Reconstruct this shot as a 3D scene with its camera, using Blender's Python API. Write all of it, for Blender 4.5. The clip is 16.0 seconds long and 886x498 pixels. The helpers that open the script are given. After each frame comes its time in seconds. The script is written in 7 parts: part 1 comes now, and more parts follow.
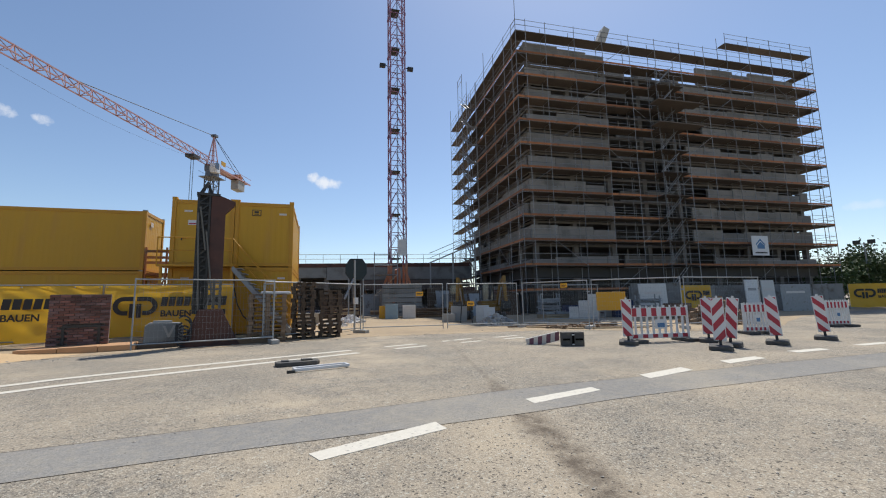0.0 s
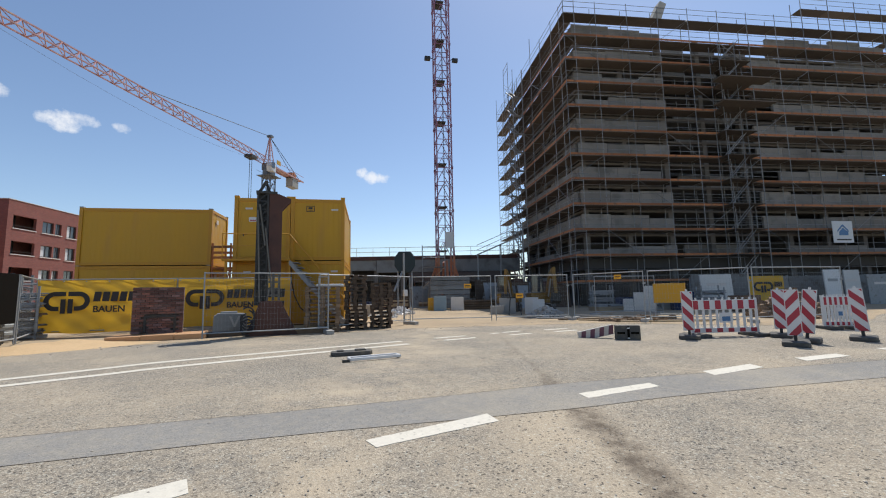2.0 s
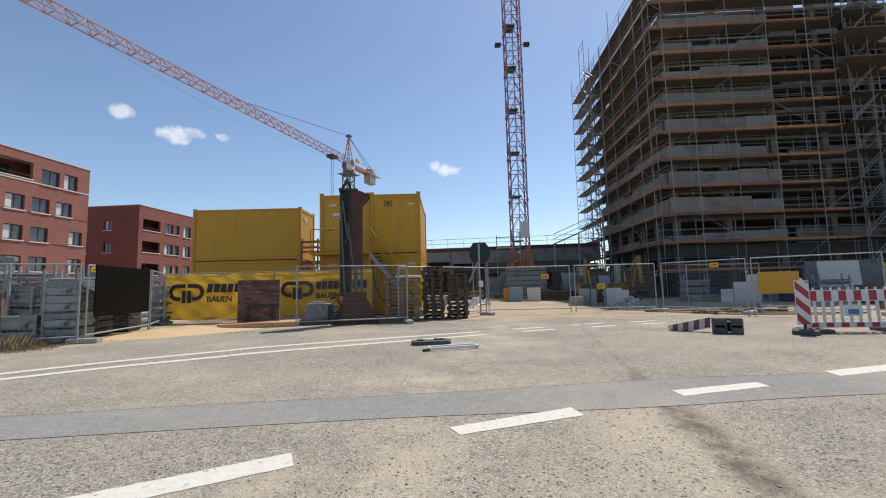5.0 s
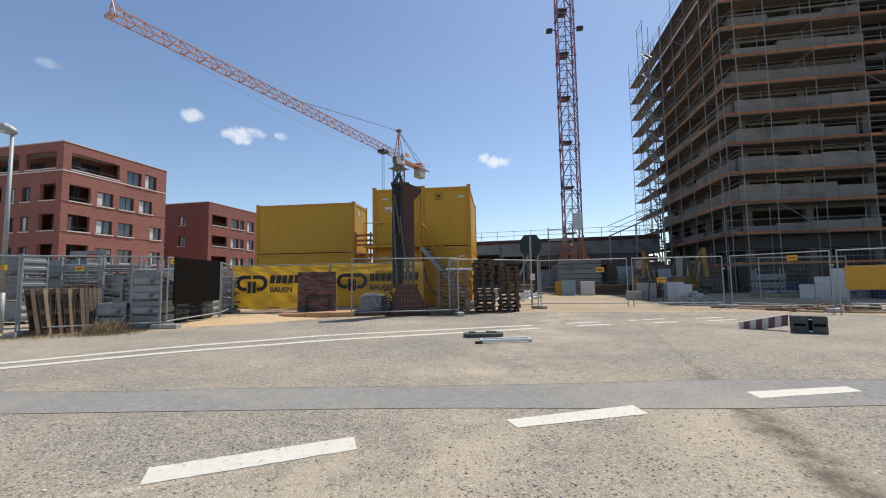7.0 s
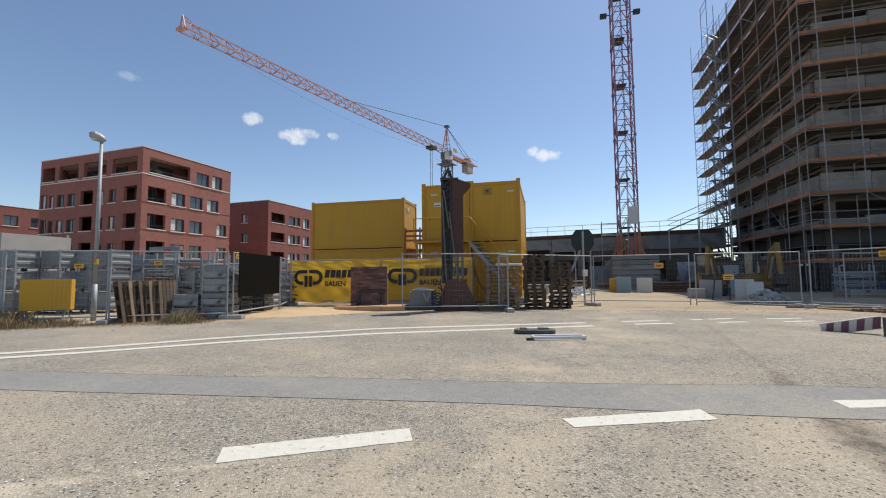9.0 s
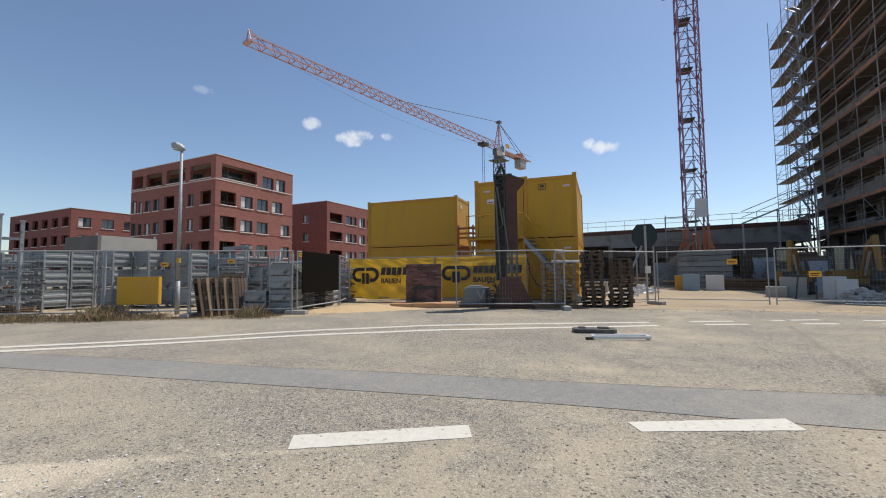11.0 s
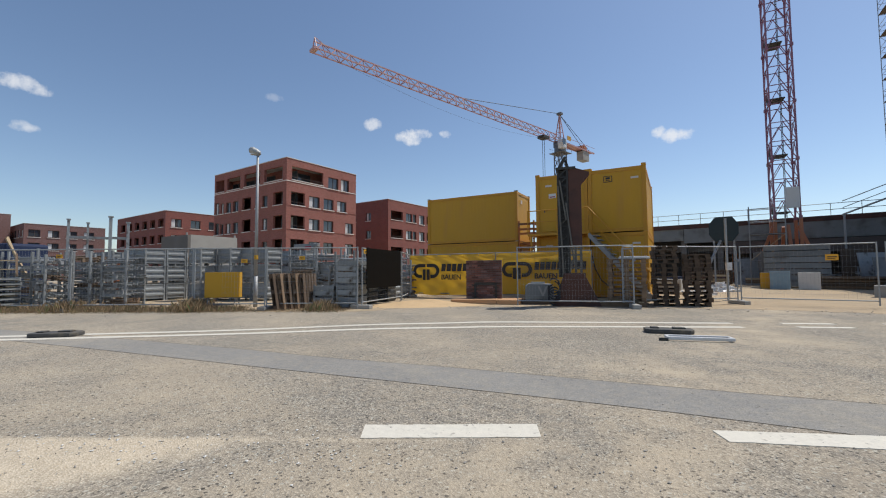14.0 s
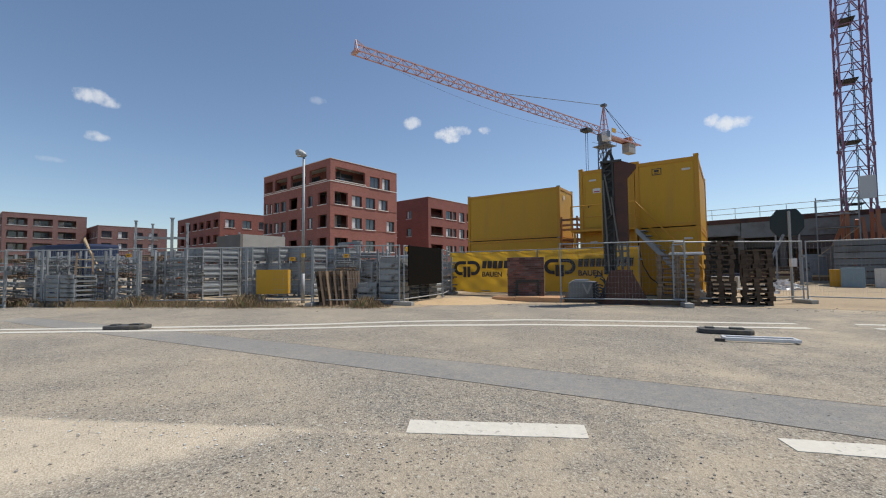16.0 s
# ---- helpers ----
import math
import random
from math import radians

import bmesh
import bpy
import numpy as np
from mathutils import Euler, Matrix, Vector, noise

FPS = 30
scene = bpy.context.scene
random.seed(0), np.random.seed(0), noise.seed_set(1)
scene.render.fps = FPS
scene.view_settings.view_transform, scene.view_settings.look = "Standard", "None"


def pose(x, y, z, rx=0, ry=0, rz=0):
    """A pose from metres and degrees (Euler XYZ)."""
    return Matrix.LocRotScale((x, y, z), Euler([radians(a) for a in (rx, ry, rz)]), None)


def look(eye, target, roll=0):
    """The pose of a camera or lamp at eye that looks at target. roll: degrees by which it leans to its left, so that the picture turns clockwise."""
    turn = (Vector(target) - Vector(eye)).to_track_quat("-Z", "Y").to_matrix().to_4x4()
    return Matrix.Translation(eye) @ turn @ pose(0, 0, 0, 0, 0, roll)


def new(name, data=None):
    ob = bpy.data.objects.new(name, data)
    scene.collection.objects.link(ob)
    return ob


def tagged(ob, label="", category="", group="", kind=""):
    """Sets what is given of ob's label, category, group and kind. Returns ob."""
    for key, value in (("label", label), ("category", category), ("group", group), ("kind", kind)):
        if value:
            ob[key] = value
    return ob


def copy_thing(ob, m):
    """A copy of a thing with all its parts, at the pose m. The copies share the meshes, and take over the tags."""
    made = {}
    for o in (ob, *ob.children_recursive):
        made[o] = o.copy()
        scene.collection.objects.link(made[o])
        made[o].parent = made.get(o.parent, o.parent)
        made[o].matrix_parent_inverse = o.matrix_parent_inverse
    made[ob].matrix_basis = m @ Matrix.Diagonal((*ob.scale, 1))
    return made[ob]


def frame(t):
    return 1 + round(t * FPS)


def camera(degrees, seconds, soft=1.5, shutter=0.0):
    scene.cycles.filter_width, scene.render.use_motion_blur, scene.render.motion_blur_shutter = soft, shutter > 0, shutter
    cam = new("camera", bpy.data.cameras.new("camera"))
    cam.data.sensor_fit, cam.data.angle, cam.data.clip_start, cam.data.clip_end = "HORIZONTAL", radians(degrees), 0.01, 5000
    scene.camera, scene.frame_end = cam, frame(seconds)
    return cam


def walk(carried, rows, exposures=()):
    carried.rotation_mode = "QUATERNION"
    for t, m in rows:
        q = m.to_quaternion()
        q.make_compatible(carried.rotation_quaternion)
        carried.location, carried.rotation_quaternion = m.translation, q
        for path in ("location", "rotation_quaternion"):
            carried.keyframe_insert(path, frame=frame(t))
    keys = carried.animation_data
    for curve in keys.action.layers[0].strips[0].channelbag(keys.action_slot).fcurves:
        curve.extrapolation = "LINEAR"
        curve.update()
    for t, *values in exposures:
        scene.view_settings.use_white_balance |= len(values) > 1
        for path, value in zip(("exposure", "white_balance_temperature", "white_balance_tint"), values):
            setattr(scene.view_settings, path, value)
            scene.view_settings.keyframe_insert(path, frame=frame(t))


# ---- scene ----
cam = camera(94.0, 16.0, soft=1.1)
PATH = [
    (0, (0.95, -3.215, 1.227), (2.346, -1.806, 1.481), -1.1),
    (0.5, (0.952, -3.204, 1.224), (2.311, -1.758, 1.47), -1.1),
    (1, (0.949, -3.211, 1.234), (2.265, -1.724, 1.469), -1.2),
    (1.5, (0.941, -3.21, 1.238), (2.214, -1.684, 1.465), -1.2),
    (2, (0.927, -3.204, 1.235), (2.155, -1.641, 1.455), -1.1),
    (2.5, (0.92, -3.209, 1.234), (2.1, -1.608, 1.447), -1.3),
    (3, (0.917, -3.193, 1.233), (2.049, -1.557, 1.439), -1.4),
    (3.5, (0.91, -3.19, 1.233), (1.994, -1.521, 1.434), -1.4),
    (4, (0.906, -3.185, 1.236), (1.94, -1.484, 1.432), -1.4),
    (6.5, (0.852, -3.17, 1.233), (1.622, -1.331, 1.395), -1.0),
    (7, (0.836, -3.153, 1.229), (1.551, -1.292, 1.383), -0.9),
    (7.5, (0.825, -3.146, 1.227), (1.483, -1.263, 1.373), -0.9),
    (8, (0.814, -3.139, 1.223), (1.418, -1.238, 1.365), -0.8),
    (8.5, (0.81, -3.135, 1.225), (1.36, -1.217, 1.362), -0.8),
    (9, (0.794, -3.123, 1.224), (1.289, -1.19, 1.359), -0.5),
    (9.5, (0.776, -3.126, 1.225), (1.21, -1.178, 1.361), -0.3),
    (12, (0.74, -3.114, 1.226), (0.888, -1.123, 1.342), -0.7),
    (12.5, (0.728, -3.12, 1.225), (0.839, -1.126, 1.337), -0.6),
    (13, (0.724, -3.122, 1.226), (0.787, -1.126, 1.337), -0.6),
    (13.5, (0.717, -3.104, 1.226), (0.73, -1.107, 1.336), -0.6),
    (14, (0.696, -3.099, 1.222), (0.659, -1.102, 1.331), -0.4),
    (14.5, (0.689, -3.102, 1.222), (0.606, -1.107, 1.328), -0.3),
    (15, (0.692, -3.093, 1.226), (0.562, -1.099, 1.327), -0.4),
    (15.5, (0.677, -3.098, 1.221), (0.499, -1.109, 1.32), -0.4),
    (16, (0.67, -3.101, 1.223), (0.44, -1.117, 1.32), -0.5),
]
walk(cam, [(t, look(eye, target, roll)) for t, eye, target, roll in PATH], exposures=[(0.0, 0.0), (3.0, 0.06), (7.0, 0.06), (9.5, 0.0), (12.5, -0.09), (16.0, -0.14)])

# ---- world, sun ----
SUN_AZ, SUN_EL = 25.0, 59.0      # degrees from +x towards +y, and up
sun_way = Vector((math.cos(radians(SUN_EL)) * math.cos(radians(SUN_AZ)), math.cos(radians(SUN_EL)) * math.sin(radians(SUN_AZ)), math.sin(radians(SUN_EL))))
sun_lamp = new("sun", bpy.data.lights.new("sun", "SUN"))
sun_lamp.data.energy, sun_lamp.data.angle, sun_lamp.data.color = 4.4, radians(0.5), (1.0, 0.95, 0.87)
sun_lamp.matrix_world = look(sun_way * 100, (0, 0, 0))

world = bpy.data.worlds.new("world")
scene.world = world
world.use_nodes = True
wn, wl = world.node_tree.nodes, world.node_tree.links
for n in list(wn):
    wn.remove(n)
sky = wn.new("ShaderNodeTexSky")
sky.sky_type, sky.sun_disc = "NISHITA", False
sky.altitude = 300
sky.sun_elevation, sky.sun_rotation = radians(SUN_EL), radians(90 - SUN_AZ)
sky.air_density, sky.dust_density, sky.ozone_density = 1.0, 0.55, 2.0


def wnode(op, a, b=None, c=None):
    n = wn.new("ShaderNodeMath")
    n.operation = op
    for k, v in enumerate((a, b, c)):
        if v is None:
            continue
        if isinstance(v, (int, float)):
            n.inputs[k].default_value = v
        else:
            wl.new(v, n.inputs[k])
    return n.outputs[0]


geo = wn.new("ShaderNodeTexCoord")
sep = wn.new("ShaderNodeSeparateXYZ")
wl.new(geo.outputs["Generated"], sep.inputs[0])
az = wnode("ARCTAN2", sep.outputs[1], sep.outputs[0])
flat = wnode("SQRT", wnode("ADD", wnode("MULTIPLY", sep.outputs[0], sep.outputs[0]), wnode("MULTIPLY", sep.outputs[1], sep.outputs[1])))
up = wnode("DIVIDE", sep.outputs[2], wnode("MAXIMUM", flat, 0.01))
fluff = wn.new("ShaderNodeTexNoise")
fluff.inputs["Scale"].default_value, fluff.inputs["Detail"].default_value, fluff.inputs["Roughness"].default_value = 42, 8, 0.62
wl.new(geo.outputs["Generated"], fluff.inputs["Vector"])
puff = wnode("MULTIPLY", wnode("SUBTRACT", fluff.outputs[0], 0.5), 3.2)
# small fair-weather clouds: azimuth and slope of the middle, half width, half height, strength
CLOUDS = [(61.6, .287, 2.3, .017, 1.0), (63.0, .297, .9, .016, 1.0), (95.6, .329, 2.0, .022, 1.0), (93.8, .338, 1.5, .014, .8), (90.6, .337, 1.0, .011, .75),
          (100.7, .357, 1.6, .017, .8), (137.2, .327, 2.2, .018, .9), (137.0, .253, 1.4, .012, .75), (113.5, .40, 1.2, .010, .25), (2.5, .115, 2.0, .008, .35), (140.5, .20, 1.2, .006, .25), (-1.0, .15, 2.5, .01, .3)]
total = None
for c_az, c_up, c_w, c_h, c_s in CLOUDS:
    dx = wnode("MULTIPLY", wnode("SUBTRACT", az, radians(c_az)), 1 / radians(c_w))
    dy = wnode("MULTIPLY", wnode("SUBTRACT", up, c_up), 1 / c_h)
    r2 = wnode("ADD", wnode("MULTIPLY", dx, dx), wnode("MULTIPLY", dy, dy))
    m = wnode("MULTIPLY", wnode("SMOOTH_MIN", wnode("MAXIMUM", wnode("SUBTRACT", wnode("ADD", 0.85, puff), r2), 0.0), 1.0, 0.2), c_s)
    total = m if total is None else wnode("MAXIMUM", total, m)
mixc = wn.new("ShaderNodeMix")
mixc.data_type = "RGBA"
wl.new(wnode("MULTIPLY", total, 0.8), mixc.inputs["Factor"])
wl.new(sky.outputs[0], mixc.inputs["A"])
mixc.inputs["B"].default_value = (7.0, 7.1, 7.3, 1)
wbg = wn.new("ShaderNodeBackground")
wbg.inputs["Strength"].default_value = 0.133
wl.new(mixc.outputs["Result"], wbg.inputs[0])
wout = wn.new("ShaderNodeOutputWorld")
wl.new(wbg.outputs[0], wout.inputs[0])


# ---- materials ----
def mat(name, color, rough=0.7, metal=0.0, var=0.15, scale=6.0, bump=0.15, stain=None, stain_at=0.62, stain_scale=1.2, fine=60.0, obj_var=0.0, streak=False, coat=0.0):
    """A painted, cast or raw surface: grain and wider blotches in its colour, stains of a second colour, relief."""
    m = bpy.data.materials.new(name)
    m.use_nodes = True
    nt = m.node_tree
    N, L = nt.nodes, nt.links
    b = N["Principled BSDF"]
    b.inputs["Metallic"].default_value = metal
    b.inputs["Coat Weight"].default_value = coat
    tc = N.new("ShaderNodeTexCoord")
    mp = N.new("ShaderNodeMapping")
    L.new(tc.outputs["Object"], mp.inputs[0])
    if streak:
        mp.inputs["Scale"].default_value = (1.0, 1.0, 0.18)

    def noise_tex(s, d=4.0):
        t = N.new("ShaderNodeTexNoise")
        t.inputs["Scale"].default_value, t.inputs["Detail"].default_value = s, d
        L.new(mp.outputs[0], t.inputs["Vector"])
        return t.outputs[0]

    n1, n2, n3 = noise_tex(scale), noise_tex(fine, 2.0), noise_tex(stain_scale, 6.0)
    ramp = N.new("ShaderNodeMapRange")
    ramp.inputs["From Min"].default_value, ramp.inputs["From Max"].default_value = 0.25, 0.75
    ramp.inputs["To Min"].default_value, ramp.inputs["To Max"].default_value = 1 - var, 1 + var
    add = N.new("ShaderNodeMath")
    add.operation = "MULTIPLY_ADD"
    L.new(n2, add.inputs[0])
    add.inputs[1].default_value = 0.45
    sc = N.new("ShaderNodeMath")
    sc.operation = "MULTIPLY"
    L.new(n1, sc.inputs[0])
    sc.inputs[1].default_value = 0.55
    L.new(sc.outputs[0], add.inputs[2])
    L.new(add.outputs[0], ramp.inputs["Value"])
    val = ramp.outputs[0]
    if obj_var:
        oi = N.new("ShaderNodeObjectInfo")
        ov = N.new("ShaderNodeMapRange")
        ov.inputs["To Min"].default_value, ov.inputs["To Max"].default_value = 1 - obj_var, 1 + obj_var
        L.new(oi.outputs["Random"], ov.inputs["Value"])
        mu = N.new("ShaderNodeMath")
        mu.operation = "MULTIPLY"
        L.new(val, mu.inputs[0])
        L.new(ov.outputs[0], mu.inputs[1])
        val = mu.outputs[0]
    tint = N.new("ShaderNodeVectorMath")
    tint.operation = "SCALE"
    tint.inputs[0].default_value = color
    L.new(val, tint.inputs["Scale"])
    out = tint.outputs[0]
    if stain:
        sm = N.new("ShaderNodeMapRange")
        sm.inputs["From Min"].default_value, sm.inputs["From Max"].default_value = stain_at - 0.06, stain_at + 0.1
        L.new(n3, sm.inputs["Value"])
        mx = N.new("ShaderNodeMix")
        mx.data_type = "RGBA"
        L.new(sm.outputs[0], mx.inputs["Factor"])
        L.new(out, mx.inputs["A"])
        mx.inputs["B"].default_value = (*stain, 1)
        out = mx.outputs["Result"]
    L.new(out, b.inputs["Base Color"])
    rr = N.new("ShaderNodeMapRange")
    rr.inputs["To Min"].default_value, rr.inputs["To Max"].default_value = max(0.02, rough - 0.12), min(1.0, rough + 0.12)
    L.new(n1, rr.inputs["Value"])
    L.new(rr.outputs[0], b.inputs["Roughness"])
    if bump:
        bp = N.new("ShaderNodeBump")
        bp.inputs["Strength"].default_value, bp.inputs["Distance"].default_value = bump, 0.01
        L.new(add.outputs[0], bp.inputs["Height"])
        L.new(bp.outputs[0], b.inputs["Normal"])
    return m


def ground_mat(name, base, grit, dust, dust_at, grit_scale=95.0, dust_scale=0.35, bump=0.5, dots=0.35, marks=False):
    """Road surface: stone grains, blown sand in patches, faint lengthwise wear."""
    m = bpy.data.materials.new(name)
    m.use_nodes = True
    N, L = m.node_tree.nodes, m.node_tree.links
    b = N["Principled BSDF"]
    b.inputs["Roughness"].default_value = 0.92
    b.inputs["Specular IOR Level"].default_value = 0.2
    tc = N.new("ShaderNodeTexCoord")
    vo = N.new("ShaderNodeTexVoronoi")
    vo.inputs["Scale"].default_value = grit_scale
    L.new(tc.outputs["Object"], vo.inputs["Vector"])
    hs = N.new("ShaderNodeSeparateColor")
    L.new(vo.outputs["Color"], hs.inputs[0])

    def noise_tex(s, d, r=0.6):
        t = N.new("ShaderNodeTexNoise")
        t.inputs["Scale"].default_value, t.inputs["Detail"].default_value, t.inputs["Roughness"].default_value = s, d, r
        L.new(tc.outputs["Object"], t.inputs["Vector"])
        return t.outputs[0]

    def rng(v, a, c, lo, hi):
        r = N.new("ShaderNodeMapRange")
        for k, x in (("From Min", a), ("From Max", c), ("To Min", lo), ("To Max", hi)):
            r.inputs[k].default_value = x
        L.new(v, r.inputs["Value"])
        return r.outputs[0]

    def mix(f, a, c):
        x = N.new("ShaderNodeMix")
        x.data_type = "RGBA"
        L.new(f, x.inputs["Factor"])
        for k, v in (("A", a), ("B", c)):
            if isinstance(v, tuple):
                x.inputs[k].default_value = (*v, 1)
            else:
                L.new(v, x.inputs[k])
        return x.outputs["Result"]

    grain = mix(rng(hs.outputs[0], 0.45, 0.95, 0, 1), base, grit)
    dark = mix(rng(hs.outputs[1], 0.8, 0.92, 0, dots), grain, (0.03, 0.028, 0.026))
    broad = mix(rng(noise_tex(0.9, 5), 0.35, 0.7, 0.0, 0.35), dark, tuple(c * 0.72 for c in base))
    sandy = mix(rng(noise_tex(dust_scale, 8, 0.68), dust_at - 0.1, dust_at + 0.16, 0.08, 0.75), broad, dust)
    fine = mix(rng(noise_tex(9.0, 5), 0.45, 0.75, 0.0, 0.4), sandy, dust)
    v2 = N.new("ShaderNodeTexVoronoi")
    v2.inputs["Scale"].default_value = grit_scale * 0.62
    L.new(tc.outputs["Object"], v2.inputs["Vector"])
    h2 = N.new("ShaderNodeSeparateColor")
    L.new(v2.outputs["Color"], h2.inputs[0])
    fine = mix(rng(h2.outputs[0], 0.92, 0.97, 0, dots * 1.1), fine, (0.05, 0.047, 0.043))
    fine = mix(rng(h2.outputs[1], 0.93, 0.98, 0, dots * 0.6), fine, tuple(min(0.6, c * 1.4) for c in grit))
    fine = mix(rng(noise_tex(38.0, 3, 0.75), 0.5, 0.68, 0.0, 0.42), fine, tuple(c * 0.5 for c in base))
    if marks:
        sp = N.new("ShaderNodeSeparateXYZ")
        L.new(tc.outputs["Object"], sp.inputs[0])

        def calc(op, a, c=0.0):
            n = N.new("ShaderNodeMath")
            n.operation = op
            for k, v in enumerate((a, c)):
                if isinstance(v, (int, float)):
                    n.inputs[k].default_value = v
                else:
                    L.new(v, n.inputs[k])
            return n.outputs[0]

        gx_, gy_ = sp.outputs[0], sp.outputs[1]
        wob = calc("MULTIPLY", calc("SUBTRACT", noise_tex(2.2, 8, 0.7), 0.5), 0.55)
        # long earthy stain running across the road, wide and dark at this end
        off_ = calc("ABSOLUTE", calc("ADD", calc("SUBTRACT", gx_, calc("ADD", calc("MULTIPLY", gy_, 0.83), 5.28)), calc("MULTIPLY", wob, 0.55)))
        wide = rng(gy_, -0.6, 1.6, 0.34, 0.09)
        wear = calc("SUBTRACT", 1.0, calc("DIVIDE", off_, wide))
        s_mask = calc("MULTIPLY", rng(calc("ADD", wear, calc("MULTIPLY", wob, 2.6)), 0.05, 0.8, 0, 1), rng(gy_, -0.4, 1.6, 0.92, 0.3))
        s_mask = calc("MULTIPLY", s_mask, rng(noise_tex(5.0, 6, 0.75), 0.36, 0.6, 0.25, 1))
        s_mask = calc("MULTIPLY", s_mask, rng(gy_, 5.0, 6.4, 1, 0))
        fine = mix(s_mask, fine, (0.115, 0.092, 0.07))
        # sand blown over the near lane
        ahead = rng(calc("ADD", calc("SUBTRACT", 0.03, gy_), calc("MULTIPLY", wob, 0.3)), -0.02, 0.05, 0, 1)
        aside = rng(calc("ADD", calc("SUBTRACT", calc("ADD", calc("MULTIPLY", gy_, 1.1), -0.72), gx_), calc("MULTIPLY", wob, 2.2)), -0.2, 0.32, 0, 1)
        thin = rng(calc("ADD", calc("ABSOLUTE", calc("ADD", gy_, 0.03)), calc("MULTIPLY", wob, 0.22)), 0.0, 0.07, 0.8, 0)
        thin = calc("MULTIPLY", thin, calc("MULTIPLY", rng(gx_, -0.2, 0.9, 1, 0.0), rng(noise_tex(3.0, 5), 0.38, 0.6, 0.2, 1)))
        p_mask = calc("MAXIMUM", thin, calc("MULTIPLY", calc("MULTIPLY", ahead, aside), rng(noise_tex(1.6, 7, 0.7), 0.3, 0.6, 0.6, 0.97)))
        fine = mix(p_mask, fine, mix(rng(hs.outputs[0], 0.2, 0.9, 0, 1), (0.5, 0.415, 0.3), (0.62, 0.535, 0.41)))
        # dusty drift across the lanes towards the gate
        drift = calc("MULTIPLY", rng(calc("ABSOLUTE", calc("ADD", calc("SUBTRACT", gx_, calc("MULTIPLY", gy_, 0.9)), calc("SUBTRACT", calc("MULTIPLY", wob, 4.0), 1.8))), 0.2, 1.5, 0.5, 0.0), rng(noise_tex(1.4, 6), 0.4, 0.65, 0, 1))
        fine = mix(drift, fine, dust)
    L.new(fine, b.inputs["Base Color"])
    bp = N.new("ShaderNodeBump")
    bp.inputs["Strength"].default_value, bp.inputs["Distance"].default_value = bump, 0.006
    L.new(vo.outputs["Distance"], bp.inputs["Height"])
    L.new(bp.outputs[0], b.inputs["Normal"])
    return m


def brick_mat(name, c1, c2, mortar):
    """Clinker brickwork seen from far off: courses too small to build singly."""
    m = bpy.data.materials.new(name)
    m.use_nodes = True
    N, L = m.node_tree.nodes, m.node_tree.links
    b = N["Principled BSDF"]
    b.inputs["Roughness"].default_value = 0.85
    tc = N.new("ShaderNodeTexCoord")
    sp = N.new("ShaderNodeSeparateXYZ")
    L.new(tc.outputs["Object"], sp.inputs[0])
    ad = N.new("ShaderNodeMath")
    L.new(sp.outputs[0], ad.inputs[0])
    L.new(sp.outputs[1], ad.inputs[1])
    cb = N.new("ShaderNodeCombineXYZ")
    L.new(ad.outputs[0], cb.inputs[0])
    L.new(sp.outputs[2], cb.inputs[1])
    br = N.new("ShaderNodeTexBrick")
    br.inputs["Color1"].default_value, br.inputs["Color2"].default_value, br.inputs["Mortar"].default_value = (*c1, 1), (*c2, 1), (*mortar, 1)
    br.inputs["Scale"].default_value = 1.0
    br.inputs["Brick Width"].default_value, br.inputs["Row Height"].default_value, br.inputs["Mortar Size"].default_value = 0.25, 0.075, 0.006
    L.new(cb.outputs[0], br.inputs["Vector"])
    nz = N.new("ShaderNodeTexNoise")
    nz.inputs["Scale"].default_value, nz.inputs["Detail"].default_value = 0.5, 5
    L.new(tc.outputs["Object"], nz.inputs["Vector"])
    mr = N.new("ShaderNodeMapRange")
    mr.inputs["To Min"].default_value, mr.inputs["To Max"].default_value = 0.8, 1.2
    L.new(nz.outputs[0], mr.inputs["Value"])
    sc = N.new("ShaderNodeVectorMath")
    sc.operation = "SCALE"
    L.new(br.outputs[0], sc.inputs[0])
    L.new(mr.outputs[0], sc.inputs["Scale"])
    L.new(sc.outputs[0], b.inputs["Base Color"])
    return m


def glass_mat(name, color, rough=0.05):
    m = bpy.data.materials.new(name)
    m.use_nodes = True
    b = m.node_tree.nodes["Principled BSDF"]
    b.inputs["Base Color"].default_value = (*color, 1)
    b.inputs["Roughness"].default_value = rough
    b.inputs["Specular IOR Level"].default_value = 0.9
    return m


ASPHALT = ground_mat("asphalt", (0.2, 0.184, 0.16), (0.5, 0.455, 0.37), (0.5, 0.415, 0.3), 0.525, grit_scale=92, dots=0.72, bump=0.75, marks=True)
ASPHALT_NEW = ground_mat("asphalt_trench", (0.225, 0.222, 0.213), (0.325, 0.316, 0.296), (0.42, 0.37, 0.285), 0.58, grit_scale=150, bump=0.3, dots=0.25)
SAND = ground_mat("sand", (0.33, 0.265, 0.185), (0.45, 0.37, 0.265), (0.48, 0.365, 0.235), 0.47, grit_scale=60, bump=0.6, dots=0.25)
OIL = ground_mat("dark_stain", (0.115, 0.1, 0.085), (0.17, 0.15, 0.125), (0.2, 0.165, 0.12), 0.5, bump=0.4)
LINE = mat("road_paint", (0.61, 0.575, 0.49), 0.8, var=0.12, scale=14, stain=(0.3, 0.28, 0.24), stain_at=0.66, stain_scale=18, bump=0.25)
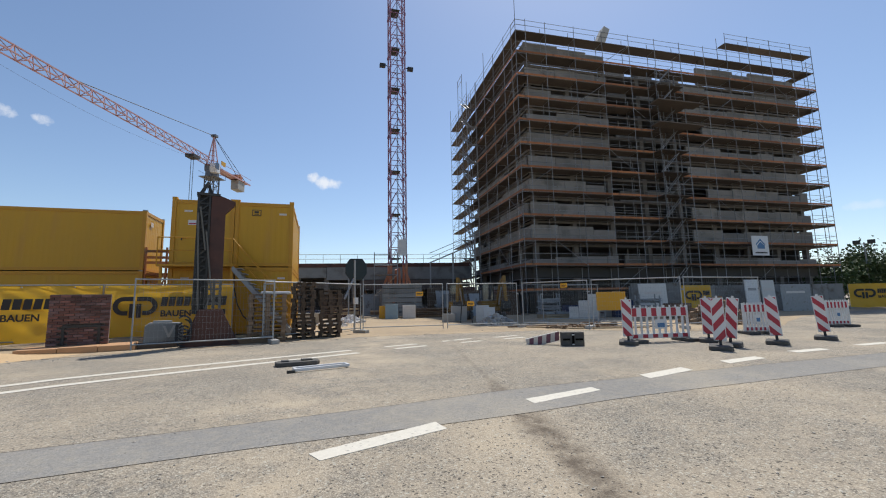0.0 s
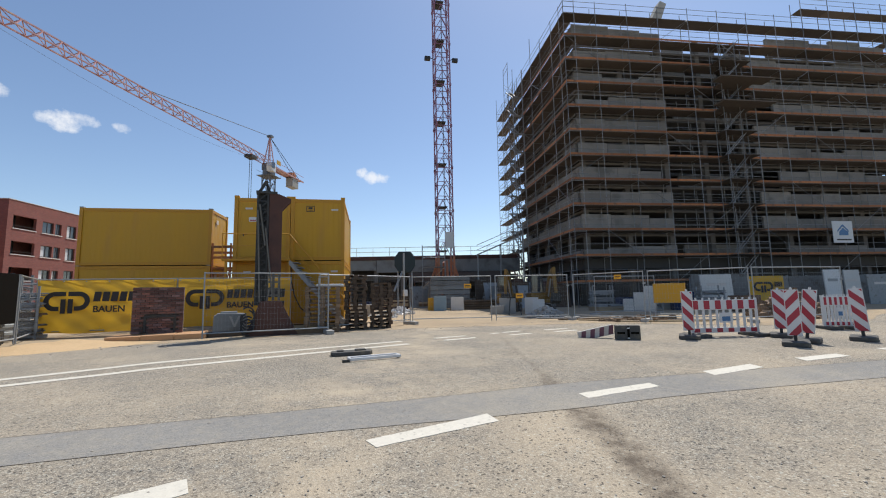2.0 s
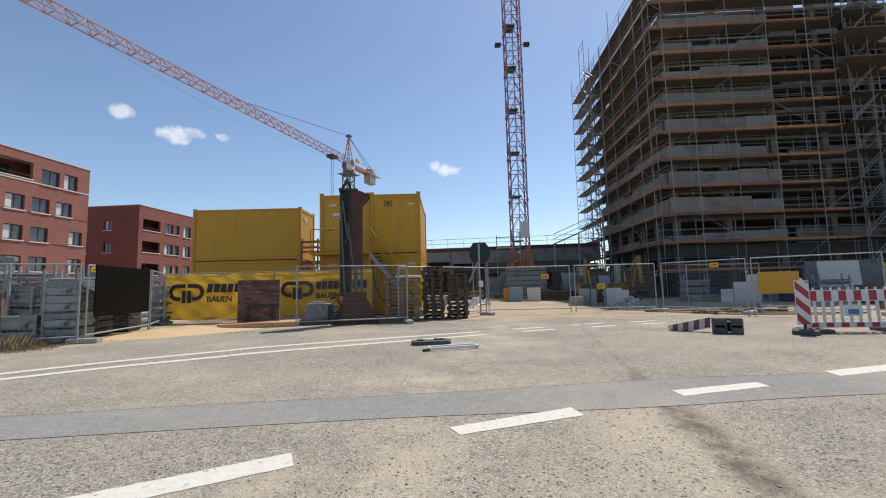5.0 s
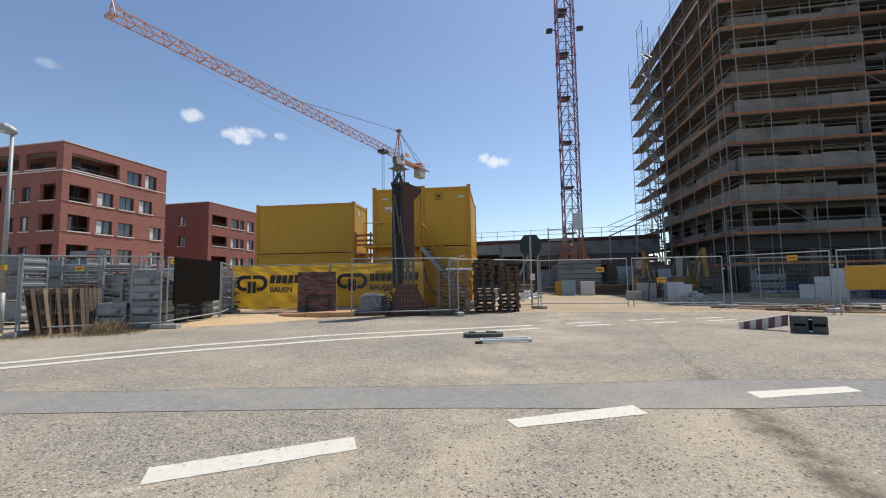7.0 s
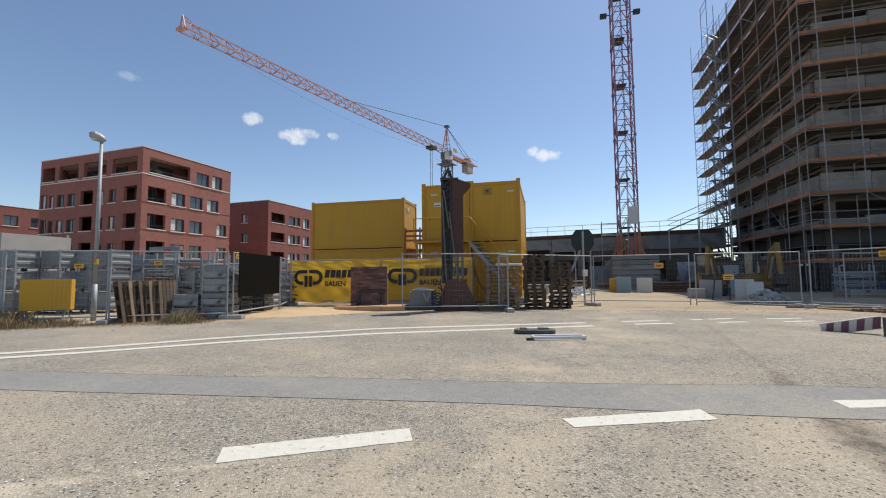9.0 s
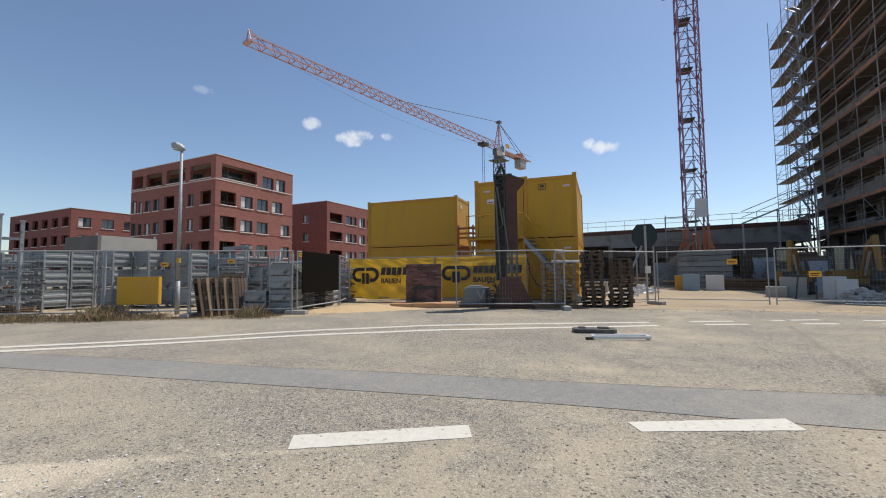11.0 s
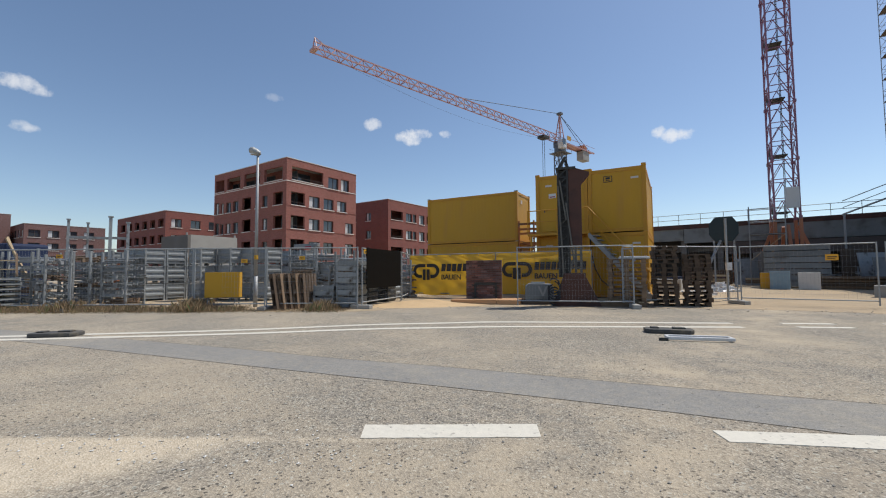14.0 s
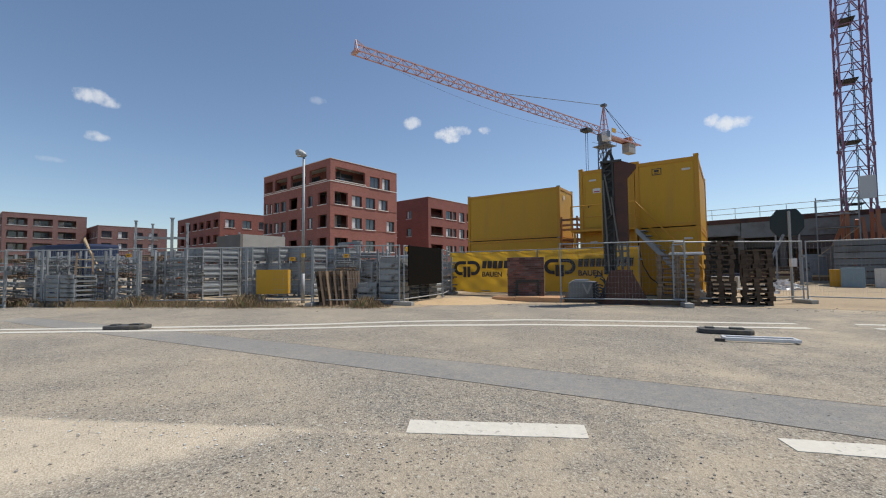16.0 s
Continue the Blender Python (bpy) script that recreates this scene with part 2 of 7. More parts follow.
YELLOW = mat("yellow_paint", (0.53, 0.282, 0.008), 0.5, var=0.06, scale=2, stain=(0.5, 0.26, 0.02), stain_at=0.64, stain_scale=1.4, bump=0.03, streak=True)
YELLOW_DK = mat("yellow_frame", (0.5, 0.24, 0.01), 0.5, var=0.08, scale=3, bump=0.03)
BANNER = mat("yellow_tarpaulin", (0.74, 0.43, 0.04), 0.55, var=0.06, scale=2.5, bump=0.08, fine=180)
bn = BANNER.node_tree
cloth_glow = bn.nodes.new("ShaderNodeBsdfTranslucent")
cloth_glow.inputs["Color"].default_value = (0.8, 0.5, 0.05, 1)
cloth_mix = bn.nodes.new("ShaderNodeMixShader")
cloth_mix.inputs[0].default_value = 0.3
bn.links.new(bn.nodes["Principled BSDF"].outputs[0], cloth_mix.inputs[1])
bn.links.new(cloth_glow.outputs[0], cloth_mix.inputs[2])
bn.links.new(cloth_mix.outputs[0], bn.nodes["Material Output"].inputs["Surface"])
PRINT = mat("black_print", (0.035, 0.03, 0.028), 0.6, var=0.1, bump=0.0)
GALV = mat("galvanised_steel", (0.33, 0.345, 0.35), 0.55, metal=0.3, var=0.15, scale=9, bump=0.05, stain=(0.22, 0.21, 0.19), stain_at=0.68, stain_scale=5)
GALV_DULL = mat("weathered_galvanised_steel", (0.3, 0.31, 0.315), 0.6, metal=0.35, var=0.2, scale=7, bump=0.1, stain=(0.16, 0.12, 0.09), stain_at=0.66, stain_scale=4, obj_var=0.15)
CONCRETE = mat("precast_concrete", (0.36, 0.35, 0.325), 0.9, var=0.14, scale=1.6, bump=0.2, stain=(0.25, 0.24, 0.22), stain_at=0.6, stain_scale=0.7, obj_var=0.1)
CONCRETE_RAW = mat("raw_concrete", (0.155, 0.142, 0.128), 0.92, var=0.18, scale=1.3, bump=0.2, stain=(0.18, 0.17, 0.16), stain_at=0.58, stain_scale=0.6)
CONCRETE_PALE = mat("pale_blocks", (0.6, 0.59, 0.56), 0.9, var=0.08, scale=3, bump=0.15, obj_var=0.06)
SCAF = mat("scaffold_tube_steel", (0.26, 0.265, 0.27), 0.6, metal=0.3, var=0.2, scale=7, bump=0.05, stain=(0.12, 0.1, 0.08), stain_at=0.64, stain_scale=4, obj_var=0.3)
PLANK = mat("scaffold_plank", (0.115, 0.09, 0.07), 0.85, var=0.25, scale=4, bump=0.2, obj_var=0.25)
TOE = mat("orange_toe_board", (0.36, 0.135, 0.05), 0.75, var=0.22, scale=3, bump=0.1, stain=(0.22, 0.11, 0.06), stain_at=0.6, stain_scale=2.2, obj_var=0.35)
CRANE_RED = mat("red_crane_paint", (0.27, 0.125, 0.19), 0.5, var=0.12, scale=3, bump=0.03, stain=(0.3, 0.16, 0.13), stain_at=0.66)
CRANE_JIB = mat("faded_red_crane_paint", (0.46, 0.25, 0.24), 0.5, var=0.12, scale=3, bump=0.03, stain=(0.5, 0.36, 0.3), stain_at=0.6)
CONCRETE_BAND = mat("parapet_concrete", (0.265, 0.247, 0.227), 0.9, var=0.16, scale=1.2, bump=0.2, stain=(0.18, 0.17, 0.155), stain_at=0.58, stain_scale=0.7, obj_var=0.18)
CRANE_ORANGE = mat("orange_crane_paint", (0.4, 0.15, 0.07), 0.5, var=0.12, scale=3, bump=0.03)
CRANE_GREY = mat("grey_crane_steel", (0.13, 0.135, 0.145), 0.5, metal=0.2, var=0.12, scale=4, bump=0.03)
RUST = mat("rusted_steel_plate", (0.085, 0.036, 0.026), 0.75, var=0.25, scale=3, bump=0.2, stain=(0.05, 0.026, 0.022), stain_at=0.55, stain_scale=1.5)
DARK_STEEL = mat("dark_lattice_steel", (0.042, 0.042, 0.04), 0.6, metal=0.3, var=0.2, scale=6, bump=0.1, stain=(0.09, 0.08, 0.065), stain_at=0.62, stain_scale=4)
YARD = mat("yard_steel", (0.27, 0.285, 0.29), 0.6, metal=0.3, var=0.25, scale=6, bump=0.1, stain=(0.09, 0.075, 0.06), stain_at=0.62, stain_scale=3, obj_var=0.25)
# Excavator yellow with its shade mixed into the colour, plus brown stains.
DIGGER = mat("dirty_yellow_in_shade", (0.22, 0.125, 0.02), 0.6, var=0.2, scale=4, bump=0.05, stain=(0.13, 0.09, 0.04), stain_at=0.58, stain_scale=3)
CABLE = mat("rope", (0.03, 0.03, 0.032), 0.7, var=0.05, bump=0)
BRICK_A = brick_mat("red_clinker", (0.31, 0.115, 0.095), (0.23, 0.078, 0.06), (0.25, 0.14, 0.11))
BRICK_B = brick_mat("brown_red_clinker", (0.26, 0.085, 0.065), (0.19, 0.06, 0.05), (0.18, 0.1, 0.085))
BRICK_C = brick_mat("dull_clinker", (0.2, 0.1, 0.088), (0.16, 0.08, 0.07), (0.22, 0.16, 0.15))
SILL = mat("pale_sill", (0.6, 0.56, 0.52), 0.8, var=0.08, bump=0.05)
PLASTER = mat("pale_plaster", (0.62, 0.6, 0.55), 0.9, var=0.08, bump=0.1)
FRAME_DK = mat("dark_window_frame", (0.07, 0.05, 0.045), 0.5, var=0.08, bump=0)
GLASS = glass_mat("window_glass", (0.05, 0.06, 0.07))
CURTAIN = mat("white_curtain", (0.6, 0.6, 0.6), 0.9, var=0.1, bump=0)
WOOD = mat("weathered_pallet_wood", (0.2, 0.135, 0.085), 0.9, var=0.3, scale=5, bump=0.3, obj_var=0.3)
WOOD_DK = mat("dark_pallet_wood", (0.1, 0.068, 0.046), 0.9, var=0.3, scale=5, bump=0.3, obj_var=0.3)
TIMBER = mat("pale_timber", (0.42, 0.32, 0.2), 0.85, var=0.2, scale=4, bump=0.2, obj_var=0.15)
WHITE_PL = mat("white_plastic", (0.64, 0.64, 0.635), 0.4, var=0.05, scale=4, bump=0.02, stain=(0.6, 0.57, 0.52), stain_at=0.64, stain_scale=4)
RED_FILM = mat("red_reflective_film", (0.37, 0.02, 0.042), 0.35, var=0.08, scale=5, bump=0.02)
RUBBER = mat("recycled_rubber", (0.07, 0.069, 0.066), 0.85, var=0.25, scale=9, bump=0.3, stain=(0.13, 0.115, 0.09), stain_at=0.58, stain_scale=6)
BLACK_BOARD = mat("black_board", (0.006, 0.005, 0.004), 0.9, var=0.15, scale=3, bump=0.05)
BLACK_BOARD.node_tree.nodes["Principled BSDF"].inputs["Specular IOR Level"].default_value = 0.08
DULL_FILM = mat("faded_film", (0.17, 0.07, 0.1), 0.6, var=0.15, scale=6, bump=0.02)
PACK_BLUE = mat("pale_blue_wrap", (0.2, 0.3, 0.37), 0.5, var=0.15, scale=5, bump=0.1)
BLUE_TARP = mat("blue_tarpaulin", (0.008, 0.022, 0.07), 0.7, var=0.15, scale=4, bump=0.2)
GREEN_DK = mat("dark_green_paint", (0.009, 0.024, 0.028), 0.5, var=0.15, scale=3, bump=0.05)
LEAF = mat("leaves", (0.05, 0.085, 0.025), 0.7, var=0.4, scale=2, bump=0, obj_var=0.2)
BARK = mat("bark", (0.12, 0.09, 0.065), 0.9, var=0.3, scale=6, bump=0.4)
DRY = mat("dry_grass", (0.27, 0.19, 0.105), 0.9, var=0.3, scale=3, bump=0)
WEED = mat("green_weed", (0.1, 0.13, 0.045), 0.8, var=0.3, scale=3, bump=0)
STONE = mat("gravel_stone", (0.34, 0.31, 0.27), 0.9, var=0.3, scale=20, bump=0.3)
SIGN_ORANGE = mat("orange_yellow_sign", (0.75, 0.36, 0.02), 0.5, var=0.05, bump=0)
BLUE_SIGN = mat("blue_sign", (0.06, 0.17, 0.34), 0.4, var=0.05, bump=0)
# Shade inside the unfinished buildings is put into this dark colour.
SHADE_INSIDE = mat("interior_shade", (0.08, 0.076, 0.072), 0.95, var=0.2, scale=0.5, bump=0)
HOARD = mat("weathered_hoarding", (0.2, 0.195, 0.185), 0.8, var=0.2, scale=2, bump=0.1, stain=(0.14, 0.12, 0.1), stain_at=0.58, stain_scale=1.5, obj_var=0.25)
ROPE_DULL = mat("dirty_rope", (0.13, 0.125, 0.11), 0.85, var=0.25, scale=8, bump=0.1)
# Precast grey darkened to match the shaded side of the slab stack.
SLAB_GREY = mat("darkened_precast_concrete", (0.2, 0.21, 0.21), 0.9, var=0.18, scale=1.6, bump=0.2, stain=(0.13, 0.13, 0.125), stain_at=0.56, stain_scale=0.9, obj_var=0.15)
KERB = mat("orange_stone_kerb", (0.47, 0.27, 0.14), 0.9, var=0.15, scale=5, bump=0.2)


# ---- mesh helpers ----
class Build:
    """Collects boxes, bars, tubes and prisms for one mesh."""

    def __init__(self):
        self.v, self.f = [], []

    def add(self, verts, faces):
        o = len(self.v)
        self.v += [tuple(p) for p in verts]
        self.f += [tuple(i + o for i in q) for q in faces]
        return self

    def box(self, x0, y0, z0, x1, y1, z1):
        return self.add([(x0, y0, z0), (x1, y0, z0), (x1, y1, z0), (x0, y1, z0), (x0, y0, z1), (x1, y0, z1), (x1, y1, z1), (x0, y1, z1)],
                        [(0, 3, 2, 1), (4, 5, 6, 7), (0, 1, 5, 4), (1, 2, 6, 5), (2, 3, 7, 6), (3, 0, 4, 7)])

    def tube(self, p, q, r, n=6, r2=None, cap=True):
        p, q = Vector(p), Vector(q)
        d = (q - p).normalized()
        a = d.cross(Vector((0, 0, 1)) if abs(d.z) < 0.9 else Vector((1, 0, 0))).normalized()
        b = d.cross(a)
        r2 = r if r2 is None else r2
        vs = []
        for c, rad in ((p, r), (q, r2)):
            vs += [c + (a * math.cos(k * math.tau / n + math.tau / (2 * n)) + b * math.sin(k * math.tau / n + math.tau / (2 * n))) * rad for k in range(n)]
        fs = [(k, (k + 1) % n, n + (k + 1) % n, n + k) for k in range(n)]
        if cap:
            fs += [tuple(range(n))[::-1], tuple(range(n, 2 * n))]
        return self.add(vs, fs)

    def bar(self, p, q, w):
        return self.tube(p, q, w * 0.7071, 4)

    def prism(self, poly, z0, z1):
        n = len(poly)
        return self.add([(x, y, z0) for x, y in poly] + [(x, y, z1) for x, y in poly],
                        [tuple(range(n))[::-1], tuple(range(n, 2 * n))] + [(k, (k + 1) % n, n + (k + 1) % n, n + k) for k in range(n)])

    def plate(self, poly, y0, y1):
        """A prism whose outline stands upright in x and z."""
        n = len(poly)
        return self.add([(x, y0, z) for x, z in poly] + [(x, y1, z) for x, z in poly],
                        [tuple(range(n)), tuple(range(n, 2 * n))[::-1]] + [(k, n + k, n + (k + 1) % n, (k + 1) % n) for k in range(n)])

    def mesh(self, name, material, bevel=0.0, smooth=False):
        me = bpy.data.meshes.new(name)
        me.from_pydata(self.v, [], self.f)
        bm = bmesh.new()
        bm.from_mesh(me)
        bmesh.ops.recalc_face_normals(bm, faces=bm.faces)
        if bevel:
            bmesh.ops.bevel(bm, geom=list(bm.edges), offset=bevel, segments=2, profile=0.6, affect="EDGES", clamp_overlap=True)
        bm.to_mesh(me)
        bm.free()
        me.materials.append(material)
        if smooth:
            for poly in me.polygons:
                poly.use_smooth = True
        return me


def thing(name, label, category, x=0.0, y=0.0, turn=0.0, z=0.0, group="", kind=""):
    e = new(name)
    e.empty_display_size = 0.2
    e.matrix_basis = pose(x, y, z, 0, 0, turn)
    return tagged(e, label, category, group, kind)


def piece(name, me, parent, m=None, label=""):
    o = new(name, me)
    o.parent = parent
    if m is not None:
        o.matrix_basis = m
    return tagged(o, label)


def part(name, b, material, parent, label="", bevel=0.0, m=None, smooth=False):
    return piece(name, b.mesh(name, material, bevel, smooth), parent, m, label)


def single(name, b, material, label, category, x=0.0, y=0.0, turn=0.0, z=0.0, group="", kind="", bevel=0.0, smooth=False):
    o = new(name, b.mesh(name, material, bevel, smooth))
    o.matrix_basis = pose(x, y, z, 0, 0, turn)
    return tagged(o, label, category, group, kind)


def heading(p, q):
    return math.degrees(math.atan2(q[1] - p[1], q[0] - p[0]))


def span(p, q):
    return math.hypot(q[0] - p[0], q[1] - p[1])


EYE_X, EYE_Y = 0.8, -3.2


def out(azimuth, d):
    """The place d metres out from the standpoint, at an azimuth from +x."""
    return EYE_X + d * math.cos(radians(azimuth)), EYE_Y + d * math.sin(radians(azimuth))


rnd = random.Random(7)

# ---- ground ----
g = Build()
side = 1600.0
g.add([(-side, -side, 0), (side, -side, 0), (side, side, 0), (-side, side, 0)], [(0, 1, 2, 3)])
ground = single("ground", g, ASPHALT, "sun-bleached dusty grey asphalt road and open ground", "road", kind="structure")


def sheet(name, pts, z, material, label, category, rough=0.0, step=0.25, seed=1):
    """A thin layer on the ground with an uneven outline."""
    ran = random.Random(seed)
    ring = []
    n = len(pts)
    for k in range(n):
        (xa, ya), (xb, yb) = pts[k], pts[(k + 1) % n]
        m = max(1, int(span((xa, ya), (xb, yb)) / step)) if rough else 1
        for j in range(m):
            f = j / m
            ring.append((xa + (xb - xa) * f + ran.uniform(-rough, rough), ya + (yb - ya) * f + ran.uniform(-rough, rough)))
    return single(name, Build().prism(ring, z - 0.003, z), material, label, category, kind="structure")


def strip(name, left, right, z, material, label, category):
    b = Build()
    k = len(left)
    b.add([(x, y, z) for x, y in left] + [(x, y, z) for x, y in right], [(i, i + 1, k + i + 1, k + i) for i in range(k - 1)])
    return single(name, b, material, label, category, kind="structure")


def curve_pts(pts, n=12):
    """A smooth line through a few places."""
    outp = []
    for i in range(len(pts) - 1):
        p0, p1, p2, p3 = (Vector(pts[max(0, min(len(pts) - 1, i + j))]) for j in (-1, 0, 1, 2))
        for k in range(n):
            t = k / n
            outp.append(tuple(0.5 * ((2 * p1) + (p2 - p0) * t + (2 * p0 - 5 * p1 + 4 * p2 - p3) * t * t + (3 * p1 - p0 - 3 * p2 + p3) * t ** 3)))
    return outp + [tuple(pts[-1])]


def offset_line(pts, d):
    outp = []
    for i, p in enumerate(pts):
        a, b = pts[max(0, i - 1)], pts[min(len(pts) - 1, i + 1)]
        v = Vector((b[0] - a[0], b[1] - a[1])).normalized()
        outp.append((p[0] - v.y * d, p[1] + v.x * d))
    return outp


site = [(-60, 10.2), (-16, 10.4), (-8, 10.0), (-4, 9.8), (-2.3, 9.6), (-1.0, 10.9), (1.2, 11.4), (5, 10.6), (9.7, 9.9), (13, 8.0), (15.4, 6.7), (16.8, 4.6), (18.2, 1.2), (22, -0.8), (30, -0.5), (40, -1.5), (48, -3.8), (80, -18), (160, 40), (120, 140), (-60, 140)]
sheet("site_ground", site, 0.004, SAND, "bare sandy ground of the building site", "ground", rough=0.12, step=0.6, seed=3)
trench = curve_pts([(-12.0, 6.9), (-7.5, 5.35), (-3.2, 3.75), (-0.9, 2.8), (0.66, 2.25), (2.6, 1.48), (4.3, 0.85), (5.8, 0.35), (7.5, -0.44), (9.7, -1.48), (13.5, -3.3), (22, -7.5)])
near_edge = curve_pts([(-12.0, 6.2), (-7.8, 4.6), (-4.7, 3.43), (-2.0, 2.37), (0.66, 1.34), (2.3, 0.68), (4.08, -0.13), (5.05, -0.54), (6.25, -0.98), (8.05, -1.8), (13.1, -4.2), (21.5, -8.4)])
strip("trench_patch", trench, near_edge, 0.003, ASPHALT_NEW, "smoother dark asphalt strip over a closed trench", "road patch")

for edge, half in ((trench, 0.006), (near_edge, 0.003)):
    strip("tar_joint", offset_line(edge, half), offset_line(edge, -half), 0.0042, OIL, "thin dark tar joint along the trench", "road joint")


def marking(name, quad, label):
    """One painted dash with a slightly worn outline."""
    (a, b, c, d) = [Vector(p) for p in quad]
    n = 16
    low = [tuple(a.lerp(b, i / n) + Vector((0, rnd.uniform(-0.006, 0.006)))) for i in range(n + 1)]
    high = [tuple(d.lerp(c, i / n) + Vector((0, rnd.uniform(-0.006, 0.006)))) for i in range(n + 1)]
    o = single(name, Build().prism(low + high[::-1], 0.0005, 0.005), LINE, label, "road marking", group="dashes of the lane line")
    return o


for quad in (((0.02, 0.0), (1.35, 0.02), (1.37, 0.28), (0.0, 0.26)), ((2.66, -0.06), (3.92, -0.23), (4.0, 0.02), (2.67, 0.15)), ((5.32, -0.31), (6.52, -0.57), (6.62, -0.39), (5.43, -0.1)),
             ((7.8, -0.77), (9.01, -1.05), (9.2, -0.8), (8.0, -0.54)), ((10.2, -1.34), (11.35, -1.72), (11.54, -1.5), (10.45, -1.13)), ((12.75, -2.1), (13.8, -2.55), (13.95, -2.36), (12.95, -1.88)), ((15.2, -3.1), (16.3, -3.6), (16.4, -3.4), (15.3, -2.9))):
    marking("lane_dash", quad, "worn white painted dash on the asphalt")
line_up = curve_pts([(-22, 2.9), (-12, 4.35), (-6.7, 5.2), (-3.7, 5.76), (-1.3, 6.48), (0.67, 6.78), (1.8, 6.92), (4.4, 6.72), (7.05, 6.48)])
line_lo = curve_pts([(-22, 2.3), (-12, 3.85), (-8.8, 4.38), (-6.3, 4.76), (-3.45, 5.22), (-1.13, 5.78), (0.67, 5.97), (1.7, 6.07), (4.2, 5.97), (6.85, 5.82)])
for ln in (line_up, line_lo):
    strip("edge_line", offset_line(ln, 0.11), offset_line(ln, -0.11), 0.006, LINE, "long white painted line along the far lane", "road marking")
for (xa, ya), (xb, yb) in (((8.1, 6.42), (9.14, 6.28)), ((10.14, 6.19), (10.45, 6.16)), ((10.62, 6.18), (11.4, 6.1)), ((12.19, 5.74), (13.2, 5.58)), ((7.98, 5.8), (9.0, 5.67)), ((10.22, 5.46), (11.0, 5.34)), ((11.92, 5.12), (12.78, 4.94))):
    marking("thin_dash", ((xa, ya - 0.09), (xb, yb - 0.09), (xb + 0.03, yb + 0.09), (xa + 0.03, ya + 0.09)), "thin white painted dash before the gate")

# ---- yellow site containers ----
GRID = -28.0


def container(name, label, x, y, z, turn, length, width, height, facade, cast=0.11):
    """A site cabin: ribbed side walls in a frame with corner castings. Local x runs along the front, y to the back."""
    c = thing(name, label, "container", x, y, turn, z, group="yellow site containers")
    w, d, h = (length, width, height)
    f = Build()
    for px in (0, w - 0.16):
        for py in (0, d - 0.16):
            f.box(px, py, 0, px + 0.16, py + 0.16, h)
    for z0, z1 in ((0.0, 0.14), (h - 0.16, h - 0.003)):
        f.box(0.16, 0.012, z0, w - 0.16, 0.13, z1).box(0.16, d - 0.13, z0, w - 0.16, d - 0.012, z1)
        f.box(0.012, 0.16, z0, 0.13, d - 0.16, z1).box(w - 0.13, 0.16, z0, w - 0.012, d - 0.16, z1)
    part("frame", f, YELLOW_DK, c, "yellow welded steel frame", bevel=0.008)
    for side in range(4):
        b = Build()
        ln = (w if side % 2 == 0 else d) - 0.32
        n = max(4, int(ln / 0.11))
        prof = []
        for i in range(n):
            u0, u1 = ln * i / n, ln * (i + 1) / n
            a = 0.0 if i % 2 else 0.004
            prof += [(u0 + 0.012, a), (u1 - 0.012, a)]
        prof = [(0.0, prof[0][1])] + prof + [(ln, prof[-1][1])]
        k = len(prof)
        b.add([(u, v, 0.14) for u, v in prof] + [(u, v, h - 0.16) for u, v in prof], [(i, i + 1, k + i + 1, k + i) for i in range(k - 1)])
        b.box(0, 0.05, 0.14, ln, 0.06, h - 0.16)
        m = (pose(0.16, 0.04, 0), pose(w - 0.04, 0.16, 0, 0, 0, 90), pose(w - 0.16, d - 0.04, 0, 0, 0, 180), pose(0.04, d - 0.16, 0, 0, 0, -90))[side]
        part("wall_panel", b, YELLOW, c, m=m)
    part("roof", Build().box(0.13, 0.13, h - 0.12, w - 0.13, d - 0.13, h - 0.05), YELLOW_DK, c)
    part("floor_frame", Build().box(0.13, 0.13, 0.02, w - 0.13, d - 0.13, 0.1), DARK_STEEL, c)
    for px in (0.0, w - 0.17):
        for py in (0.0, d - 0.17):
            part("corner_casting", Build().box(px - 0.006, py - 0.006, h, px + 0.176, py + 0.176, h + cast), GALV_DULL if facade == "x" else YELLOW_DK, c, bevel=0.01)
    return c


# two by two cabins with their short ends to the road
gx, gy = math.cos(radians(GRID)), math.sin(radians(GRID))
tall_w, cab_h = 2.36, 2.78
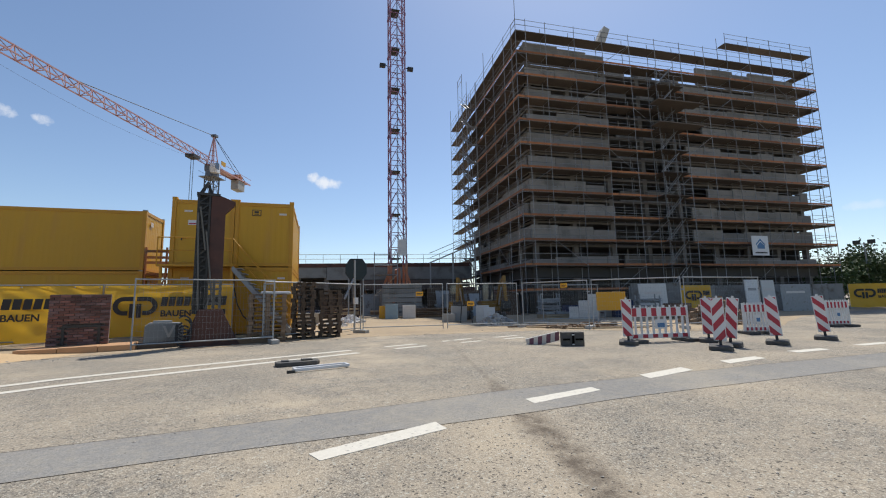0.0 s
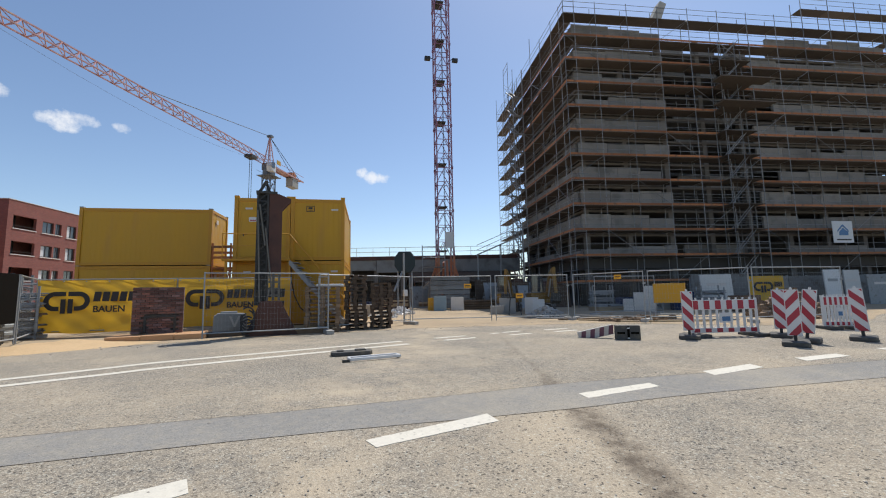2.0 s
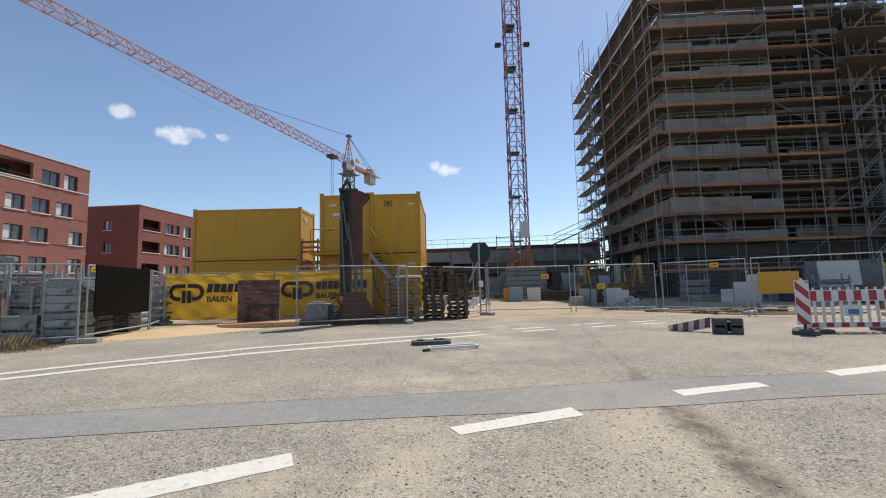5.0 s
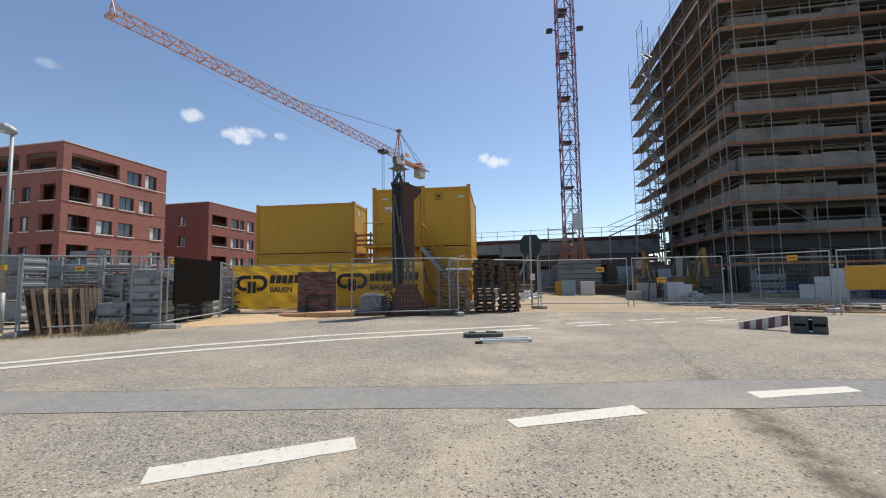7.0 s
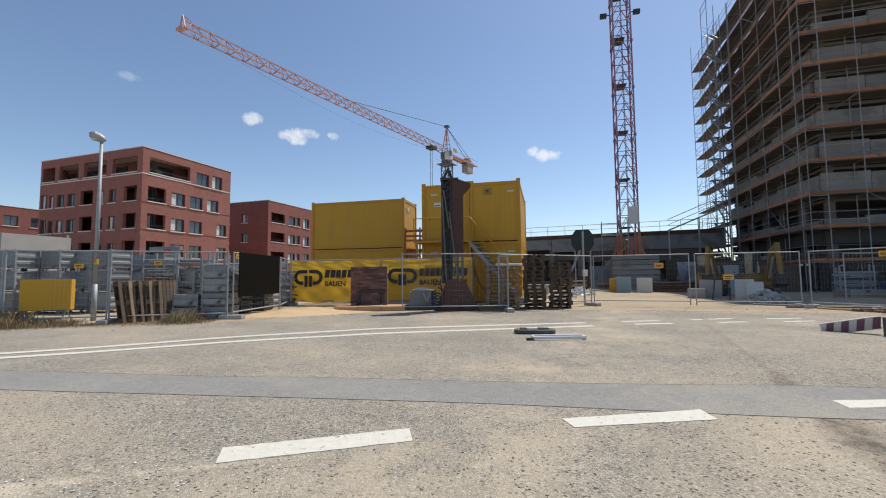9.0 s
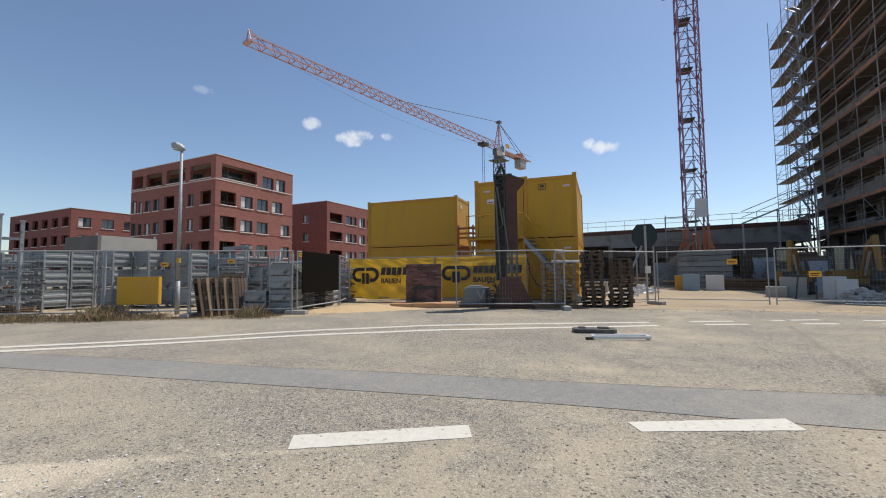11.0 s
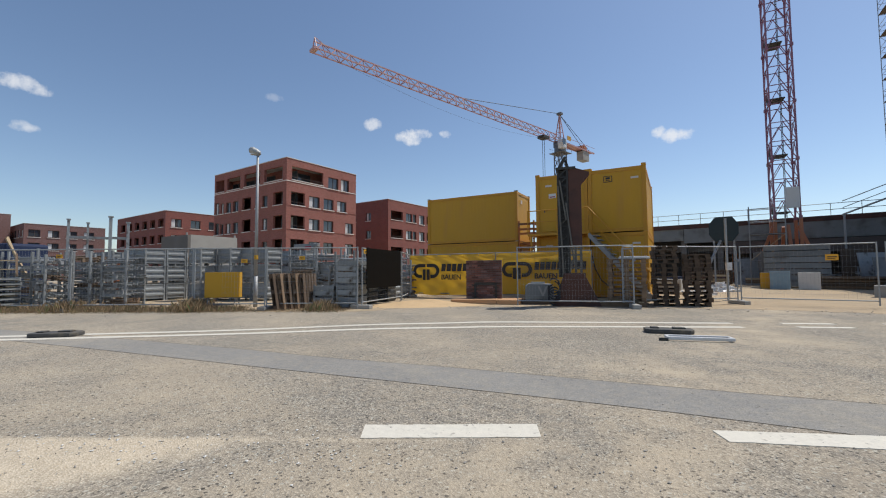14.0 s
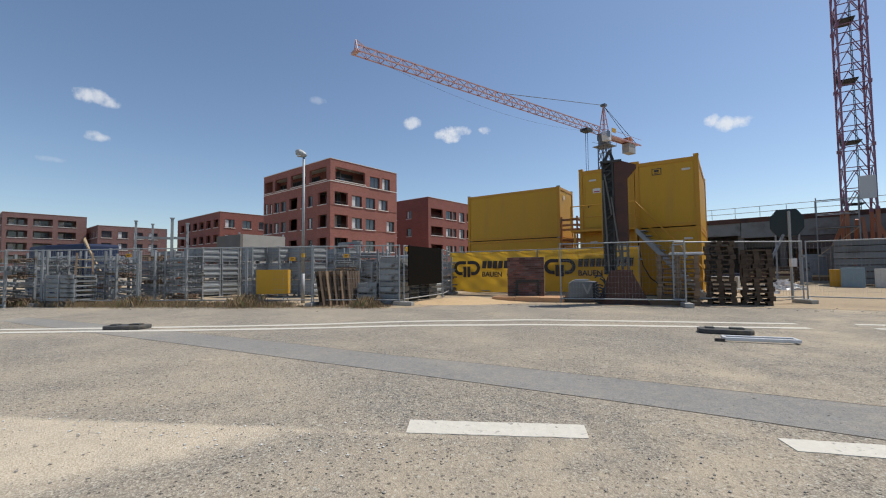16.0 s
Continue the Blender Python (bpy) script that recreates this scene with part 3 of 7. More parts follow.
for col in (0, 1):
    for lev in (0, 1):
        cx, cy = 8.9 - gx * tall_w * (2 - col), 14.12 - gy * tall_w * (2 - col)
        c = container("site_container", "yellow ribbed steel site cabin stacked two high, end on", cx, cy, 0.08 + lev * (cab_h + 0.02), GRID, tall_w - 0.02, 6.05, cab_h - 0.02, "e", 0.035 if lev == 0 else 0.1)
        for lx in ((0.45, 0.12) if col == 0 else (1.75, 0.1)),:
            part("label_plate", Build().box(lx[0], 0.03, 2.25, lx[0] + 0.3, 0.045, 2.33), SILL, c, "small white printed plate")
        if lev == 1 and col == 1:
            part("company_plate", Build().box(0.66, 0.02, 2.18, 1.02, 0.04, 2.45), PRINT, c, "small black framed company plate")
            part("plate_face", Build().box(0.69, 0.012, 2.21, 0.99, 0.02, 2.42), YELLOW, c)
            part("plate_mark", Build().box(0.75, 0.006, 2.3, 0.93, 0.012, 2.39).box(0.75, 0.006, 2.24, 0.93, 0.012, 2.27), PRINT, c)
        if col == 0:
            d = part("door", Build().box(0.3, 0.0, 0.16, 1.25, 0.045, 2.2), YELLOW, c, "yellow steel cabin door", bevel=0.006)
            part("handle", Build().box(0.4, -0.05, 1.13, 0.58, -0.02, 1.16).box(0.4, -0.05, 1.05, 0.43, 0.01, 1.16), PRINT, d, "black door handle")
            part("notice", Build().box(0.62, -0.008, 1.7, 0.95, 0.0, 1.9), WHITE_PL, d, "white notice with red print")
            part("notice_print", Build().box(0.66, -0.012, 1.73, 0.91, -0.008, 1.78), RED_FILM, d)
# landing and stair in front of the upper doors
st = thing("access_stair", "yellow landing and grey steel stair at the upper cabin", "stair", 8.9 - gx * 2 * tall_w, 14.12 - gy * 2 * tall_w, GRID)
part("landing", Build().box(-0.1, -1.0, 2.78, 2.55, -0.02, 2.86), YELLOW_DK, st)
for k in range(14):
    u = k / 13
    part("tread", Build().box(2.6 + u * 2.0, -0.95, 2.68 - u * 2.6, 2.86 + u * 2.0, -0.15, 2.71 - u * 2.6), GALV_DULL, st)
for y in (-0.98, -0.1):
    b = Build()
    b.add([(2.5, y, 2.62), (2.5, y, 2.86), (4.95, y, 0.02), (4.72, y, 0.02)] + [(2.5, y + 0.05, 2.62), (2.5, y + 0.05, 2.86), (4.95, y + 0.05, 0.02), (4.72, y + 0.05, 0.02)],
          [(0, 1, 2, 3), (7, 6, 5, 4), (0, 4, 5, 1), (1, 5, 6, 2), (2, 6, 7, 3), (3, 7, 4, 0)])
    part("stringer", b, GALV_DULL, st, "grey steel stair stringer")
    part("stair_rail", Build().tube((2.5, y, 3.9), (4.85, y, 1.05), 0.022).tube((2.5, y, 3.4), (4.85, y, 0.55), 0.018).tube((2.5, y, 2.8), (2.5, y, 3.92), 0.02).tube((4.85, y, 0.05), (4.85, y, 1.07), 0.02).tube((3.7, y, 1.4), (3.7, y, 2.48), 0.018), YELLOW_DK, st, "yellow tube hand rail")
part("landing_rail", Build().tube((-0.1, -0.98, 3.9), (2.5, -0.98, 3.9), 0.022).tube((-0.1, -0.98, 3.4), (2.5, -0.98, 3.4), 0.018).tube((-0.1, -0.98, 2.8), (-0.1, -0.98, 3.92), 0.02).tube((1.2, -0.98, 2.8), (1.2, -0.98, 3.92), 0.02), YELLOW_DK, st, "yellow tube landing rail")
for px in (0.0, 1.2, 2.45):
    part("landing_leg", Build().box(px, -0.95, 0.0, px + 0.08, -0.87, 2.78), YELLOW_DK, st)
# cable hanging down the front
cb = Build()
pts = [(2.42, -0.03, 2.7), (2.45, -0.06, 2.0), (2.6, -0.08, 1.3), (2.85, -0.1, 0.8), (3.2, -0.1, 0.5)]
for a, b_ in zip(pts, pts[1:]):
    cb.tube(a, b_, 0.022)
part("power_cable", cb, CABLE, st, "thick black cable hanging down the cabins")
# long cabins, broad side to the road
for lev in (0, 1):
    c = container("long_container", "yellow ribbed steel site cabin stacked two high, broadside", -0.78, 23.5, 0.08 + lev * 2.9, GRID, 6.05, 2.44, 2.86, "x", 0.035 if lev == 0 else 0.06)
    part("end_plate", Build().box(6.055, 0.6, 2.2, 6.062, 0.9, 2.42), SILL, c, "white printed plate on the end wall")
# outside landing on the end of the long cabins
ld = thing("end_landing", "orange timber and steel landing between the cabins", "landing", -0.78 + gx * 6.05, 23.5 + gy * 6.05, GRID)
part("deck", Build().box(0.02, 0.1, 2.78, 1.0, 2.4, 2.86), TOE, ld)
for zz in (3.3, 3.55, 3.85):
    part("rail_board", Build().box(0.9, 0.05, zz, 0.94, 2.4, zz + 0.14), TOE, ld, "orange timber guard board")
    part("rail_board", Build().box(0.02, 0.08, zz, 0.94, 0.11, zz + 0.12), TOE, ld, "orange timber guard board")
for px, py in ((0.92, 0.1), (0.92, 2.35), (0.06, 0.1)):
    part("post", Build().box(px - 0.04, py - 0.04, 0.0, px + 0.04, py + 0.04, 4.1), TOE, ld)
part("brace", Build().bar((0.1, 0.08, 0.3), (0.92, 0.08, 2.7), 0.06).bar((0.92, 0.2, 0.3), (0.92, 2.3, 2.7), 0.06), TOE, ld)

# ---- tall shell building with scaffold ----
CORNER = (30.5, 16.7)
G2 = -31.0
LIFT, Z0, LEVELS = 2.165, 4.2, 11
FRONT_BAYS, BAY_F = 12, 2.99
LEFT_BAYS, BAY_L = 8, 2.9
FL, LL = FRONT_BAYS * BAY_F, LEFT_BAYS * BAY_L
tower = thing("shell_building", "unfinished grey concrete tower with open floors behind scaffolding", "building", CORNER[0], CORNER[1], G2)
off = 1.35                                    # from the outer scaffold line to the wall
X0, X1, Y0, Y1 = off, FL - off, off, 17.4
for k in range(LEVELS):
    zf = Z0 + k * LIFT - 0.12
    if k < LEVELS - 1:
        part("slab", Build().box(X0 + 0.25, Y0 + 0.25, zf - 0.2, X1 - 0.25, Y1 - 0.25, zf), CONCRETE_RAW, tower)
# Walls added to block the view through; their darkness is painted shade.
part("core_wall", Build().box(X0 + 9, Y0 + 6.5, 0, X0 + 11, Y1 - 4, Z0 + 8.2 * LIFT).box(X0 + 18, Y0 + 6.5, 0, X0 + 23, Y1 - 4, Z0 + 8.2 * LIFT), SHADE_INSIDE, tower, "stair core wall coloured as dark interior shade")
part("inner_wall", Build().box(X0 + 0.6, Y0 + 4.0, 0, X1 - 0.6, Y0 + 4.2, Z0 + 8.3 * LIFT), SHADE_INSIDE, tower, "added inner wall coloured as dark interior shade")
part("back_wall", Build().box(X0 + 0.3, Y1 - 0.5, 0, X0 + 8.5, Y1 - 0.25, Z0 + 8.3 * LIFT), SHADE_INSIDE, tower, "added rear wall coloured as dark interior shade")
part("inner_wall", Build().box(X1 - 1.6, Y0 + 0.6, 0, X1 - 1.4, Y0 + 3.9, Z0 + 8.3 * LIFT), SHADE_INSIDE, tower, "added inner wall coloured as dark interior shade")
part("inner_wall", Build().box(X0 + 2.2, Y0 + 4.3, 0, X0 + 2.4, Y1 - 0.8, Z0 + 8.3 * LIFT), SHADE_INSIDE, tower, "added inner wall coloured as dark interior shade")
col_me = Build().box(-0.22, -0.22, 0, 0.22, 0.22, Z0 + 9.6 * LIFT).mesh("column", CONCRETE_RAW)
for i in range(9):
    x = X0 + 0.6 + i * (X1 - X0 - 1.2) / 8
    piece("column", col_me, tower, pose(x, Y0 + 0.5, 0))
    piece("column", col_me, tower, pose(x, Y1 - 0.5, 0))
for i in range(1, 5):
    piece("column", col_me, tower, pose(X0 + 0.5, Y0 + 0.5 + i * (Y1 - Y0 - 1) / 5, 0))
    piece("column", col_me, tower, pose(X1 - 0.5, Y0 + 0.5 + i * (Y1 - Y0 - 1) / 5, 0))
# concrete parapet elements on each level; a recessed bay in the middle of the long side
GAP0, GAP1 = X0 + 8.7, X0 + 17.6
ran = random.Random(11)


def parapets(a, b, fixed, along_x, z, h, thick=0.2):
    u = a
    while u < b - 0.3:
        w = min(ran.choice((2.7, 3.1, 3.6, 2.2)), b - u)
        if b - u - w < 0.8:
            w = b - u
        top = z + h + ran.choice((0, 0, 0, -0.1, -0.3, 0.08))
        bb = Build()
        if along_x:
            bb.box(u + 0.015, fixed, z, u + w - 0.015, fixed + thick, top)
        else:
            bb.box(fixed, u + 0.015, z, fixed + thick, u + w - 0.015, top)
        part("parapet", bb, CONCRETE_BAND, tower, "grey precast concrete parapet element")
        u += w


for k in range(LEVELS - 1):
    z = Z0 + k * LIFT + 0.12
    h = 1.0 if k == 0 else 1.62 if k != LEVELS - 2 else 1.95
    jut = 0.0 if k % 2 else 0.12
    parapets(X0, GAP0 - (0.0 if k != 3 else 0.9), Y0 - jut, True, z - 0.2, h)
    parapets(GAP1 + (0.0 if k % 3 else 2.2), X1, Y0 - jut * 0.5, True, z - 0.2, h)
    parapets(Y0 + 0.3, Y1, X0 - jut, False, z - 0.2, h)
    parapets(Y0 + 0.3, Y1, X1 - 0.2, False, z - 0.2, h)
    if k in (0, 3, 5, 6):
        parapets(GAP0 + 1.6, GAP1 - 0.4, Y0 + 1.1, True, z - 0.2, 1.35)
    if k in (8, 9):
        for q in (0, 1, 2):
            bb = Build().box(GAP0 + 1.2 + q * 3.4, Y0 + 1.4, z - 0.3, GAP0 + 3.4 + q * 3.4, Y0 + 1.6, z + 0.9)
            part("parapet", bb, CONCRETE_BAND, tower, "grey precast concrete parapet element")
    # window bars in the dark openings
    if k < 8:
        b = Build()
        for q in range(7):
            b.tube((GAP0 + 0.3 + q * 1.3, Y0 + 0.6, z - 0.1), (GAP0 + 0.3 + q * 1.3, Y0 + 0.6, z + 1.65), 0.03)
        b.tube((GAP0, Y0 + 0.6, z + 0.6), (GAP1, Y0 + 0.6, z + 0.6), 0.025).tube((GAP0, Y0 + 0.6, z + 1.1), (GAP1, Y0 + 0.6, z + 1.1), 0.025)
        part("guard", b, GALV_DULL, tower, "steel tube guard in the open bay")
# Concrete beam takes the interior tone, so its shade is coloured in.
part("ground_beam", Build().box(X0, Y0 - 0.05, Z0 - 1.0, X1, Y0 + 0.3, Z0 - 0.15).box(X0 - 0.05, Y0 + 0.3, Z0 - 1.0, X0 + 0.3, Y1, Z0 - 0.15), SHADE_INSIDE, tower, "concrete edge beam over the open ground floor, darkened for shade")
# Added dark wall stands in for the shade of the open ground floor.
part("ground_floor_wall", Build().box(X0 + 0.5, Y0 + 2.0, 0, X1 - 0.6, Y0 + 2.2, Z0 - 0.3).box(X0 + 1.6, Y0 + 2.2, 0, X0 + 1.8, Y1 - 0.6, Z0 - 0.3), SHADE_INSIDE, tower, "dark wall added as shade behind the open ground floor")

scaf = thing("scaffolding", "galvanised scaffolding with timber decks and orange toe boards", "scaffold", CORNER[0], CORNER[1], G2)
DEEP = 1.0
top_z = Z0 + (LEVELS - 1) * LIFT
post_me = Build().tube((0, 0, 0), (0, 0, top_z + 1.15), 0.03).box(-0.08, -0.08, 0, 0.08, 0.08, 0.02).mesh("standard", SCAF)
post_hi = Build().tube((0, 0, 0), (0, 0, top_z + 3.1), 0.03).box(-0.08, -0.08, 0, 0.08, 0.08, 0.02).mesh("standard", SCAF)


def scaffold_run(length, bays, m, levels, first, toe=TOE, plain=0):
    """One side: local x along the wall, y towards the wall. Standards, decks, toe boards, rails, braces."""
    w = length / bays
    deck_me = Build()
    for q in range(4):
        deck_me.box(0.01, 0.03 + q * 0.31, -0.07, w - 0.01, 0.03 + q * 0.31 + 0.3, -0.01)
    deck_me = deck_me.mesh("deck", PLANK)
    toe_me = Build().box(0.02, -0.03, 0.0, w - 0.02, 0.0, 0.17).mesh("toe_board", toe)
    rail_me = Build().tube((0, -0.02, 0), (w, -0.02, 0), 0.02, 5).mesh("guard_rail", SCAF)
    tran_me = Build().tube((0, 0, -0.1), (0, DEEP, -0.1), 0.022, 5).mesh("transom", SCAF)
    br_me = Build().tube((0, -0.04, 0), (w, -0.04, LIFT), 0.02, 5).mesh("brace", SCAF)
    br_me2 = Build().tube((w, -0.04, 0), (0, -0.04, LIFT), 0.02, 5).mesh("brace", SCAF)
    for i in range(bays + 1):
        for y in (0.0, DEEP):
            piece("standard", post_hi if (i in first and y == 0) else post_me, scaf, m @ pose(i * w, y, 0))
    for k in range(-1, levels):
        z = Z0 + k * LIFT
        for i in range(bays + 1):
            piece("transom", tran_me, scaf, m @ pose(i * w, 0, z))
            if i in (0, bays):
                for zz in (0.6, 1.1):
                    piece("end_rail", tran_me, scaf, m @ pose(i * w, 0, z + zz))
        for i in range(bays):
            mm = m @ pose(i * w, 0, z)
            piece("deck", deck_me, scaf, mm)
            if k != levels - 1 and i >= plain:
                piece("toe_board", toe_me, scaf, mm)
            if i < plain:
                piece("guard_rail", rail_me, scaf, m @ pose(i * w, DEEP, z + 0.5))
                piece("guard_rail", rail_me, scaf, m @ pose(i * w, DEEP, z + 1.0))
            for zz in (0.5, 1.0):
                piece("guard_rail", rail_me, scaf, m @ pose(i * w, 0, z + zz))
            if k < levels - 1 and (i + 2 * k) % 5 == 1:
                piece("brace", br_me if k % 2 else br_me2, scaf, mm)


scaffold_run(FL, FRONT_BAYS, pose(0, 0, 0), LEVELS, (0, 12))
scaffold_run(LL, LEFT_BAYS, pose(0, LL, 0, 0, 0, -90), LEVELS, (0, 5), plain=4)
# outside stair tower on the short side, one flight a level, and a raised frame at its head
for yy in (11.6, 13.4, 15.2):
    for xx in (-1.15, -0.08):
        piece("standard", post_hi if yy > 13 and xx < -1 else post_me, scaf, pose(xx, yy, 0))
for k in range(-1, LEVELS - 1):
    z = Z0 + k * LIFT
    for xx in (-0.95, -0.4):
        part("stair_stringer", Build().bar((xx, 12.0, z), (xx, 14.9, z + LIFT), 0.09), SCAF, scaf, "grey aluminium stair stringer")
    part("stair_rail", Build().tube((-1.1, 12.0, z + 0.95), (-1.1, 14.9, z + LIFT + 0.95), 0.025).tube((-1.1, 12.0, z + 0.5), (-1.1, 14.9, z + LIFT + 0.5), 0.02), SCAF, scaf, "grey tube stair rail")
    for q in range(5):
        part("stair_tread", Build().box(-0.92, 12.45 + q * 0.45, z + 0.36 * (q + 1) - 0.04, -0.42, 12.68 + q * 0.45, z + 0.36 * (q + 1)), SCAF, scaf)
    part("stair_landing", Build().box(-1.15, 14.6, z - 0.06, -0.08, 15.2, z), SCAF, scaf)
    part("stair_landing", Build().box(-1.15, 11.6, z - 0.06, -0.08, 12.1, z), SCAF, scaf)
    part("stair_ledger", Build().tube((-1.15, 11.6, z + 1.0), (-1.15, 15.2, z + 1.0), 0.02).tube((-1.15, 11.6, z + 1.9), (-1.15, 15.2, z + 1.9), 0.02), SCAF, scaf)
part("raised_frame", Build().tube((-1.15, 13.4, top_z + 3.0), (-1.15, 15.2, top_z + 3.0), 0.025).tube((-1.15, 13.4, top_z + 2.3), (-1.15, 15.2, top_z + 2.3), 0.025), SCAF, scaf)
scaffold_run(LL, 6, pose(FL, 0, 0, 0, 0, 90), LEVELS, (0,), toe=PLANK)
# projecting stair tower in front of the recessed bay, with ladders
sx = 4.6 * BAY_F
for i in (0, 1, 2):
    for y in (-1.1, -0.05):
        piece("standard", post_me, scaf, pose(sx + i * 1.55, y, 0) @ Matrix.Diagonal((1, 1, 0.86, 1)))
for k in range(-1, LEVELS - 2):
    z = Z0 + k * LIFT
    part("deck", Build().box(sx, -1.1, z - 0.07, sx + 3.1, -0.05, z - 0.01), PLANK, scaf)
    part("ladder", Build().bar((sx + 0.3, -0.7, z), (sx + 2.4, -0.7, z + LIFT), 0.05).bar((sx + 0.3, -0.35, z), (sx + 2.4, -0.35, z + LIFT), 0.05), SCAF, scaf, "grey aluminium stair flight")
    part("guard_rail", Build().tube((sx, -1.1, z + 1.0), (sx + 3.1, -1.1, z + 1.0), 0.02).tube((sx, -1.1, z + 0.5), (sx + 3.1, -1.1, z + 0.5), 0.02), SCAF, scaf)
for k in (6, 7):
    z = Z0 + k * LIFT
    part("loading_platform", Build().box(sx - 1.0, -2.3, z - 0.1, sx + 4.0, -1.1, z), PLANK, scaf, "timber loading platform standing proud of the scaffold")
# raised piece of scaffold at the far top corner
for i in range(8, 12):
    part("deck", Build().box(i * BAY_F, 0.0, top_z + 1.93, (i + 1) * BAY_F, 0.95, top_z + 1.99), PLANK, scaf)
    part("guard_rail", Build().tube((i * BAY_F, 0, top_z + 3.0), ((i + 1) * BAY_F, 0, top_z + 3.0), 0.02).tube((i * BAY_F, 0, top_z + 2.5), ((i + 1) * BAY_F, 0, top_z + 2.5), 0.02), SCAF, scaf)
for i in range(8, 13):
    for y in (0.0, DEEP):
        part("standard", Build().tube((i * BAY_F, y, top_z), (i * BAY_F, y, top_z + 3.1), 0.03), SCAF, scaf)
# board with a house sign hung on the scaffold
sb = thing("site_sign", "white site sign with dark roof emblem on the scaffold", "sign", *out(7.7, 50.5), G2, 5.1)
part("board", Build().box(-1.0, -0.25, 0.0, 1.0, -0.2, 1.9), WHITE_PL, sb)
part("emblem_roof", Build().plate([(-0.55, 0.95), (0.0, 1.45), (0.55, 0.95), (0.55, 1.1), (0, 1.62), (-0.55, 1.1)], -0.27, -0.255), BLUE_SIGN, sb)
part("emblem_body", Build().plate([(-0.4, 0.65), (0.5, 0.65), (0.5, 0.95), (0, 1.3), (-0.4, 0.95)], -0.27, -0.255), BLUE_SIGN, sb)
part("text_bar", Build().box(-0.7, -0.262, 0.2, 0.75, -0.255, 0.32), PRINT, sb)
# load left on the top deck
single("stone_pallet", Build().add([(0, 0, 0), (0.9, 0, 0), (1.5, 0, 1.5), (0.9, 0, 1.75), (0, 0.8, 0), (0.9, 0.8, 0), (1.5, 0.8, 1.5), (0.9, 0.8, 1.75)], [(0, 1, 2, 3), (7, 6, 5, 4), (0, 4, 5, 1), (1, 5, 6, 2), (2, 6, 7, 3), (3, 7, 4, 0)]), CONCRETE, "pale block stack standing on the top scaffold deck", "block stack", *[CORNER[0] + gx * 8.0 + 0.25, CORNER[1] + gy * 8.0 - 0.6], G2, top_z, bevel=0.02)

# ---- cranes ----


def mast_section(b, s, z0, z1, r=0.05, diag=0.03):
    h = s / 2
    cs = [(-h, -h), (h, -h), (h, h), (-h, h)]
    for x, y in cs:
        b.bar((x, y, z0), (x, y, z1), r * 2)
    n = 3
    dz = (z1 - z0) / n
    for k in range(n):
        za, zb = z0 + k * dz, z0 + (k + 1) * dz
        for i in range(4):
            p, q = cs[i], cs[(i + 1) % 4]
            b.bar((*p, zb), (*q, zb), diag * 1.6)
            mid = ((p[0] + q[0]) / 2, (p[1] + q[1]) / 2)
            b.bar((*p, za), (*mid, zb), diag * 1.5).bar((*q, za), (*mid, zb), diag * 1.5)


mb = out(51.45, 42.0)
crane_b = thing("tower_crane", "red lattice tower crane mast standing on an orange base", "crane", mb[0], mb[1], GRID, group="tower cranes")
part("base_cross", Build().box(-2.4, -0.25, 0.0, 2.4, 0.25, 0.6).box(-0.25, -2.4, 0.0, 0.25, 2.4, 0.6), CRANE_ORANGE, crane_b, "orange steel cross base", bevel=0.03)
for x, y in ((-2.2, 0), (2.2, 0), (0, -2.2), (0, 2.2)):
    part("base_brace", Build().bar((x, y, 0.6), (x * 0.35, y * 0.35, 4.6), 0.2), CRANE_ORANGE, crane_b, "orange slanting base brace")
for x, y in ((-0.78, -0.78), (0.78, -0.78), (0.78, 0.78), (-0.78, 0.78)):
    part("base_leg", Build().bar((x, y, 0.5), (x, y, 5.2), 0.2), CRANE_ORANGE, crane_b, "orange base leg")
part("ballast", Build().box(-1.9, -1.9, 0.62, -0.9, 1.9, 2.6).box(0.9, -1.9, 0.62, 1.9, 1.9, 2.6), CONCRETE_RAW, crane_b, "grey concrete ballast blocks", bevel=0.03)
for k in range(10):
    z = 5.2 + k * 4.5
    b = Build()
    mast_section(b, 1.55, z, z + 4.5, 0.055, 0.034)
    part("mast_section", b, CRANE_RED, crane_b)
    part("rest_platform", Build().box(-0.7, -0.7, z + 0.4, 0.25, 0.7, z + 0.46).box(-0.7, 0.1, z + 0.46, -0.64, 0.7, z + 1.2), DARK_STEEL, crane_b, "dark ladder platform")
    lad = Build().bar((0.1, 0.3, z), (0.1, 0.3, z + 4.5), 0.04).bar((0.1, -0.1, z), (0.1, -0.1, z + 4.5), 0.04)
    for q in range(12):
        lad.bar((0.1, -0.1, z + 0.2 + q * 0.37), (0.1, 0.3, z + 0.2 + q * 0.37), 0.025)
    part("ladder", lad, CRANE_GREY, crane_b)
    for xx in (-0.78, 0.78):
        for yy in (-0.78, 0.78):
            part("joint_collar", Build().box(xx - 0.1, yy - 0.1, z - 0.12, xx + 0.1, yy + 0.1, z + 0.12), CRANE_RED, crane_b)
part("switch_box", Build().box(-0.1, -0.98, 5.9, 0.75, -0.8, 7.5), WHITE_PL, crane_b, "pale grey electrical cabinet", bevel=0.02)
for s in (-1, 1):
    part("flood_lamp", Build().bar((s * 0.78, 0, 26.3), (s * 1.5, 0, 26.6), 0.06).box(s * 1.5 - 0.3, -0.2, 26.2, s * 1.5 + 0.3, 0.2, 26.55), DARK_STEEL, crane_b, "dark flood lamp on a short arm")

HOOK_Z = 25.9
ra = out(75.0, 80.0)
tip = (-14.0, 40.4)
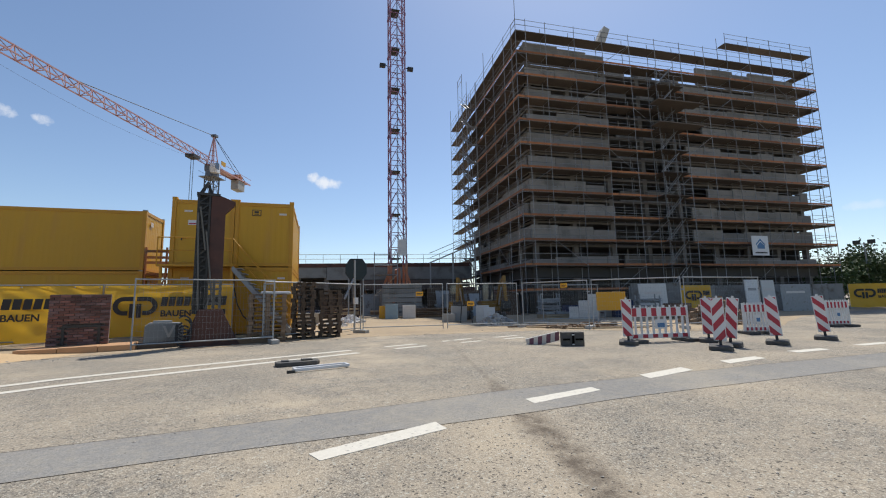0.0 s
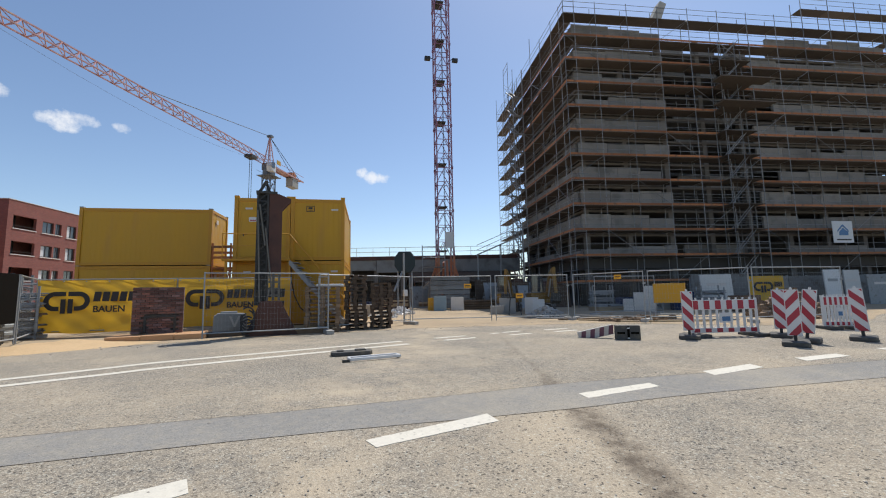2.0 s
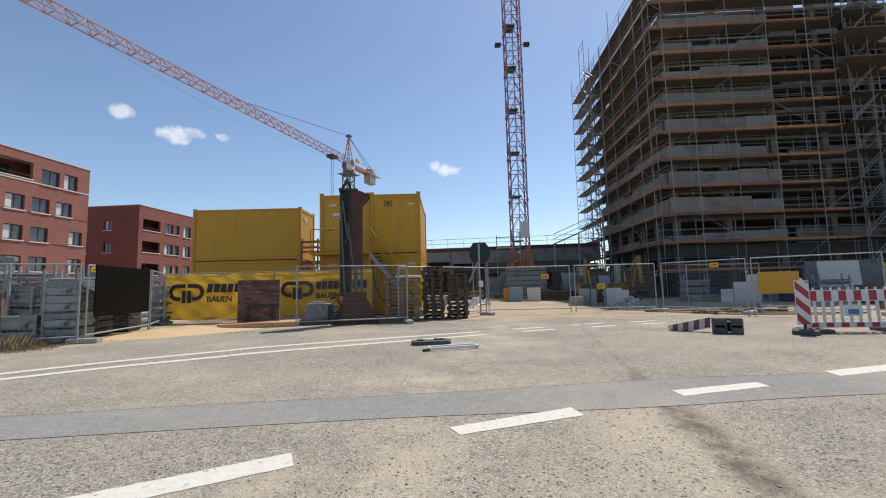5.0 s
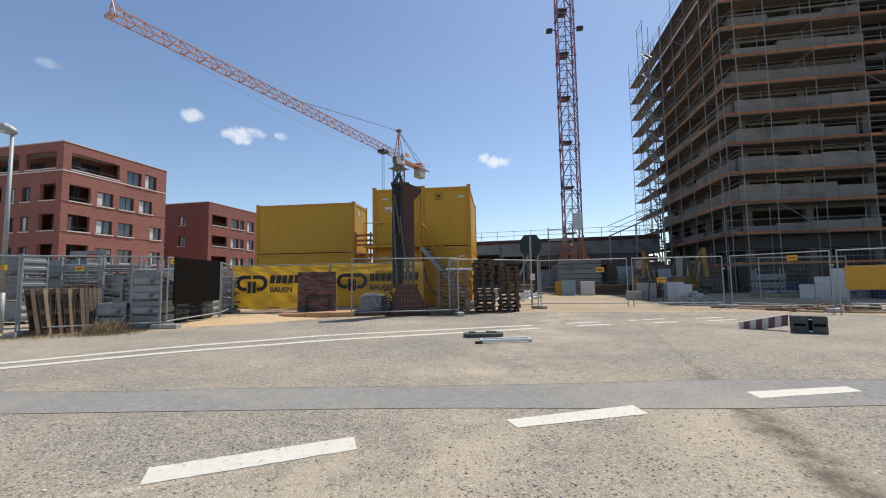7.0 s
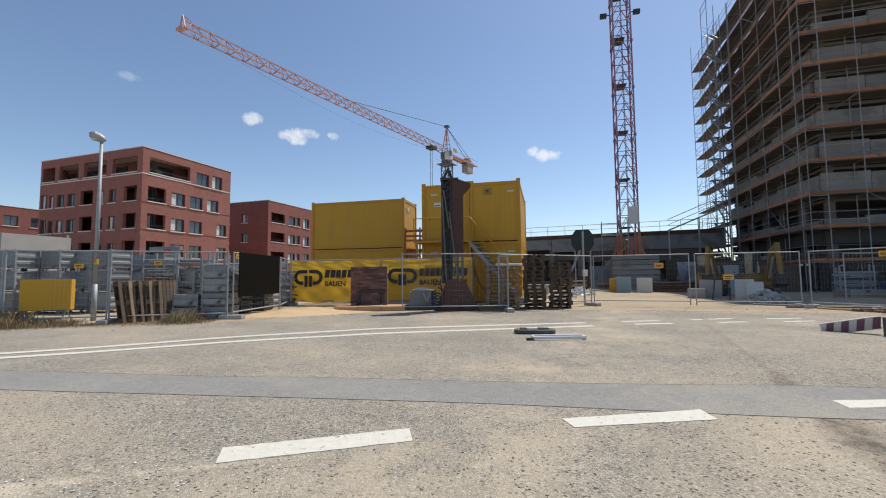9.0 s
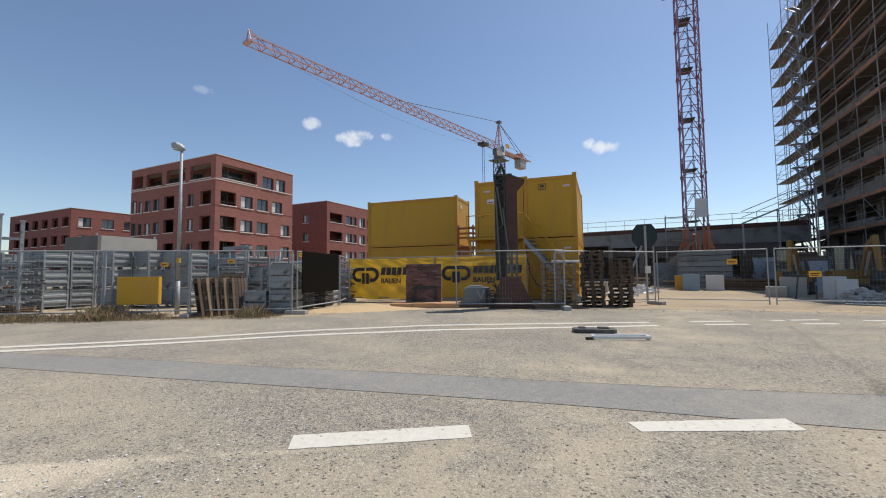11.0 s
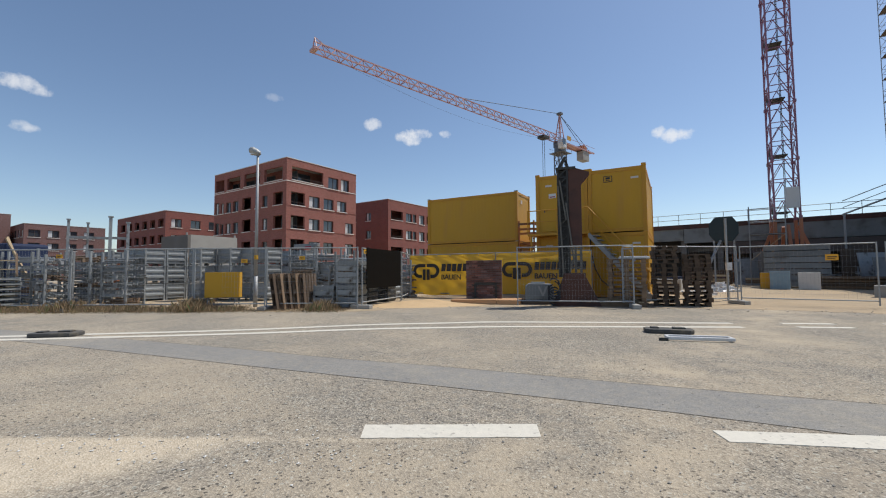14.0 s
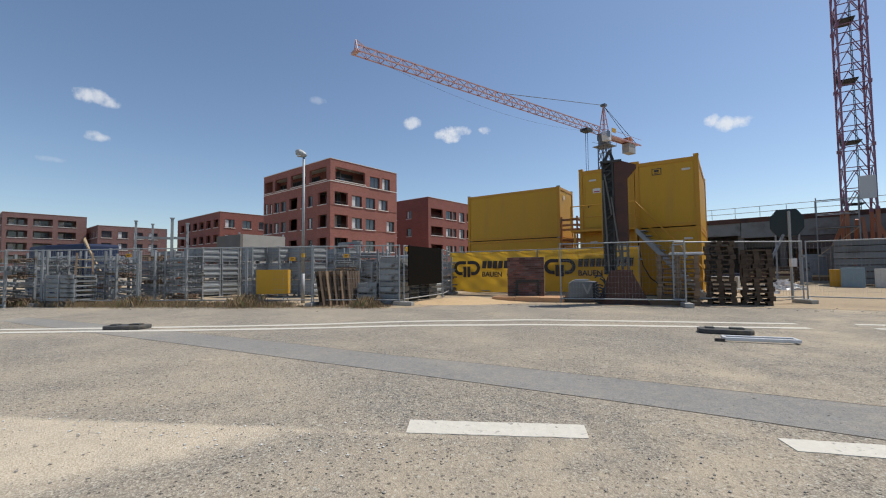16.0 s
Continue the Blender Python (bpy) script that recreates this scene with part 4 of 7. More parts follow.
crane_a = thing("tower_crane", "distant tower crane with long pale red lattice jib", "crane", ra[0], ra[1], heading(ra, tip), group="tower cranes")
for k in range(5):
    b = Build()
    mast_section(b, 1.6, k * 4.7, (k + 1) * 4.7, 0.08, 0.05)
    part("mast_section", b, CRANE_GREY, crane_a)
part("slewing_unit", Build().tube((0, 0, 23.3), (0, 0, 24.4), 1.1, 12).box(-0.9, -0.9, 24.4, 0.9, 0.9, 25.6), CRANE_GREY, crane_a, bevel=0.02)
part("cabin", Build().plate([(0.9, 23.7), (2.0, 23.7), (2.2, 24.6), (2.0, 25.3), (0.9, 25.3)], 0.8, 1.9), WHITE_PL, crane_a, "white driver cabin", bevel=0.03)
part("cabin_window", Build().plate([(1.4, 24.2), (2.4, 24.2), (2.5, 24.6), (2.35, 25.3), (1.4, 25.3)], 2.0, 2.02), GLASS, crane_a)
part("platform", Build().box(-1.5, -1.5, 23.2, 1.5, 1.5, 23.28).tube((-1.5, -1.5, 24.2), (1.5, -1.5, 24.2), 0.03).tube((-1.5, 1.5, 24.2), (1.5, 1.5, 24.2), 0.03).tube((-1.5, -1.5, 24.2), (-1.5, 1.5, 24.2), 0.03).tube((-1.5, -1.5, 23.2), (-1.5, -1.5, 24.2), 0.03).tube((-1.5, 1.5, 23.2), (-1.5, 1.5, 24.2), 0.03), CRANE_GREY, crane_a)
bb = Build()
for y in (-0.6, 0.6):
    bb.bar((-0.6, y, 25.6), (0.0, 0, 31.0), 0.13).bar((0.7, y, 25.6), (0.0, 0, 31.0), 0.13)
for q in range(5):
    z = 26.4 + q * 0.9
    f = (31 - z) / 5.4
    bb.bar((-0.6 * f, -0.6 * f, z), (0.7 * f, 0.6 * f, z), 0.07).bar((-0.6 * f, 0.6 * f, z), (0.7 * f, -0.6 * f, z), 0.07)
part("apex_frame", bb, CRANE_JIB, crane_a)
part("apex_cap", Build().box(-0.5, -0.45, 30.7, 0.3, 0.45, 31.1), CRANE_GREY, crane_a)
JIB = 48.0
n_j = 28
for q in range(n_j):
    xa, xb = 0.9 + JIB * q / n_j, 0.9 + JIB * (q + 1) / n_j
    xm = (xa + xb) / 2
    b = Build()
    zl, zh = HOOK_Z - 0.5, HOOK_Z + 0.75 - 0.25 * q / n_j
    b.bar((xa, -0.6, zl), (xb, -0.6, zl), 0.12).bar((xa, 0.6, zl), (xb, 0.6, zl), 0.12).bar((xa, 0, zh), (xb, 0, zh), 0.13)
    for y in (-0.6, 0.6):
        b.bar((xa, y, zl), (xm, 0, zh), 0.075).bar((xb, y, zl), (xm, 0, zh), 0.075)
    b.bar((xa, -0.6, zl), (xa, 0.6, zl), 0.06).bar((xa, -0.6, zl), (xb, 0.6, zl), 0.06)
    part("jib_section", b, CRANE_JIB, crane_a, "pale red lattice jib section")
part("jib_tip", Build().bar((JIB + 0.9, -0.6, 25.4), (JIB + 0.9, 0, 26.9), 0.08).bar((JIB + 0.9, 0.6, 25.4), (JIB + 0.9, 0, 26.9), 0.08).bar((JIB - 0.8, 0, 26.2), (JIB + 0.9, 0, 26.9), 0.07).box(JIB + 0.7, -0.6, 25.3, JIB + 1.2, 0.6, 25.6), CRANE_JIB, crane_a)
part("tie_rope", Build().tube((0, 0, 30.9), (27.0, 0, 26.4), 0.05, 5).tube((0, 0, 30.8), (-10.5, 0.5, 25.4), 0.05, 5).tube((0, 0, 30.8), (-10.5, -0.5, 25.4), 0.05, 5), CABLE, crane_a)
rope = Build()
for q in range(14):
    f0, f1 = q / 14, (q + 1) / 14
    rope.tube((3 + 44 * f0, 0, 25.3 - 1.7 * math.sin(math.pi * f0)), (3 + 44 * f1, 0, 25.3 - 1.7 * math.sin(math.pi * f1)), 0.012, 4)
part("slack_rope", rope, CRANE_GREY, crane_a, "thin sagging rope under the jib")
part("counter_jib", Build().box(-11.6, -0.85, 25.15, -0.9, -0.65, 25.4).box(-11.6, 0.65, 25.15, -0.9, 0.85, 25.4).box(-11.4, -0.65, 25.3, -1.0, 0.65, 25.36), CRANE_JIB, crane_a, "pale red counter jib walkway")
part("counter_jib_rail", Build().tube((-11.6, -0.85, 26.3), (-1, -0.85, 26.3), 0.04).tube((-11.6, 0.85, 26.3), (-1, 0.85, 26.3), 0.04).tube((-11.6, -0.85, 25.4), (-11.6, -0.85, 26.3), 0.04).tube((-8, -0.85, 25.4), (-8, -0.85, 26.3), 0.04).tube((-4.5, -0.85, 25.4), (-4.5, -0.85, 26.3), 0.04), CRANE_ORANGE, crane_a)
part("hoist_winch", Build().box(-9.0, -0.55, 25.4, -7.2, 0.55, 26.2).tube((-8.1, -0.6, 26.1), (-8.1, 0.6, 26.1), 0.35, 10), CRANE_ORANGE, crane_a, "orange hoist winch")
part("counterweight", Build().box(-9.6, -0.7, 23.3, -7.2, 0.7, 25.15), CONCRETE, crane_a, "concrete counterweight", bevel=0.03)
part("company_board", Build().box(-2.3, 0.9, 25.9, -1.0, 0.96, 26.7), YELLOW, crane_a, "small yellow board")
part("hook_block", Build().tube((5.5, -0.2, 25.3), (5.5, -0.2, 17.3), 0.04, 4).tube((5.5, 0.2, 25.3), (5.5, 0.2, 17.3), 0.04, 4).box(5.2, -0.25, 16.2, 5.8, 0.25, 17.3).box(5.42, -0.06, 15.0, 5.58, 0.06, 16.2).box(4.7, -0.7, 24.9, 6.3, 0.7, 25.4), DARK_STEEL, crane_a, "dark hook block on ropes")


# ---- brick blocks of flats ----
win_cache = {}


def window_part(parent, m, w, h, material=GLASS, sill=True, curtain=False):
    key = (round(w, 2), round(h, 2), curtain)
    if key not in win_cache:
        fr = Build().box(0, -0.02, 0, 0.09, 0.06, h).box(w - 0.09, -0.02, 0, w, 0.06, h).box(0.09, -0.02, 0, w - 0.09, 0.06, 0.09).box(0.09, -0.02, h - 0.09, w - 0.09, 0.06, h).box(w * 0.52, -0.02, 0.09, w * 0.52 + 0.09, 0.06, h - 0.09)
        gl = Build().box(0.09, 0.02, 0.09, w - 0.09, 0.04, h - 0.09)
        si = Build().box(-0.12, -0.32, -0.14, w + 0.12, 0.03, -0.02)
        cu = Build().box(0.1, -0.005, 0.09, w * 0.4, 0.012, h - 0.09)
        win_cache[key] = (fr.mesh("window_frame", FRAME_DK), gl.mesh("pane", GLASS), si.mesh("window_sill", SILL), cu.mesh("curtain", CURTAIN))
    fr, gl, si, cu = win_cache[key]
    wnd = piece("window", fr, parent, m)
    piece("pane", gl, wnd)
    if curtain:
        piece("curtain", cu, wnd)
    if sill:
        piece("window_sill", si, wnd)
    return wnd


def face_with_openings(b, length, floors, fh, openings, thick=0.35, parapet=0.8):
    """A brick wall along x whose outer side is y = 0, one shell with real holes. openings(floor): (x0, x1, z0, z1) within the floor."""
    holes = [(x0, x1, k * fh + z0, k * fh + z1) for k in range(floors) for x0, x1, z0, z1 in openings(k)]
    top = floors * fh + parapet
    xs = sorted({0.0, length, *[h[0] for h in holes], *[h[1] for h in holes]})
    zs = sorted({0.0, top, *[h[2] for h in holes], *[h[3] for h in holes]})

    def solid(i, j):
        if not (0 <= i < len(xs) - 1 and 0 <= j < len(zs) - 1):
            return False
        cx_, cz_ = (xs[i] + xs[i + 1]) / 2, (zs[j] + zs[j + 1]) / 2
        return not any(h[0] < cx_ < h[1] and h[2] < cz_ < h[3] for h in holes)

    where, verts, faces = {}, [], []

    def corner(i, j, back):
        if (i, j, back) not in where:
            where[(i, j, back)] = len(verts)
            verts.append((xs[i], thick if back else 0.0, zs[j]))
        return where[(i, j, back)]

    for i in range(len(xs) - 1):
        for j in range(len(zs) - 1):
            if not solid(i, j):
                continue
            faces.append((corner(i, j, 0), corner(i + 1, j, 0), corner(i + 1, j + 1, 0), corner(i, j + 1, 0)))
            faces.append((corner(i, j, 1), corner(i, j + 1, 1), corner(i + 1, j + 1, 1), corner(i + 1, j, 1)))
            for di, dj, p, q in ((-1, 0, (i, j), (i, j + 1)), (1, 0, (i + 1, j), (i + 1, j + 1)), (0, -1, (i, j), (i + 1, j)), (0, 1, (i, j + 1), (i + 1, j + 1))):
                if not solid(i + di, j + dj):
                    faces.append((corner(*p, 0), corner(*q, 0), corner(*q, 1), corner(*p, 1)))
    b.add(verts, faces)


def flats(name, label, corner, turn, front, side, floors, fh, brick, front_ops, side_ops, ringed=True, parapet=0.7, category="apartment house"):
    """corner: where the two seen faces meet. The front runs from the corner along local +x, the side along local +y."""
    h = thing(name, label, category, corner[0], corner[1], turn, group="brick apartment houses")
    top = floors * fh
    fb, sb2 = Build(), Build()
    face_with_openings(fb, front, floors, fh, front_ops, parapet=parapet)
    face_with_openings(sb2, side - 0.35, floors, fh, lambda k: [(side - x1, side - x0, a, c) for x0, x1, a, c, *_ in side_ops(k)], parapet=parapet)
    part("wall", fb, brick, h)
    part("wall", sb2, brick, h, m=pose(0, side, 0, 0, 0, -90))
    part("wall", Build().box(front - 0.35, 0.35, 0, front, side, top + parapet).box(0.35, side - 0.35, 0, front - 0.35, side, top + parapet), brick, h)
    part("roof", Build().box(0.35, 0.35, top, front - 0.35, side - 0.35, top + 0.15), PLASTER, h)
    part("coping", Build().box(-0.06, -0.06, top + parapet, front + 0.06, 0.4, top + parapet + 0.08).box(-0.06, 0.4, top + parapet, 0.4, side + 0.06, top + parapet + 0.08), SILL, h, "thin pale roof coping")
    for k in range(1, floors):
        part("floor_slab", Build().box(0.35, 0.35, k * fh - 0.25, front - 0.35, side - 0.35, k * fh), PLASTER, h)
    part("inner_wall", Build().box(2.6, 2.6, 0, front - 0.5, 2.7, top).box(2.6, 2.7, 0, 2.7, side - 0.5, top), brick, h, "brick back wall of the loggias")
    if ringed:
        for k in range(1, floors):
            part("string_course", Build().box(-0.05, -0.05, k * fh + 0.62, front + 0.03, 0.0, k * fh + 0.74).box(-0.05, 0.0, k * fh + 0.62, 0.0, side, k * fh + 0.74), SILL if k == floors - 1 else brick, h)
    for k in range(floors):
        for x0, x1, a, c in front_ops(k):
            if x1 - x0 < 2.05:
                window_part(h, pose(x0, 0.22, k * fh + a), x1 - x0, c - a, curtain=rnd.random() < 0.45)
            else:
                part("balcony_rail", Build().box(x0, 0.08, k * fh + a + 0.35, x1, 0.12, k * fh + a + 0.4), FRAME_DK, h)
                part("balcony_sill", Build().box(x0 - 0.05, -0.08, k * fh + a - 0.1, x1 + 0.05, 0.36, k * fh + a + 0.01), SILL, h)
                window_part(h, pose(x0 + 0.3, 2.5, k * fh + 0.3), x1 - x0 - 0.6, fh - 0.8, sill=False, curtain=rnd.random() < 0.4)
        for x0, x1, a, c in side_ops(k):
            if x1 - x0 < 2.05:
                window_part(h, pose(0.22, x1, k * fh + a, 0, 0, -90), x1 - x0, c - a, curtain=rnd.random() < 0.45)
            else:
                part("balcony_sill", Build().box(-0.08, x0 - 0.05, k * fh + a - 0.1, 0.36, x1 + 0.05, k * fh + a + 0.01), SILL, h)
                window_part(h, pose(2.5, x1 - 0.3, k * fh + 0.3, 0, 0, -90), x1 - x0 - 0.6, fh - 0.8, sill=False, curtain=rnd.random() < 0.4)
    return h


# the lit face runs along local x, the shaded one along local y
def a_front(k):
    if k == 4:
        return [(0.8, 6.0, 0.95, 2.75), (6.9, 8.8, 0.75, 2.4), (9.3, 10.9, 0.75, 2.5)]
    return [(0.7, 2.9, 0.75, 2.5), (3.6, 5.4, 0.75, 2.3), (6.1, 7.9, 0.75, 2.3)] + ([(8.6, 10.4, 0.75, 2.3)] if k in (3,) else [(10.2, 11.8, 0.75, 2.3)] if k < 3 else [])


def a_side(k):
    if k == 4:
        return [(0.9, 5.0, 0.95, 2.75), (6.0, 10.0, 0.95, 2.75), (11.0, 14.6, 0.95, 2.75), (15.4, 17.8, 0.95, 2.75)]
    return [(0.8, 2.9, 0.75, 2.5), (4.2, 5.4, 0.75, 2.3), (6.3, 7.1, 0.75, 2.3), (8.2, 10.4, 0.75, 2.5), (11.4, 12.8, 0.75, 2.3), (13.4, 14.8, 0.75, 2.3), (15.4, 16.3, 0.75, 2.3), (16.7, 17.9, 0.75, 2.5)]


B_TURN = 57.0
ca = out(112.0, 57.4)
flats("apartment_house", "red clinker apartment house with five floors and corner loggias", ca, B_TURN, 12.35, 18.2, 5, 3.16, BRICK_A, a_front, a_side, parapet=0.55)


def b_front(k):
    return [(0.8, 4.3, 0.75, 2.5), (5.3, 7.2, 0.75, 2.4), (7.5, 8.6, 0.75, 2.4), (9.6, 11.4, 0.6, 2.5), (12.2, 15.2, 0.75, 2.5)]


def b_side(k):
    return [(4.5, 5.8, 0.75, 2.3), (8.5, 9.8, 0.75, 2.3)]


cb2 = out(98.7, 78.0)
flats("apartment_house", "dark red clinker apartment house with balconies behind the cabins", cb2, B_TURN, 16.0, 12.0, 4, 3.48, BRICK_B, b_front, b_side, ringed=False, parapet=1.0)


def row_ops(n, w, gap, start):
    return lambda k: [(start + i * (w + gap), start + i * (w + gap) + w, 0.75, 2.35) for i in range(n)]


cc3 = out(125.1, 92.0)
flats("apartment_house", "red clinker apartment house half hidden by its neighbour", cc3, B_TURN, 18.0, 23.0, 4, 3.05, BRICK_B, row_ops(5, 1.8, 1.6, 1.0), row_ops(6, 2.2, 1.4, 0.8), ringed=False)
cc4 = out(136.6, 125.0)
flats("apartment_house", "distant dull red brick apartment house of four floors", cc4, B_TURN, 14.0, 15.0, 4, 2.85, BRICK_C, row_ops(4, 1.9, 1.2, 0.7), row_ops(5, 1.6, 1.3, 0.7), ringed=False)
cc5 = out(143.6, 130.0)
flats("apartment_house", "distant dull red brick apartment house with balcony bands", cc5, B_TURN, 14.0, 14.0, 5, 2.75, BRICK_C, row_ops(3, 3.2, 0.9, 0.7), row_ops(4, 2.4, 1.0, 0.7), ringed=False)

# ---- low slab building behind the gate ----
SLAB = -37.0
s0 = out(72, 49.0)
low = thing("low_building", "long unfinished concrete hall with open bays and a railed flat roof", "building", s0[0], s0[1], SLAB)
LN, RZ = 25.6, 5.55
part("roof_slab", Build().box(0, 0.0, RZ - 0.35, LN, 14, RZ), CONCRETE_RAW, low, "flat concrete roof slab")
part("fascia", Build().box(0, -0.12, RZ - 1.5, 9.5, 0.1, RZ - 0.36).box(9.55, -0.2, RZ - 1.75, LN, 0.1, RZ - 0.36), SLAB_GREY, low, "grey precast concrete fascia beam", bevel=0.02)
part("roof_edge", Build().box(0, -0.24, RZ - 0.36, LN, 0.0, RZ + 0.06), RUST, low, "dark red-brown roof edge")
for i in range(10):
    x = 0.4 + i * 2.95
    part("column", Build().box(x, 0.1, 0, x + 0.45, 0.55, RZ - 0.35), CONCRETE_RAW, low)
# The bays' shade is put into this wall's dark colour.
part("back_wall", Build().box(0, 6, 0, LN, 6.3, RZ - 0.35), SHADE_INSIDE, low, "back wall of the open bays, coloured as shade")
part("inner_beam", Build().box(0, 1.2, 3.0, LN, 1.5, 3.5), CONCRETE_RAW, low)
for i in range(7):
    x = 1.6 + i * 3.9
    part("site_prop", Build().tube((x, 1.0, 0), (x, 1.0, 3.0), 0.04).tube((x + 0.9, 0.7, 0), (x + 0.2, 0.7, 3.6), 0.04), TOE if i % 3 == 0 else GALV_DULL, low, "steel prop under the slab")
rail = Build()
for zz in (0.55, 1.05):
    rail.tube((0, -0.1, RZ + zz), (LN, -0.1, RZ + zz), 0.025)
for i in range(15):
    rail.tube((i * LN / 14, -0.1, RZ), (i * LN / 14, -0.1, RZ + 1.08), 0.022)
part("roof_rail", rail, GALV, low, "thin galvanised roof rail")
part("fascia_window", Build().box(LN - 12.5, -0.22, RZ - 2.9, LN - 2, -0.12, RZ - 1.8), FRAME_DK, low, "dark strip of openings")
# steps up to the tower scaffold
stp = thing("scaffold_stair", "galvanised stair flight rising to the scaffold over the hall roof", "stair", *out(47.0, 43.0), SLAB, 0)
part("flight", Build().bar((0, 0, 5.3), (5.0, 0, 7.4), 0.1).bar((0, 0.6, 5.3), (5.0, 0.6, 7.4), 0.1).bar((0, 0, 6.3), (5.0, 0, 8.4), 0.06).bar((0, 0, 5.8), (5.0, 0, 7.9), 0.05), GALV_DULL, stp)
for x, z in ((0.1, 5.3), (2.5, 6.3), (4.9, 8.3)):
    part("stair_post", Build().tube((x, 0, 0), (x, 0, z), 0.04).tube((x, 0.6, 0), (x, 0.6, z), 0.04), GALV_DULL, stp)

# ---- fences ----


def fence_panel(p, q, label="galvanised mesh construction fence panel standing on concrete feet", h=2.0, feet=(True, True), z=0.06, name="construction_fence", rows=10, foot_mat=CONCRETE):
    f = thing(name, label, "fence", p[0], p[1], heading(p, q), group="construction fence")
    L_ = span(p, q)
    r = 0.021
    part("frame", Build().tube((0.03, 0, z), (0.03, 0, z + h), r, 8).tube((L_ - 0.03, 0, z), (L_ - 0.03, 0, z + h), r, 8).tube((0.03, 0, z + h - 0.03), (L_ - 0.03, 0, z + h - 0.03), r, 8).tube((0.03, 0, z + 0.15), (L_ - 0.03, 0, z + 0.15), r, 8), GALV, f, "galvanised tube frame")
    w = Build()
    n = int(L_ / 0.1)
    for i in range(1, n):
        x = 0.03 + (L_ - 0.06) * i / n
        w.tube((x, 0, z + 0.15), (x, 0, z + h - 0.03), 0.0016, 3, cap=False)
    for j in range(1, rows):
        zz = z + 0.15 + (h - 0.2) * j / rows
        w.tube((0.03, 0, zz), (L_ - 0.03, 0, zz), 0.0018, 3, cap=False)
    part("wire_mesh", w, GALV, f, "thin welded wire mesh")
    for flag, x in zip(feet, (0.0, L_)):
        if flag:
            part("foot", Build().box(x - 0.12, -0.36, 0, x + 0.12, 0.36, 0.13), foot_mat, f, "grey block foot", bevel=0.02)
            part("clamp", Build().box(x - 0.05, -0.035, z + 1.45, x + 0.05, 0.035, z + 1.52), GALV_DULL, f)
    return f


F = [(-26.5, 10.9), (-22.9, 10.6), (-19.3, 10.35), (-15.6, 10.2), (-11.75, 10.2), (-7.75, 10.35), (-5.4, 10.45), (-2.35, 10.5)]
for a, b in zip(F, F[1:]):
    fence_panel(a, b, feet=(True, False))
fence_panel((-2.3, 10.75), (-1.35, 13.9), feet=(True, False))
fence_panel((-1.33, 13.95), (-1.3, 17.0), feet=(False, True))
bl = thing("black_board", "large black board hung on the mesh fence", "board", -2.3, 10.75, heading((-2.3, 10.75), (-1.33, 13.95)))
part("panel", Build().box(0.25, -0.07, 0.66, 3.1, -0.04, 2.05), BLACK_BOARD, bl, bevel=0.004)
part("tie", Build().box(0.4, -0.05, 2.03, 0.44, 0.03, 2.08).box(2.9, -0.05, 2.03, 2.94, 0.03, 2.08), CABLE, bl)
BA = [(-1.3, 17.0), (2.7, 15.2), (6.35, 13.5)]
for a, b in zip(BA, BA[1:]):
    fence_panel(a, b, feet=(True, True))
fence_panel((2.95, 11.15), (6.6, 10.35), label="galvanised mesh fence panel in front of the steel pillar", feet=(False, True))
fence_panel((6.45, 10.95), (6.62, 10.4), label="narrow mesh fence gate leaf turned back", feet=(False, False), h=1.9)
fence_panel((6.5, 11.0), (10.85, 11.75), feet=(False, True))
fence_panel((11.05, 11.95), (14.0, 10.0), label="mesh gate leaf closing the site entrance", feet=(True, False), name="site_gate")
fence_panel((14.12, 9.92), (17.1, 8.2), label="mesh gate leaf closing the site entrance", feet=(False, True), name="site_gate")
fence_panel((17.25, 8.05), (17.7, 5.0), feet=(True, True))
fence_panel((17.75, 4.9), (19.4, 1.9), feet=(False, True))
fence_panel((19.3, 1.8), (23.3, -0.05), feet=(False, True))
fence_panel((20.5, 9.0), (23.8, 7.4), label="second row mesh fence panel before the tower", feet=(True, True))
# signs tied to the fences
for (p, q, u, zz, w, m_, lab) in (((11.05, 11.95), (14.0, 10.0), 2.3, 1.5, 0.32, SIGN_ORANGE, "orange-yellow warning plate on the gate"), ((14.12, 9.92), (17.1, 8.2), 0.95, 1.02, 0.34, SIGN_ORANGE, "orange-yellow warning plate on the gate"),
                              (F[5], F[6], 1.55, 1.55, 0.2, BANNER, "small yellow plate on the mesh fence"), (F[6], F[7], 1.1, 1.64, 0.19, BANNER, "small yellow plate on the mesh fence"), ((-2.3, 10.75), (-1.33, 13.95), 0.08, 1.85, 0.22, BANNER, "small yellow plate on the mesh fence"),
                              (F[3], F[4], 3.4, 1.74, 0.2, BANNER, "small yellow plate on the mesh fence"), (F[2], F[3], 1.5, 1.74, 0.2, BANNER, "small yellow plate on the mesh fence"), ((17.25, 8.05), (17.7, 5.0), 1.9, 1.75, 0.3, BANNER, "small yellow plate on the mesh fence")):
    sg = thing("fence_sign", lab, "sign", p[0], p[1], heading(p, q), group="plates on the fence")
    part("plate", Build().box(u, -0.045, zz, u + w, -0.028, zz + w * 0.62), m_, sg)
    part("text_bar", Build().box(u + 0.04, -0.049, zz + w * 0.3, u + w - 0.04, -0.046, zz + w * 0.4).box(u + 0.04, -0.049, zz + w * 0.14, u + w - 0.08, -0.046, zz + w * 0.2), PRINT, sg)


